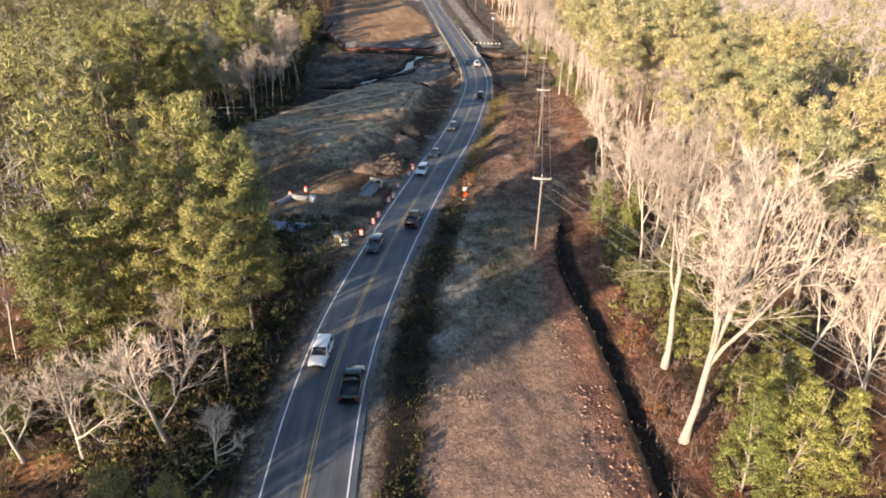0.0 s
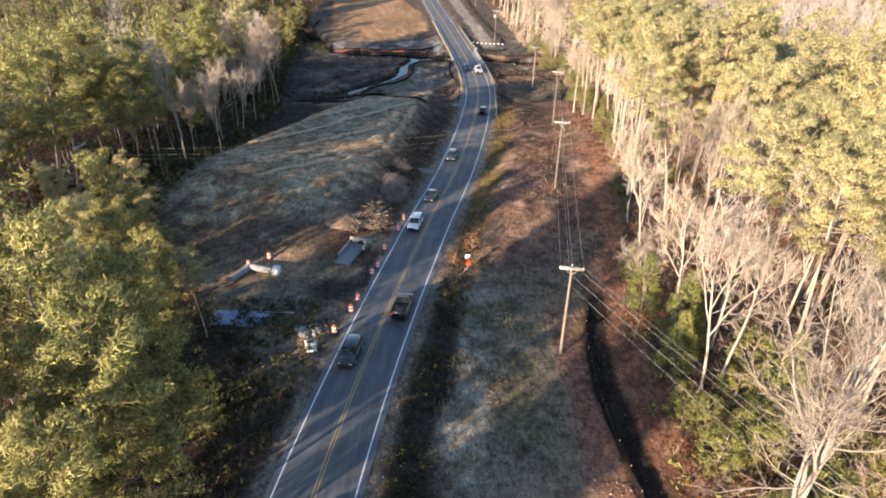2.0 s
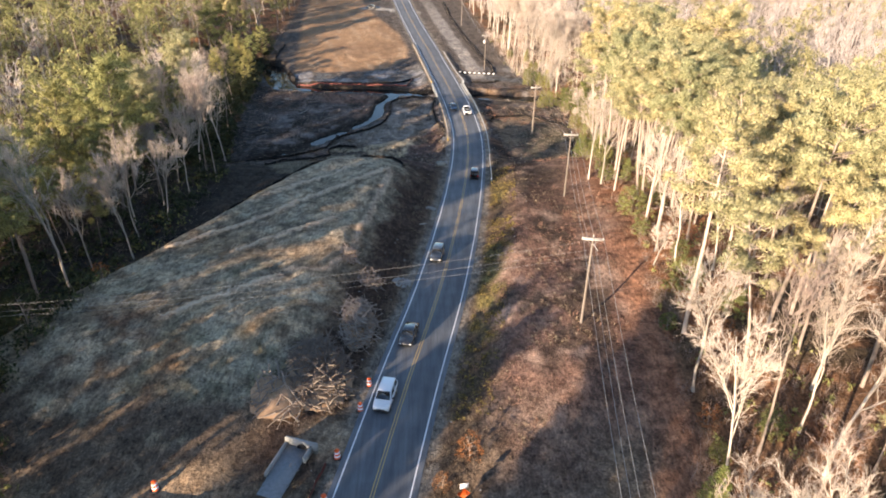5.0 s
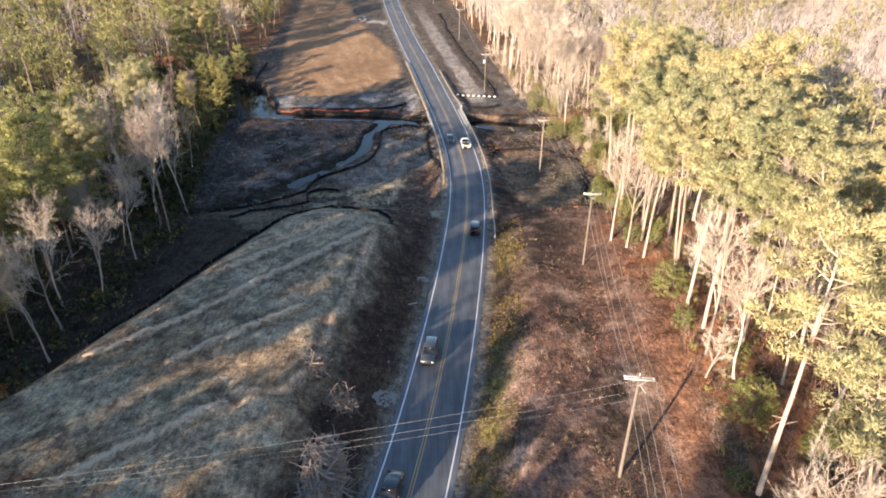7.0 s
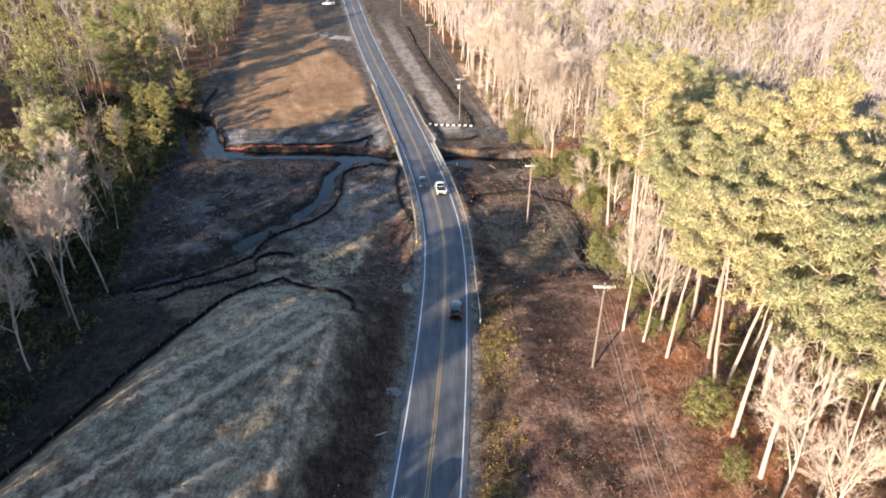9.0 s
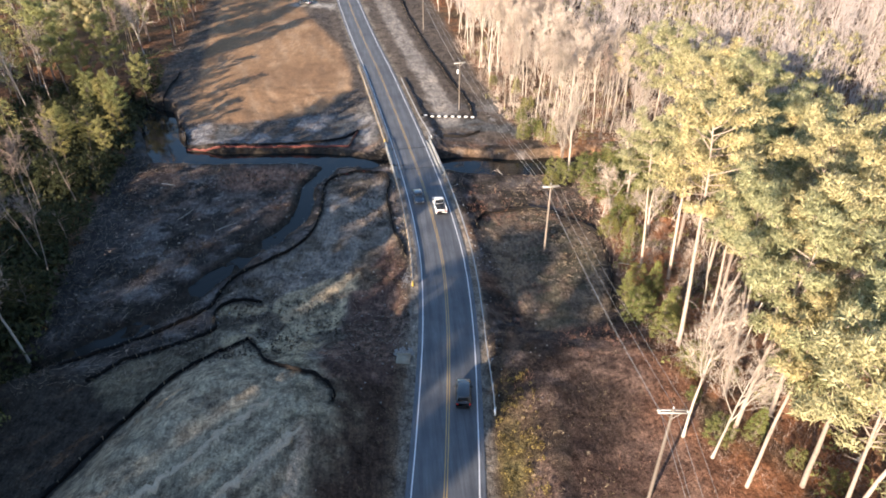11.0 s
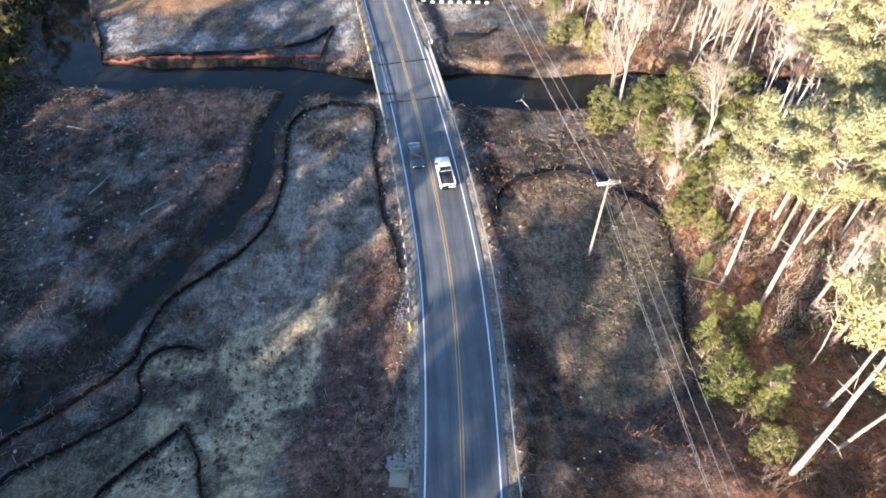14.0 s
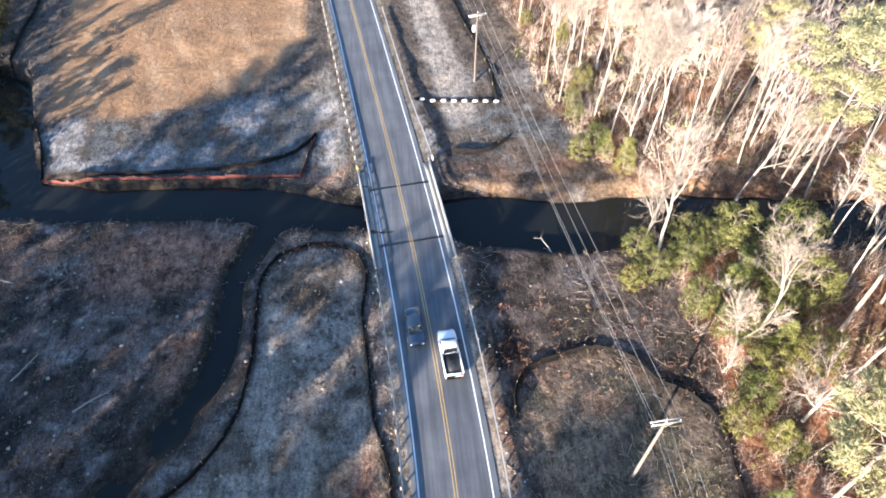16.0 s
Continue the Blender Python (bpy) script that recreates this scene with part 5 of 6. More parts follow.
def far_woods():
    """The woods farther off, and behind, as a few meshes of many small trees."""
    rng = np.random.default_rng(33)

    stock = {}
    for kind in ("pine", "full_pine", "bare"):
        stock[kind] = []
        for _ in range(4):
            wood, crown = Geo(), Geo()
            if kind != "bare":
                low = 0.5 if kind == "pine" else 0.24
                wood.tube(stem(rng, (0, 0, -0.5), (0, 0, 1), 22, 3, 0.03, 0.02), (0.26, 0.2, 0.14, 0.05), 4, False)
                lumps = 26 if kind == "pine" else 34
                h = rng.uniform(low, 1.0, lumps)
                r = 3.6 * np.sin(np.pi * np.clip(0.15 + (h - low) / (1 - low) * 0.75, 0, 1)) * np.sqrt(rng.uniform(0.15, 1, lumps))
                a = rng.uniform(0, 2 * np.pi, lumps)
                tufts(crown, rng, np.stack([np.cos(a) * r, np.sin(a) * r, 22.5 * h], 1), rng.uniform(0.8, 1.3, lumps), 13, 2.1, np.array((0, 0, 16.5)))
            else:
                trunk = stem(rng, (0, 0, -0.5), (0, 0, 1), 19, 4, 0.06, 0.03)
                wood.tube(trunk, (0.16, 0.14, 0.11, 0.07, 0.03), 4, False)
                base, way, size = [], [], []
                for _ in range(26):
                    p, d = at(trunk, rng.uniform(0.3, 0.97))
                    limb = stem(rng, p, turned(rng, d, rng.uniform(25, 50)), rng.uniform(2.5, 5.5), 2, 0.1, 0.1)
                    base += [p, limb[1]]
                    way += [unit(limb[1] - p), unit(limb[2] - limb[1])]
                    size += [np.linalg.norm(limb[1] - p) * 1.3, np.linalg.norm(limb[2] - limb[1]) * 1.2]
                    for _ in range(9):
                        q, e = at(limb, rng.uniform(0.2, 1))
                        base.append(q)
                        way.append(turned(rng, e, rng.uniform(20, 50)))
                        size.append(rng.uniform(0.7, 1.9))
                crown.blades(np.array(base), np.array(way), np.array(size), 0.085, rng)
            stock[kind].append((wood.arrays(), crown.arrays()))
    out = {k: Geo() for k in ("pine_wood", "pine_crown", "full_pine_wood", "full_pine_crown", "bare_wood", "bare_crown")}
    spots = []
    for _ in range(60000):
        x, y = rng.uniform(-210, 320), rng.uniform(-60, 500)
        dr, dl = x - float(edge_r(y)), float(edge_l(y)) - x
        if not ((dr > 20.5 and y > 125) or dr > 26.5 or dl > 21.5 or ((y < 18 or y > 320) and (dr > 1 or dl > 1))):
            continue
        if (x < 12 and y < 46 and x > -120) or (x < -58 and rng.random() < (0.55 if y < 60 else 0.25 if 205 < y < 275 else 0.0)) or (55 < x < 92 and 80 < y < 120 and x - 55 > abs(y - 98) * 0.4):
            continue
        if abs(x - 5) > 62 + 0.6 * max(y, 20):
            continue
        gap = 4.9 if x > 0 and y > 235 else 6.2 if y < 340 else 7.2
        cell = (int(x / gap), int(y / gap))
        spots.append((cell, x, y))
    seen = set()
    for cell, x, y in spots:
        if cell in seen:
            continue
        seen.add(cell)
        if x > 0:
            piny = 0.8 if 95 < y < 235 and x < 92 else 0.08
            piny = 0.45 if y < 95 else piny
        else:
            piny = 0.75
        piny = 0.9 if grain(x, y, 45, 88) > 0.78 else piny
        if x < 0 and thin_row(x, y):
            if rng.random() < (0.35 if y > 190 else 0.7):
                continue
            piny = 0.6 if y > 190 else 0.1
        kind = ("full_pine" if x < 0 else "pine") if rng.random() < piny else "bare"
        (wv, wq, wt), (cv, cq, ct) = stock[kind][rng.integers(4)]
        s, a = rng.uniform(0.75, 1.1) * (0.72 if x < 0 and thin_row(x, y) else 1.0), rng.uniform(0, 6.28)
        rot = np.array([(math.cos(a), -math.sin(a), 0), (math.sin(a), math.cos(a), 0), (0, 0, 1)]) * s
        off = np.array((x, y, float(height(x, y))))
        out[kind + "_wood"].add(wv @ rot.T + off, wq, wt)
        out[kind + "_crown"].add(cv @ rot.T + off, cq, ct)
    for key, mat, text in (("pine_wood", BARK_PINE, "distant pine trunks"), ("pine_crown", NEEDLES_FAR, "distant yellow-green pine crowns"), ("full_pine_wood", BARK_DARK, "distant dark pine trunks"), ("full_pine_crown", SHADE_FAR, "distant olive-green pine crowns"), ("bare_wood", BARK_PALE, "distant pale bare trunks"), ("bare_crown", TWIG_FAR, "distant tan leafless twigs")):
        tagged(part("far_woods", out[key], mat), text + " of the surrounding woods", "woods", kind="stuff")


far_woods()


# ---- undergrowth and litter ----


def undergrowth(n, keep, x0, x1, y0, y1, make, material, name, label, seed):
    rng = np.random.default_rng(seed)
    x, y = rng.uniform(x0, x1, n), rng.uniform(y0, y1, n)
    ok = keep(x, y)
    x, y = x[ok], y[ok]
    c = np.stack([x, y, height(x, y)], 1)
    g = Geo()
    make(g, c, rng)
    return tagged(part(name, g, material), label, name.replace("_", " "), kind="stuff")


def in_woods(x, y):
    return ((x > edge_r(y) - 1) & (x < edge_r(y) + 40)) | ((x < edge_l(y) + 1) & (x > edge_l(y) - 34))


def twiggy(per, tall, wide, spread=0.5):
    def make(g, c, rng):
        n = len(c) * per
        base = np.repeat(c, per, 0) + rng.normal(size=(n, 3)) * (0.35, 0.35, 0.0)
        s = np.repeat(rng.uniform(0.5, 1.3, len(c)), per)
        g.blades(base, unit(rng.normal(size=(n, 3)) * spread + (0, 0, 1)), tall * s * rng.uniform(0.5, 1.1, n), wide, rng)
    return make


def leafy(per, tall, leaf):
    def make(g, c, rng):
        n = len(c) * per
        out = unit(rng.normal(size=(n, 3)) + (0, 0, 0.5))
        s = np.repeat(rng.uniform(0.5, 1.4, len(c)), per)
        base = np.repeat(c, per, 0) + (0, 0, 0.25 * tall) + out * (tall * 0.55 * s * rng.uniform(0.5, 1, n))[:, None]
        way = unit(np.cross(out, rng.normal(size=(n, 3))) + (0, 0, 0.3))
        g.blades(base, way, leaf * rng.uniform(0.7, 1.6, n), leaf * rng.uniform(0.5, 0.9, n), rng, out)
    return make


def flat_sticks(low, high, wide):
    def make(g, c, rng):
        n = len(c)
        a = rng.uniform(0, 2 * np.pi, n)
        way = unit(np.stack([np.cos(a), np.sin(a), rng.normal(0, 0.12, n)], 1))
        l = rng.uniform(low, high, n)
        for k in range(n):
            p = c[k] + (0, 0, 0.05)
            g.tube([p - way[k] * l[k] / 2, p + way[k] * l[k] / 2], (wide, wide * 0.5), 3, False)
    return make


def stones(low, high):
    def make(g, c, rng):
        for p in c:
            r = rng.uniform(low, high)
            ring = []
            for zz, k in ((-0.3, 0.7), (0.15, 1.0), (0.55, 0.55)):
                th = np.arange(5) * 1.2566 + rng.uniform(-0.3, 0.3, 5)
                ring.append([(p[0] + math.cos(t) * r * k * rng.uniform(0.8, 1.2), p[1] + math.sin(t) * r * k * rng.uniform(0.8, 1.2), p[2] + zz * r) for t in th])
            g.loft(ring)
    return make


def off_road(x, y):
    return abs(x - road_x(y)) > 5.2


def open_ground(x, y):
    return (x < edge_r(y)) & (x > edge_l(y)) & off_road(x, y)


def dry(x, y):
    return height(x, y) > WATER_Z + 0.15


undergrowth(12000, in_woods, -90, 80, 20, 330, twiggy(7, 1.9, 0.03), TWIG_GREY, "underbrush", "tangled leafless brush under the trees", 101)
undergrowth(7000, lambda x, y: in_woods(x, y) & (x > 0), 15, 80, 20, 330, twiggy(8, 2.8, 0.03, 0.35), TWIG_GREY, "underbrush", "pale leafless saplings under the trees", 102)
undergrowth(4200, lambda x, y: in_woods(x, y) & (grain(x, y, 18, 5) > 0.42), -90, 80, 20, 330, leafy(14, 1.7, 0.4), LEAVES, "underbrush", "evergreen undergrowth beneath the trees", 103)
undergrowth(1500, lambda x, y: in_woods(x, y) & (grain(x, y, 14, 6) > 0.5), -90, 80, 20, 330, leafy(12, 1.1, 0.3), RUST_LEAVES, "underbrush", "rust-brown dead leaves on low shrubs", 104)
undergrowth(6000, lambda x, y: open_ground(x, y) & (y > 194) & (y < 264) & (x < 8) & dry(x, y), -55, 8, 194, 264, twiggy(3, 0.55, 0.035, 1.2), STICK, "dead_weeds", "dead weeds and broken stems in the marsh", 105)
undergrowth(7500, lambda x, y: open_ground(x, y) & (y > 190) & (y < 264) & dry(x, y) & (grain(x, y, 11, 3) > 0.4), -55, 40, 194, 264, flat_sticks(0.3, 1.6, 0.028), STICK, "fallen_sticks", "scattered broken sticks on the mud", 106)
undergrowth(6000, lambda x, y: open_ground(x, y) & (mound(x, y) > 0.3) & (grain(x, y, 3, 7) > 0.4), -45, 0, 100, 208, twiggy(4, 0.26, 0.05, 1.6), DRY_GRASS, "straw", "tufts of grey straw on the bank", 107)
undergrowth(9000, lambda x, y: open_ground(x, y) & (x > road_x(y)) & (grain(x, y, 4, 8) > 0.42), -5, 42, 30, 250, twiggy(4, 0.38, 0.045, 0.9), DRY_GRASS, "dry_grass", "thin tufts of dry grass on the verge", 108)
undergrowth(4200, lambda x, y: off_road(x, y) & (abs(x - road_x(y)) < 8.5) & (y > 97) & (grain(x, y, 7, 9) > 0.45), -18, 22, 40, 245, twiggy(6, 0.7, 0.05, 0.6), DRY_GRASS, "dry_grass", "taller dead grass along the road's edge", 109)
undergrowth(700, lambda x, y: open_ground(x, y) & (abs(x - road_x(y)) < 13) & (grain(x, y, 9, 10) > 0.4), -18, 25, 60, 262, stones(0.05, 0.15), PALE_STONE, "loose_stones", "pale stones and litter beside the road", 110)
undergrowth(300, lambda x, y: open_ground(x, y) & (y > 196) & (y < 290) & dry(x, y), -50, 30, 196, 290, stones(0.06, 0.2), PALE_STONE, "loose_stones", "pale stones on the creek flats", 111)
undergrowth(2600, lambda x, y: open_ground(x, y) & (abs(x - road_x(y) - 7.6) < 2.2) & (grain(x, y, 8, 12) > 0.4), 0, 22, 112, 190, leafy(12, 0.9, 0.2), OLIVE_WEED, "roadside_weeds", "yellowed weeds on the road bank", 112)
undergrowth(5200, lambda x, y: open_ground(x, y) & (y > 196) & (y < 262) & (x < 8) & dry(x, y) & (grain(x, y, 6, 13) > 0.5), -50, 8, 196, 262, leafy(9, 0.45, 0.2), DARK_WEED, "dead_weeds", "dark matted weeds in the marsh", 113)
undergrowth(2600, lambda x, y: open_ground(x, y) & (x < road_x(y)) & (mound(x, y) < 0.5) & (y < 206) & (grain(x, y, 5, 14) > 0.45), -30, 5, 60, 206, twiggy(5, 0.5, 0.04, 0.9), DARK_WEED, "dead_weeds", "dark dead weeds on the bank", 114)

undergrowth(2300, lambda x, y: open_ground(x, y) & (x - road_x(y) > 7) & (grain(x, y, 7, 19) > 0.5), 4, 42, 108, 250, twiggy(9, 0.8, 0.05, 0.7), RUST_STEMS, "dead_weeds", "reddish dead weeds on the verge", 128)
undergrowth(2000, lambda x, y: open_ground(x, y) & (x - road_x(y) > 8) & (grain(x, y, 9, 23) > 0.52), 4, 42, 108, 246, leafy(9, 0.7, 0.17), TAN_WEED, "dead_weeds", "tan dead brush in clumps on the verge", 129)
undergrowth(900, lambda x, y: (x < edge_l(y) - 1) & (grain(x, y, 5, 20) > 0.4), -46, -17, 33, 48, leafy(14, 1.3, 0.24), OLIVE_WEED, "underbrush", "yellowed low brush in a sunny clearing", 130)
undergrowth(420, lambda x, y: (abs(x - road_x(y)) > 5.0) & (abs(x - road_x(y)) < 6.6) & (y > 186), -5, 24, 186, 262, stones(0.05, 0.13), WHITE_FABRIC, "litter", "white scraps of litter along the guardrails", 131)


def windrows():
    """Low raked lines of straw, each a matted core with loose stalks on it."""
    rng = np.random.default_rng(115)
    for ridge in RIDGES[:3] + RIDGES[4:]:
        p = smooth_path(ridge, 0.45)
        p = p + rng.normal(0, 0.24, p.shape)
        d = unit(np.gradient(p, axis=0))
        nrm = np.stack([-d[:, 1], d[:, 0]], 1)
        wide = rng.uniform(0.22, 0.6, len(p)) * np.minimum(1, np.minimum(np.arange(len(p)), np.arange(len(p))[::-1]) * 0.2 + 0.15)
        tall = rng.uniform(0.0, 0.26, len(p)) ** 1.2
        rings = []
        for (x, y), n, w, h in zip(p, nrm, wide, tall):
            z = float(height(x, y))
            rings.append([(x + n[0] * a * w, y + n[1] * a * w, z + b * h + (0 if b > 0 else -0.25)) for a, b in ((-1.25, 0), (-0.6, 0.75), (0.05, 1.15), (0.65, 0.7), (1.2, 0))])
        base = thing("straw_windrow", pose(0, 0, 0), "low pinkish-tan line of raked straw on the bank", "straw windrow", "windrows on the bank")
        part("core", Geo().loft(rings, False), RAKED, base, smooth=True)
        q = smooth_path(ridge, 0.15)
        q = q + rng.normal(0, 0.38, q.shape)
        g = Geo()
        twiggy(4, 0.3, 0.06, 1.8)(g, np.stack([q[:, 0], q[:, 1], height(q[:, 0], q[:, 1]) + 0.08], 1), rng)
        part("loose_straw", g, STRAW, base)["kind"] = "stuff"


windrows()
undergrowth(5000, lambda x, y: (x < edge_l(y) + 3) & (x > edge_l(y) - 14), -68, -36, 105, 300, twiggy(6, 1.2, 0.05, 0.8), DARK_WEED, "underbrush", "dark tangled brush along the wet bank", 116)
undergrowth(200, lambda x, y: open_ground(x, y) & (y > 200) & (y < 260) & dry(x, y) & (x < 3), -50, 3, 200, 260, stones(0.1, 0.26), STICK, "tree_stumps", "pale cut stumps and wood scraps in the marsh", 117)
undergrowth(1500, lambda x, y: (x < edge_l(y) + 0.5) & (x > edge_l(y) - 26), -86, -38, 105, 300, leafy(26, 2.6, 0.55), SHADED_LEAVES, "underbrush", "dark evergreen thicket in the shade of the woods", 118)
undergrowth(500, lambda x, y: (x < edge_l(y) - 0.5) & (x > edge_l(y) - 20), -48, -15, 40, 105, leafy(22, 2.0, 0.45), SHADED_LEAVES, "underbrush", "dark evergreen thicket under the pines", 119)
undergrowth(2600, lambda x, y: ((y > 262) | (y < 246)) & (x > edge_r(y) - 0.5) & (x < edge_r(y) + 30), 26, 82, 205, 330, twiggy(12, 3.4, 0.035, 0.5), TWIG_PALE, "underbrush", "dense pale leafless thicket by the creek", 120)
undergrowth(1300, lambda x, y: (x - road_x(y) > 5.3) & (x - road_x(y) < 9.2) & (grain(x, y, 5, 15) > 0.3), -6, 8, 30, 99, leafy(12, 0.8, 0.26), SHADED_LEAVES, "roadside_weeds", "dark low weeds in the roadside ditch", 121)
undergrowth(900, lambda x, y: (road_x(y) - x > 5.6) & (x > edge_l(y) - 3), -24, -12, 30, 92, leafy(12, 1.0, 0.3), SHADED_LEAVES, "underbrush", "dark low brush between road and pines", 122)
undergrowth(1500, lambda x, y: (x < edge_l(y) + 0.5) & (x > edge_l(y) - 30), -84, -42, 195, 300, leafy(22, 3.4, 0.85), SHADED_LEAVES, "underbrush", "dark tall thicket beside the marsh", 123)
undergrowth(900, lambda x, y: (x < 17.2) & (x > 11 + 0.04 * y) & (grain(x, y, 4, 16) > 0.42), 11, 17.2, 30, 92, stones(0.05, 0.2), CLOD, "earth_clods", "lumps of dug reddish earth beside the fence", 124)
undergrowth(1500, lambda x, y: (x - road_x(y) > 8.5) & (x - road_x(y) < 15) & (grain(x, y, 3, 17) > 0.5), -2, 12, 46, 92, twiggy(7, 0.4, 0.06, 0.9), STRAW, "dry_grass", "pale bleached grass tufts on the verge", 125)
undergrowth(420, lambda x, y: (x < edge_l(y) - 2) & (grain(x, y, 6, 18) > 0.35), -46, -19, 34, 53, leafy(16, 1.8, 0.32), DRY_GRASS, "underbrush", "tan dead brush in a sunny clearing", 126)
undergrowth(160, lambda x, y: x < edge_l(y) - 2, -46, -19, 36, 53, twiggy(8, 2.0, 0.03, 0.5), TWIG_PALE, "underbrush", "pale leafless brush in a sunny clearing", 127)

# ---- power line ----
POLES = [(38.0, 22.0, 11.4, 12), (14.1, 82.9, 11.4, -8), (20.3, 127.5, 12.0, -9), (26.6, 170.0, 12.0, -6), (28.6, 220.2, 12.1, 4), (21.6, 281.2, 11.4, 10), (17.0, 340.0, 11.4, 12), (8.5, 404.0, 11.4, 12)]


def utility_pole(x, y, tall, turn, extras=False):
    base = thing("utility_pole", pose(x, y, float(height(x, y)), 0, 0, turn), "weathered wooden utility pole with a pale crossarm", "utility pole", "poles of the power line")
    part("pole", Geo().tube([(0, 0, -0.8), (0, 0, tall * 0.5), (0, 0, tall)], (0.17, 0.145, 0.115), 10), WOOD_POLE, base, smooth=True)
    part("crossarm", Geo().box((-1.25, -0.19, tall - 0.42), (1.25, -0.08, tall - 0.28)), PALE_WOOD, base)
    part("crossarm", Geo().box((-1.25, 0.09, tall - 0.42), (1.25, 0.2, tall - 0.28)), PALE_WOOD, base)
    for s in (-1, 1):
        part("brace", Geo().tube([(s * 0.7, -0.14, tall - 0.42), (0, -0.13, tall - 1.05)], (0.025, 0.025), 4), PALE_WOOD, base)
    ins = Geo().tube([(0, 0, 0), (0, 0, 0.08), (0, 0, 0.1), (0, 0, 0.2), (0, 0, 0.24)], (0.03, 0.03, 0.075, 0.06, 0.02), 8).mesh("insulator", PORCELAIN)
    for px, py, pz in ((-1.15, -0.135, tall - 0.28), (0.0, 0.0, tall), (1.15, -0.135, tall - 0.28)):
        part("insulator", ins, PORCELAIN, base).location = (px, py, pz)
    if extras:
        part("switch_bracket", Geo().tube([(0.1, -0.15, tall - 0.9), (0.65, -0.35, tall - 1.6)], (0.05, 0.04), 6), PORCELAIN, base)
    return base


def transformer(x, y, z, turn):
    base = thing("pole_transformer", pose(x, y, z, 0, 0, turn), "pale grey cylindrical transformer fixed to a pole", "transformer")
    part("tank", Geo().tube([(0, 0, 0), (0, 0, 0.04), (0, 0, 0.9), (0, 0, 0.98)], (0.22, 0.26, 0.26, 0.2), 12), PORCELAIN, base)
    part("bushing", Geo().tube([(0.1, 0, 0.95), (0.1, 0, 1.2)], (0.04, 0.03), 6), PORCELAIN, base)


for i, (px, py, pt, pr) in enumerate(POLES):
    utility_pole(px, py, pt, pr, i == 2)
transformer(21.6 - 0.42, 281.1, float(height(21.6, 281.2)) + 8.6, 10)


def pole_point(i, off, drop):
    px, py, pt, pr = POLES[i]
    m = pose(px, py, float(height(px, py)), 0, 0, pr)
    return np.array(m @ Vector((off, -0.13 if off else 0.0, pt - drop)))


def wire(a, b, sag, r=0.018, name="power_line", label="thin metal power line hung between poles"):
    t = np.linspace(0, 1, 15)[:, None]
    pts = a + (b - a) * t - np.array((0, 0, 1)) * sag * 4 * t * (1 - t)
    tagged(part(name, Geo().tube(pts, [r] * 15, 4), WIRE), label, "power line", "wires of the power line")


for i in range(len(POLES) - 1):
    for off, drop in ((-1.15, 0.02), (0.0, -0.24), (1.15, 0.02)):
        wire(pole_point(i, off, drop), pole_point(i + 1, off, drop), 0.75)
    wire(pole_point(i, 0.16, 2.4), pole_point(i + 1, 0.16, 2.4), 0.95)
SIDE_POLE = (-52.0, 116.0)
utility_pole(*SIDE_POLE, 11.0, 80)
_sz = float(height(*SIDE_POLE))
for off, drop in ((-0.8, 0.5), (0.0, 1.7), (0.6, 2.6)):
    wire(pole_point(2, 0.0, drop), np.array((SIDE_POLE[0], SIDE_POLE[1] + off, _sz + 11.0 - drop)), 1.2, 0.01)

# ---- silt fences ----


def silt_fence(pts, label, fabric=BLACK_FABRIC, tall=0.55):
    base = thing("silt_fence", pose(0, 0, 0), label, "silt fence", "silt fences round the worksite")
    rng = np.random.default_rng(int(abs(pts[0][0] * 10 + pts[0][1])))
    p = smooth_path(pts, 0.6)
    p = p + rng.normal(0, 0.03, p.shape)
    d = unit(np.gradient(p, axis=0))
    nrm = np.stack([-d[:, 1], d[:, 0]], 1)
    z = height(p[:, 0], p[:, 1])
    top = tall * rng.uniform(0.75, 1.1, len(p))
    lean = rng.normal(0, 0.06, len(p))
    prof = ((-0.17, -0.05), (-0.1, 0.2), (-0.05, 0.6), (-0.025, 1.0), (0.025, 1.0), (0.05, 0.5), (0.13, -0.05))
    if fabric is ORANGE_FABRIC:
        prof = tuple((a * 0.4, b * 0.85) for a, b in prof)
    rings = [[(p[i, 0] + nrm[i, 0] * (a + lean[i] * b), p[i, 1] + nrm[i, 1] * (a + lean[i] * b), z[i] + b * top[i]) for a, b in prof] for i in range(len(p))]
    part("fabric", Geo().loft(rings, False), fabric, base)
    stake = Geo().box((-0.022, -0.022, -0.3), (0.022, 0.022, tall + 0.12)).mesh("stake", STAKE)
    for i in range(1, len(p), 5):
        part("stake", stake, STAKE, base).matrix_basis = pose(p[i, 0] + nrm[i, 0] * 0.06, p[i, 1] + nrm[i, 1] * 0.06, z[i], rng.normal(0, 4), rng.normal(0, 4), rng.uniform(0, 90))


FENCE_TEXT = {"black": "sagging black fabric silt fence on wooden stakes", "orange": "faded orange mesh fence along the bank"}
for line, shade, tall in FENCES:
    silt_fence(line, FENCE_TEXT[shade], BLACK_FABRIC if shade == "black" else ORANGE_FABRIC, tall)


def striped_barrier():
    base = thing("silt_fence", pose(0, 0, 0), "row of black fabric and white stone bags across a lane", "silt fence")
    xs = np.linspace(12.6, 24.2, 16)
    for i, x in enumerate(xs):
        y = 277.5 - 0.1 * (x - 12.6)
        g = Geo().tube([(x - 0.4, y, 0.2), (x - 0.25, y, 0.22), (x + 0.25, y, 0.22), (x + 0.4, y, 0.2)], (0.12, 0.22, 0.22, 0.12), 7)
        part("bag", g, WHITE_FABRIC if i % 2 else BLACK_FABRIC, base).location = (0, 0, float(height(x, y)) - 0.05)


striped_barrier()

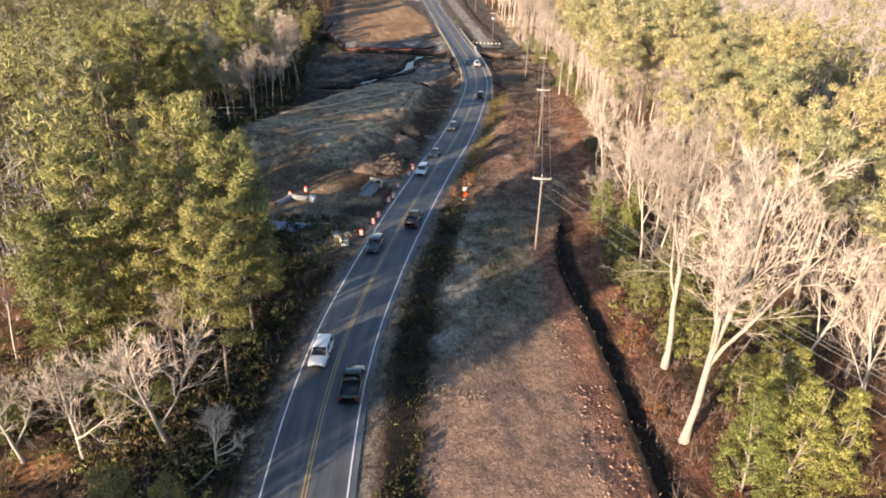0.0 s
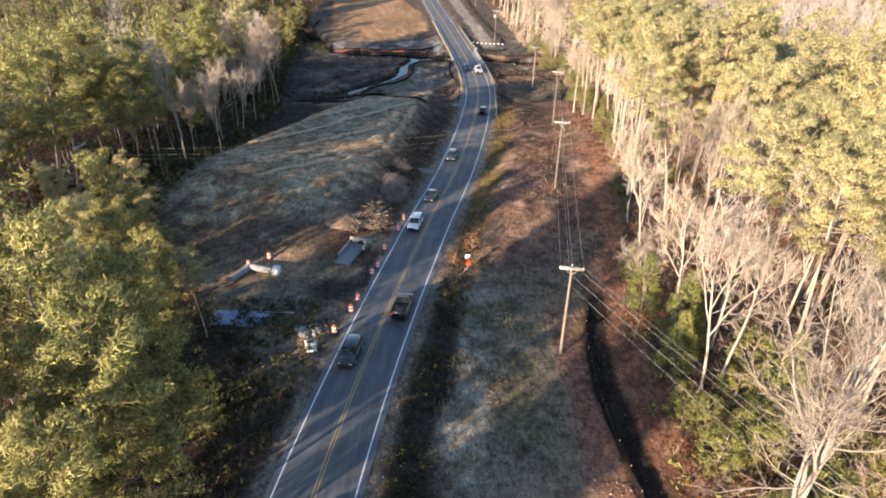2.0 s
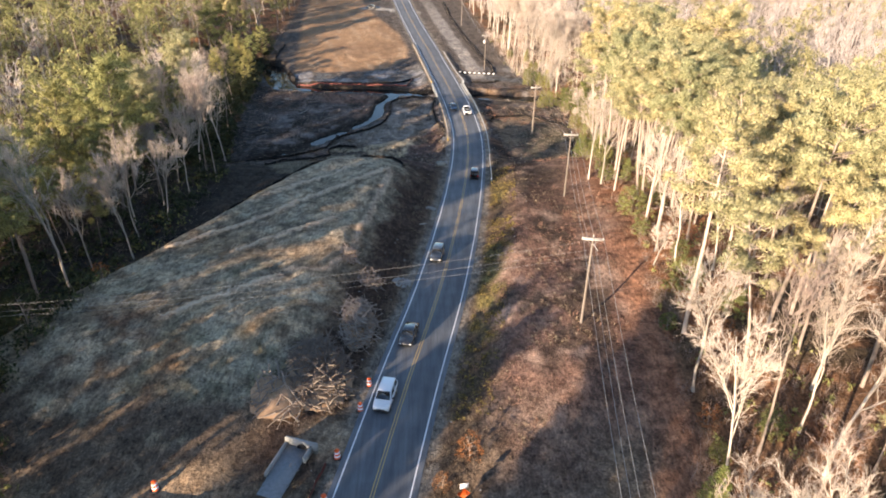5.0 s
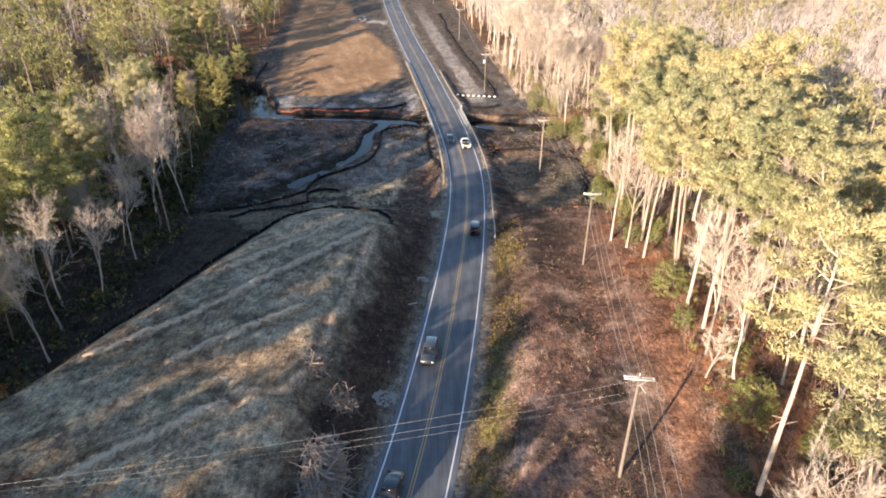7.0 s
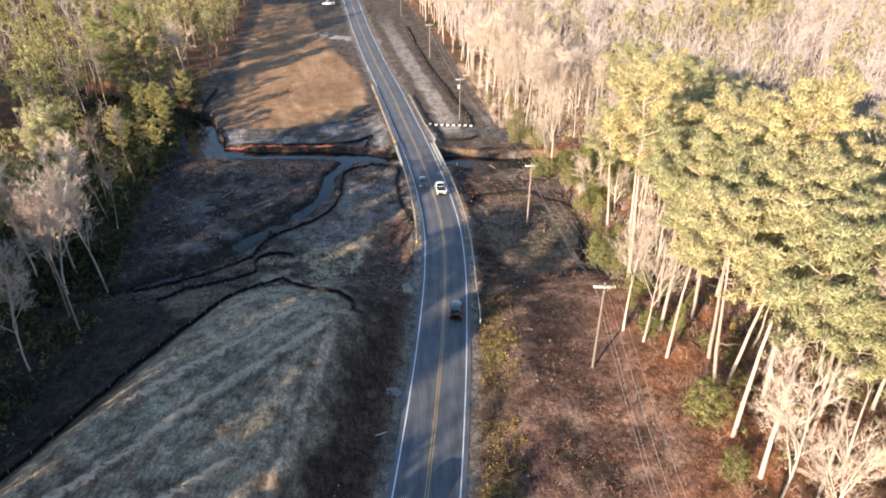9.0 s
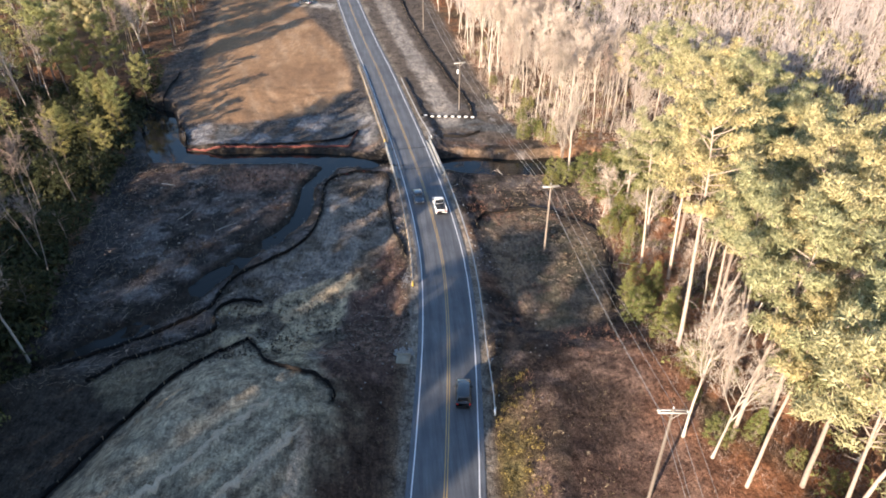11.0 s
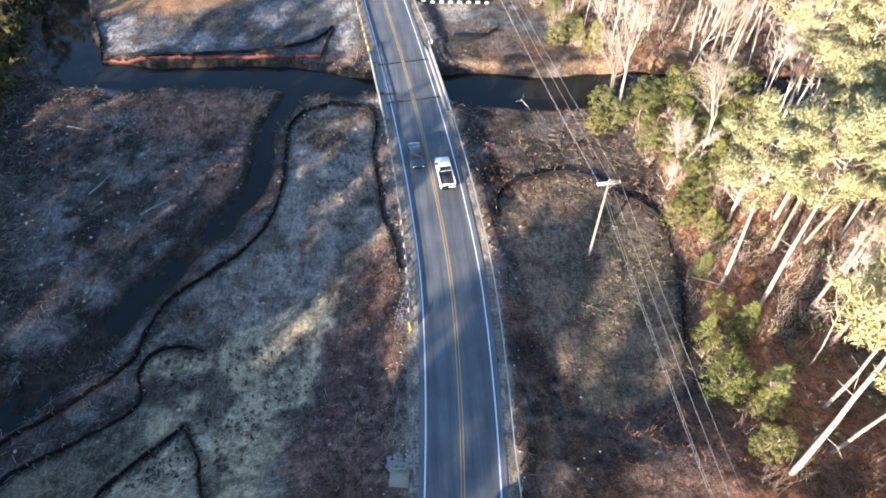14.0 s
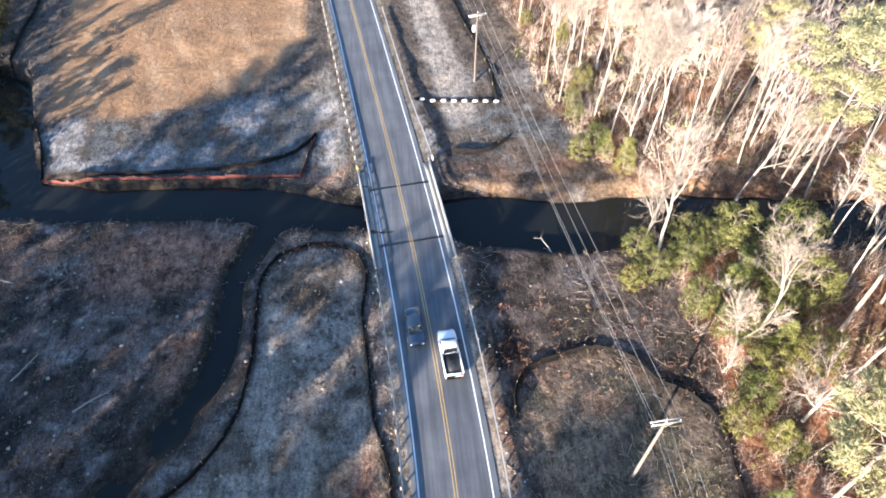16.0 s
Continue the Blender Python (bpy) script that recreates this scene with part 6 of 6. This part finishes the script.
# ---- cars ----


def vehicle(kind, paint, x, y, z, heading, pitch, label, category):
    """A car with its nose towards +y. kind: suv, sedan, pickup."""
    L, W, H = {"suv": (4.7, 1.88, 1.68), "sedan": (4.7, 1.82, 1.45), "pickup": (5.6, 1.98, 1.85), "jeep": (4.3, 1.85, 1.82)}[kind]
    base = thing(category.replace(" ", "_"), pose(x, y, z, pitch, 0, heading), label, category, "cars on the road")
    col = CAR_PAINTS[paint]
    belt = H * 0.58
    h, w = L / 2, W / 2

    def ring(yy, ww, lo, hi, shoulder=0.9):
        return [(-ww, yy, lo + 0.08), (-ww * 0.92, yy, lo), (ww * 0.92, yy, lo), (ww, yy, lo + 0.08), (ww, yy, hi - 0.16), (ww * shoulder, yy, hi), (-ww * shoulder, yy, hi), (-ww, yy, hi - 0.16)]

    hood = {"suv": 1.12, "sedan": 1.2, "pickup": 1.25, "jeep": 1.2}[kind]
    nose = belt * (0.9 if kind != "jeep" else 1.0)
    rows = [(-h, w * 0.86, 0.4, belt * 0.92), (-h + 0.12, w * 0.97, 0.3, belt), (-h + 0.7, w, 0.27, belt), (0, w, 0.27, belt), (h - hood, w, 0.27, belt), (h - 0.35, w * 0.96, 0.28, nose), (h - 0.08, w * 0.88, 0.32, nose * 0.9), (h, w * 0.8, 0.4, nose * 0.76)]
    part("body", Geo().loft([ring(*r) for r in rows]), col, base)
    if kind == "pickup":
        front, back = h - hood, -0.25
    elif kind == "sedan":
        front, back = h - hood + 0.1, -h + 0.75
    else:
        front, back = h - hood, -h + 0.12
    rake, tail = (0.75 if kind != "jeep" else 0.25), {"suv": 0.35, "sedan": 0.75, "pickup": 0.2, "jeep": 0.1}[kind]
    tw = w * 0.76

    lo = [(-w * 0.9, back, belt - 0.02), (w * 0.9, back, belt - 0.02), (w * 0.9, front, belt - 0.02), (-w * 0.9, front, belt - 0.02)]
    hi = [(-tw, back + tail, H - 0.05), (tw, back + tail, H - 0.05), (tw, front - rake, H - 0.05), (-tw, front - rake, H - 0.05)]
    top = [(-tw * 0.86, back + tail + 0.1, H), (tw * 0.86, back + tail + 0.1, H), (tw * 0.86, front - rake - 0.12, H), (-tw * 0.86, front - rake - 0.12, H)]
    part("cabin", Geo().loft([lo, hi, top]), col, base)

    def pane(name, a, b, c, d, push):
        """A window between four corners of the cabin, a little proud of it."""
        q = np.array([a, b, c, d], float)
        mid = q.mean(0)
        q = mid + (q - mid) * np.array((0.9, 0.9, 0.84)) + np.array(push)
        g = Geo().loft([q, q - np.array(push) * 0.9], True)
        part(name, g, GLASS, base)

    lo, hi = np.array(lo), np.array(hi)
    pane("windshield", lo[2], lo[3], hi[3], hi[2], (0, 0.015, 0.012))
    pane("rear_window", lo[0], lo[1], hi[1], hi[0], (0, -0.015, 0.012))
    for s, (i, j) in ((-1, (0, 3)), (1, (1, 2))):
        for f0, f1 in ((0.05, 0.5), (0.52, 0.97)):
            a, b = lo[i] + (lo[j] - lo[i]) * f0, lo[i] + (lo[j] - lo[i]) * f1
            c, d = hi[i] + (hi[j] - hi[i]) * f1, hi[i] + (hi[j] - hi[i]) * f0
            pane("side_window", a, b, c, d, (s * 0.015, 0, 0.004))
    if kind == "pickup":
        g = Geo()
        g.box((-w * 0.84, -h + 0.14, belt - 0.03), (w * 0.84, back - 0.06, belt + 0.012))
        part("cargo_bed", g, PLASTIC, base, "dark open cargo bed")
        for s in (-1, 1):
            part("bed_side", Geo().box((s * w * 0.92 - 0.07, -h + 0.05, belt - 0.05), (s * w * 0.92 + 0.07, back, belt + 0.13)), col, base)
        part("tailgate", Geo().box((-w * 0.84, -h + 0.03, belt - 0.1), (w * 0.84, -h + 0.12, belt + 0.13)), col, base)
    part("bumper", Geo().loft([ring(h - 0.05, w * 0.86, 0.3, 0.56), ring(h + 0.06, w * 0.74, 0.33, 0.52)]), PLASTIC, base)
    part("bumper", Geo().loft([ring(-h - 0.06, w * 0.8, 0.34, 0.58), ring(-h + 0.05, w * 0.92, 0.3, 0.62)]), PLASTIC, base)
    part("grille", Geo().box((-w * 0.45, h - 0.04, 0.55), (w * 0.45, h + 0.015, nose * 0.74)), PLASTIC, base)
    for s in (-1, 1):
        part("headlight", Geo().box((s * w * 0.66 - 0.16, h - 0.2, nose * 0.66), (s * w * 0.66 + 0.13, h + 0.005, nose * 0.82)), LAMP_CLEAR, base)
        part("taillight", Geo().box((s * w * 0.76 - 0.1, -h - 0.01, belt * 0.7), (s * w * 0.76 + 0.1, -h + 0.1, belt * 0.93)), LAMP_RED, base)
        part("mirror", Geo().box((s * (w + 0.1) - 0.1, front - 0.5, belt - 0.02), (s * (w + 0.1) + 0.1, front - 0.32, belt + 0.15)), PLASTIC, base)
        for yy in (h - 0.92, -h + 0.98):
            r = 0.36 if kind in ("suv", "sedan") else 0.41
            t = [(s * (w - 0.2), yy, r), (s * (w - 0.18), yy, r), (s * (w - 0.01), yy, r), (s * (w + 0.015), yy, r)]
            wheel = part("wheel", Geo().tube(t, (r * 0.9, r, r, r * 0.9), 16), RUBBER, base)
            part("rim", Geo().tube([(s * (w - 0.05), yy, r), (s * (w + 0.025), yy, r)], (r * 0.62, r * 0.58), 12), RIM, wheel)
    return base


CARS = [
    ("suv", "white", 53.6, -1.75, 180, "white crossover with a dark roof glass on the road", "car"),
    ("pickup", "dark_green", 48.6, 2.3, 0, "dark olive pickup truck with an open bed", "pickup truck"),
    ("suv", "black", 80.5, -1.75, 180, "black sport utility vehicle on the road", "car"),
    ("pickup", "grey", 91.0, 1.75, 0, "dark grey pickup truck on the road", "pickup truck"),
    ("suv", "white", 115.5, -1.75, 180, "white sport utility vehicle on the road", "car"),
    ("sedan", "black", 127.5, -1.75, 180, "black sedan on the road", "car"),
    ("suv", "grey", 150.0, -1.75, 180, "dark grey hatchback on the road", "car"),
    ("jeep", "grey", 188.0, 1.75, 0, "boxy dark grey off-road vehicle on the road", "car"),
    ("sedan", "blue", 238.0, -1.6, 180, "dark blue sedan on the road", "car"),
    ("pickup", "white", 234.0, 1.6, 0, "white pickup truck near the bridge", "pickup truck"),
]
for kind, paint, cy, cu, turn, text, cat in CARS:
    cx0, cy0, cz0, ch = along_road(cy, cu)
    slope = math.degrees(math.atan(float(grade(cy + 1) - grade(cy - 1)) / 2))
    vehicle(kind, paint, cx0, cy0, cz0 - 0.015 * abs(cu), ch + turn, slope if turn == 0 else -slope, text, cat)

for kind, paint, px, py, turn, text, cat in (("sedan", "black", -21.5, 370.5, 70, "dark sedan parked on a pale gravel drive", "car"), ("pickup", "white", -24.0, 427.0, 95, "white pickup truck parked off the road", "pickup truck")):
    vehicle(kind, paint, px, py, float(height(px, py)), turn, 0, text, cat)

# ---- road works and clutter ----


def traffic_drum(x, y):
    base = thing("traffic_drum", pose(x, y, float(height(x, y))), "orange and white striped traffic drum beside the road", "traffic drum", "drums beside the road works")
    part("rubber_base", Geo().tube([(0, 0, -0.05), (0, 0, 0.08), (0, 0, 0.1)], (0.42, 0.42, 0.3), 14), RUBBER, base)
    prof = ((0.1, 0.3), (0.3, 0.29), (0.5, 0.27), (0.7, 0.255), (0.9, 0.24), (1.02, 0.23))
    for k in range(5):
        (z0, r0), (z1, r1) = prof[k], prof[k + 1]
        part("band", Geo().tube([(0, 0, z0), (0, 0, z1)], (r0, r1), 14), ORANGE if k % 2 == 0 else WHITE_BAND, base, "orange band" if k % 2 == 0 else "white reflective band")
    part("handle", Geo().box((-0.12, -0.02, 1.02), (0.12, 0.02, 1.12)), ORANGE, base)


for dx, dy in ((-9.9, 90.1), (-9.4, 92.9), (-8.3, 99.8), (-7.7, 101.9), (-11.2, 85.4), (-5.6, 114.3), (-5.0, 118.5), (-22.8, 103.5), (-25.0, 101.2), (-7.2, 107.4)):
    traffic_drum(dx, dy)


def work_sign(x, y):
    base = thing("work_sign", pose(x, y, float(height(x, y)), 0, 0, 8), "orange diamond road work sign under a white panel on a stand", "road sign")
    part("post", Geo().box((-0.04, -0.03, -0.2), (0.04, 0.03, 2.5)), STEEL, base)
    for s in (-1, 1):
        part("leg", Geo().tube([(0, 0, 0.35), (s * 0.7, 0.35, 0.0)], (0.025, 0.025), 5), STEEL, base)
        part("leg", Geo().tube([(0, 0, 0.35), (s * 0.7, -0.35, 0.0)], (0.025, 0.025), 5), STEEL, base)
    d = 0.62
    part("diamond_panel", Geo().loft([[(0, -0.05, 1.25 - d), (d, -0.05, 1.25), (0, -0.05, 1.25 + d), (-d, -0.05, 1.25)], [(0, -0.035, 1.25 - d), (d, -0.035, 1.25), (0, -0.035, 1.25 + d), (-d, -0.035, 1.25)]]), ORANGE, base, "bright orange panel")
    part("white_panel", Geo().box((-0.38, -0.05, 1.9), (0.38, -0.032, 2.5)), WHITE_BAND, base, "plain white panel")


work_sign(4.5, 102.0)
tree("rusty", 5.4, 107.0, tree_rng, 0.9)
tree("rusty", 2.6, 103.4, tree_rng, 0.6)


def culvert():
    base = thing("culvert_pipe", pose(0, 0, 0), "grey concrete culvert pipe sections in a trench", "pipe")
    for a, b in (((-26.2, 96.8), (-24.9, 100.4)), ((-24.6, 100.6), (-21.4, 99.3))):
        za, zb = float(height(*a)) + 0.35, float(height(*b)) + 0.35
        p = np.linspace((*a, za), (*b, zb), 8)
        r = [0.5, 0.5, 0.46, 0.46, 0.46, 0.46, 0.46, 0.56]
        part("pipe_section", Geo().tube(p, r, 14, False), PIPE, base)
        part("pipe_section", Geo().tube(p[::-1], [v * 0.8 for v in r], 14, False), PIPE, base)
    z = float(height(-20.9, 99.1))
    part("end_section", Geo().box((-21.3, 98.5, z - 0.2), (-20.4, 99.9, z + 0.8)), WHITE_FABRIC, base, "white flared end section")


culvert()


def plastic_sheet():
    """A crumpled sheet pinned flat on the ground."""
    base = thing("plastic_sheet", pose(0, 0, 0), "crumpled blue-grey plastic sheet laid over churned mud", "plastic sheet")
    s, t = np.meshgrid(np.linspace(0, 1, 22), np.linspace(0, 1, 12))
    x = -26 + 6.2 * s + 1.6 * (t - 0.5) * (s - 0.4)
    y = 86.3 + 3.0 * t + 0.3 * np.sin(5 * s)
    z = height(x, y) + 0.06 + 0.16 * rough_noise(x * 3, y * 3, 1.5, 77)
    i, j = np.meshgrid(np.arange(11), np.arange(21), indexing="ij")
    quads = np.stack([i * 22 + j, i * 22 + j + 1, (i + 1) * 22 + j + 1, (i + 1) * 22 + j], -1)
    top = np.stack([x, y, z], -1)
    part("sheet", Geo().add(top, quads).add(top - (0, 0, 0.03), quads[..., ::-1]), TARP, base, smooth=True)
    part("edge_board", Geo().tube([(-26.4, 89.6, float(height(-26.4, 89.6)) + 0.1), (-16.5, 89.2, float(height(-16.5, 89.2)) + 0.1)], (0.07, 0.07), 6), PALE_WOOD, base, "pale pole along the sheet's edge")


plastic_sheet()


def concrete_apron():
    base = thing("concrete_apron", pose(-11.8, 105.6, float(height(-11.8, 105.6)) + 0.16, 0, 0, -18), "grey concrete channel apron with pale headwalls", "concrete apron")
    part("slab", Geo().loft([[(-1.1, -3.2, -0.5), (1.1, -3.2, -0.5), (1.1, -3.2, 0), (-1.1, -3.2, 0)], [(-1.3, 3.0, -0.5), (1.0, 3.0, -0.5), (1.0, 3.0, 0.05), (-1.3, 3.0, 0.05)]]), PIPE, base)
    part("headwall", Geo().box((-1.5, 2.9, -0.5), (1.8, 3.25, 0.75)), CONCRETE, base)
    part("wing_wall", Geo().box((-1.45, -1.2, -0.4), (-1.2, 2.95, 0.4)), CONCRETE, base)
    part("wing_wall", Geo().box((1.12, 1.4, -0.4), (1.36, 2.95, 0.5)), CONCRETE, base)
    part("pipe_mouth", Geo().tube([(0.3, 2.7, 0.1), (0.3, 3.4, 0.1)], (0.45, 0.45), 14), PLASTIC, base, "dark pipe mouth")


concrete_apron()

STONE_MESHES = []
_sr = np.random.default_rng(5)
for _ in range(6):
    rings = []
    for zz, k in ((-0.35, 0.7), (0.1, 1.0), (0.5, 0.6)):
        th = np.arange(6) * math.pi / 3 + _sr.uniform(-0.25, 0.25, 6)
        rings.append([(math.cos(t) * k * _sr.uniform(0.8, 1.2), math.sin(t) * k * _sr.uniform(0.8, 1.2), zz) for t in th])
    STONE_MESHES.append(Geo().loft(rings).mesh("stone", PALE_STONE))


def stone_pad(x, y, wide, deep, count, label, low=0.1, high=0.22):
    base = thing("stone_pad", pose(x, y, float(height(x, y)), 0, 0, -15), label, "stone pile", "stone pads beside the road")
    m = base.matrix_basis
    for _ in range(count):
        a, r = _sr.uniform(0, 6.28), math.sqrt(_sr.random())
        px, py = math.cos(a) * r * wide / 2, math.sin(a) * r * deep / 2
        w = m @ Vector((px, py, 0))
        s = _sr.uniform(low, high)
        ob = part("stone", STONE_MESHES[_sr.integers(6)], None, base)
        ob.matrix_basis = pose(px, py, float(height(w.x, w.y)) - m.translation.z + s * 0.15, _sr.uniform(-20, 20), _sr.uniform(-20, 20), _sr.uniform(0, 360)) @ Matrix.Diagonal((s, s, s * 0.8, 1))


stone_pad(-2.0, 142.0, 2.6, 2.6, 110, "pad of pale grey riprap stones on dark soil")
stone_pad(2.4, 170.3, 1.9, 1.6, 60, "small pad of pale grey riprap stones")
stone_pad(5.2, 196.4, 2.6, 2.0, 90, "pad of pale grey riprap stones at the road bank")
stone_pad(-14.0, 85.4, 2.8, 2.2, 50, "heap of pale broken concrete and stones", 0.2, 0.5)
stone_pad(6.4, 214.0, 1.5, 6.5, 110, "strip of grey riprap along the guardrail", 0.06, 0.15)


def concrete_pad(x, y, turn):
    base = thing("concrete_pad", pose(x, y, float(height(x, y)) + 0.06, 0, 0, turn), "square tan concrete pad beside a heap of stones", "concrete pad")
    part("slab", Geo().box((-0.85, -0.75, -0.3), (0.85, 0.75, 0.1)), TAN_CONCRETE, base)
    part("lip", Geo().box((-0.85, 0.75, -0.3), (0.85, 0.92, 0.2)), TAN_CONCRETE, base)


TAN_CONCRETE = mottled("tan_concrete", (0.24, 0.205, 0.15), (0.38, 0.33, 0.25), 3.0)
concrete_pad(5.0, 195.0, -8)


def catch_basin(x, y):
    base = thing("catch_basin", pose(x, y, float(height(x, y)), 0, 0, 20), "white concrete catch basin standing in churned mud", "catch basin")
    part("box", Geo().box((-0.6, -0.5, -0.4), (0.6, 0.5, 0.55)), WHITE_FABRIC, base)
    part("opening", Geo().box((-0.4, -0.32, 0.5), (0.4, 0.32, 0.57)), PLASTIC, base, "dark open top")
    part("cover", Geo().box((-0.55, -1.2, 0.0), (0.5, -0.62, 0.14)), WHITE_FABRIC, base)


catch_basin(-13.4, 82.6)


def brush_pile(x, y, wide, deep, tall, count, seed, label):
    """A heap of cut branches and root wads."""
    rng = np.random.default_rng(seed)
    base = thing("brush_pile", pose(x, y, 0, 0, 0, 0), label, "brush pile", "brush piles by the road")
    soil, sticks, fine = Geo(), Geo(), Geo()
    g = np.linspace(-1, 1, 15)
    gx, gy = np.meshgrid(g, g)
    bump = np.clip(1 - gx**2 - gy**2 + 0.9 * (rough_noise(gx * 4 + x, gy * 4 + y, 2.0, seed + 9) - 0.5), 0, 1) ** 0.9
    gz = height(x + gx * wide / 2, y + gy * deep / 2) - 0.22 + tall * 0.42 * bump * (0.6 + 0.6 * rough_noise(gx * 5 + x, gy * 5 + y, 1.5, seed))
    i, j = np.meshgrid(np.arange(14), np.arange(14), indexing="ij")
    soil.add(np.stack([gx * wide / 2, gy * deep / 2, gz], -1), np.stack([i * 15 + j, i * 15 + j + 1, (i + 1) * 15 + j + 1, (i + 1) * 15 + j], -1))
    part("soil_core", soil, DIRT, base, "heaped orange-brown soil")
    for k in range(count):
        a, r = rng.uniform(0, 6.28), math.sqrt(rng.random()) * 0.95
        px, py = math.cos(a) * r * wide / 2, math.sin(a) * r * deep / 2
        pz = float(height(x + px, y + py)) + tall * (1 - r * r) * rng.uniform(0.3, 0.9)
        d = unit(np.array((rng.normal(), rng.normal(), rng.uniform(-0.25, 0.7))))
        l = rng.uniform(0.8, 3.2)
        p = stem(rng, np.array((px, py, pz)) - d * l * 0.4, d, l, 3, 0.15, 0.0)
        sticks.tube(p, np.array((1.0, 0.85, 0.6, 0.3)) * rng.uniform(0.04, 0.13), 4)
        for _ in range(5):
            q, e = at(p, rng.random())
            w = turned(rng, e, rng.uniform(20, 70))
            fine.blades(q[None], w[None], rng.uniform(0.3, 0.8), 0.05, rng)
    ob = part("branch", sticks, BARK_GREY, base)
    ob["kind"] = "stuff"
    ob = part("brushwood", fine, TWIG_GREY, base)
    ob["kind"] = "stuff"


DIRT = mottled("orange_dirt", (0.22, 0.13, 0.075), (0.5, 0.33, 0.2), 3.0)
brush_pile(-10.3, 119.0, 7.5, 11.0, 2.9, 380, 61, "heap of cut branches, roots and orange soil")
brush_pile(-14.0, 114.5, 6.5, 7.0, 2.4, 60, 65, "heap of orange soil with a few roots")
brush_pile(-7.0, 129.5, 4.6, 11.0, 2.1, 280, 62, "long heap of cut branches and roots")
brush_pile(-6.2, 139.5, 3.0, 3.5, 0.9, 70, 63, "small heap of cut branches")
brush_pile(-9.5, 143.5, 2.2, 4.5, 0.5, 60, 64, "low windrow of roots and straw")
tagged(part("board", Geo().box((-1.1, -0.09, 0.0), (1.1, 0.09, 0.05)), PALE_WOOD), "pale loose wooden board on dark soil", "board").matrix_basis = pose(0.6, 162.6, float(height(0.6, 162.6)) + 0.05, 0, 0, 20)


def fallen_log(x, y, l, r, turn, seed):
    rng = np.random.default_rng(seed)
    base = thing("fallen_log", pose(x, y, float(height(x, y)) + r * 0.7, 0, 0, turn), "pale fallen tree trunk with broken limbs", "log", "fallen logs by the creek")
    p = stem(rng, (-l / 2, 0, 0), (1, 0, 0.03), l, 6, 0.06, 0.0)
    part("stem", Geo().tube(p, np.linspace(r, r * 0.4, 7), 8), BARK_PALE, base)
    for _ in range(4):
        q, d = at(p, rng.uniform(0.4, 1))
        part("limb", Geo().tube(stem(rng, q, turned(rng, d, 45), l * rng.uniform(0.15, 0.3), 3, 0.2, 0.05), (r * 0.3, r * 0.22, r * 0.15, 0.02), 5), BARK_PALE, base)


for k, (lx, ly, ll, lr, lt) in enumerate(((41.6, 214.6, 5.0, 0.15, -25), (44.0, 218.0, 6.5, 0.15, 40), (-32.0, 238.0, 3.5, 0.1, 60), (-24.0, 233.5, 4.0, 0.12, 35), (-38.0, 250.0, 3.0, 0.1, -20), (27.0, 248.3, 4.5, 0.1, 100), (29.8, 251.0, 3.5, 0.08, 70), (-18.5, 36.5, 4.5, 0.12, 60))):
    fallen_log(lx, ly, ll, lr, lt, 200 + k)


def house(x, y, turn):
    z = float(height(x, y))
    base = thing("house", pose(x, y, z, 0, 0, turn), "low house with a red-brown gable roof among trees", "house")
    w, d, h = 6.0, 4.5, 2.8
    part("wall", Geo().box((-w, -d, -0.5), (w, d, h)), SIDING, base)
    for s in (-1, 1):
        part("roof", Geo().loft([[(-w - 0.5, s * (d + 0.5), h - 0.25), (-w - 0.5, 0, h + 2.1), (-w - 0.5, 0, h + 2.25), (-w - 0.5, s * (d + 0.5), h - 0.08)], [(w + 0.5, s * (d + 0.5), h - 0.25), (w + 0.5, 0, h + 2.1), (w + 0.5, 0, h + 2.25), (w + 0.5, s * (d + 0.5), h - 0.08)]]), ROOF, base)
        part("gable", Geo().loft([[(s * w, -d, h), (s * w, d, h), (s * w, 0, h + 2.05)], [(s * (w - 0.2), -d, h), (s * (w - 0.2), d, h), (s * (w - 0.2), 0, h + 2.05)]]), SIDING, base)
    for px in (-4, -1.2, 3.6):
        win = part("window", Geo().box((px - 0.5, -d - 0.03, 0.9), (px + 0.5, -d + 0.05, 2.2)), GLASS, base)
        part("frame", Geo().box((px - 0.58, -d - 0.06, 0.8), (px + 0.58, -d - 0.031, 0.9)), WHITE_FABRIC, win)
    part("door", Geo().box((0.9, -d - 0.04, 0.0), (1.8, -d + 0.05, 2.05)), WOOD_POLE, base)


house(76.5, 99.0, 20)
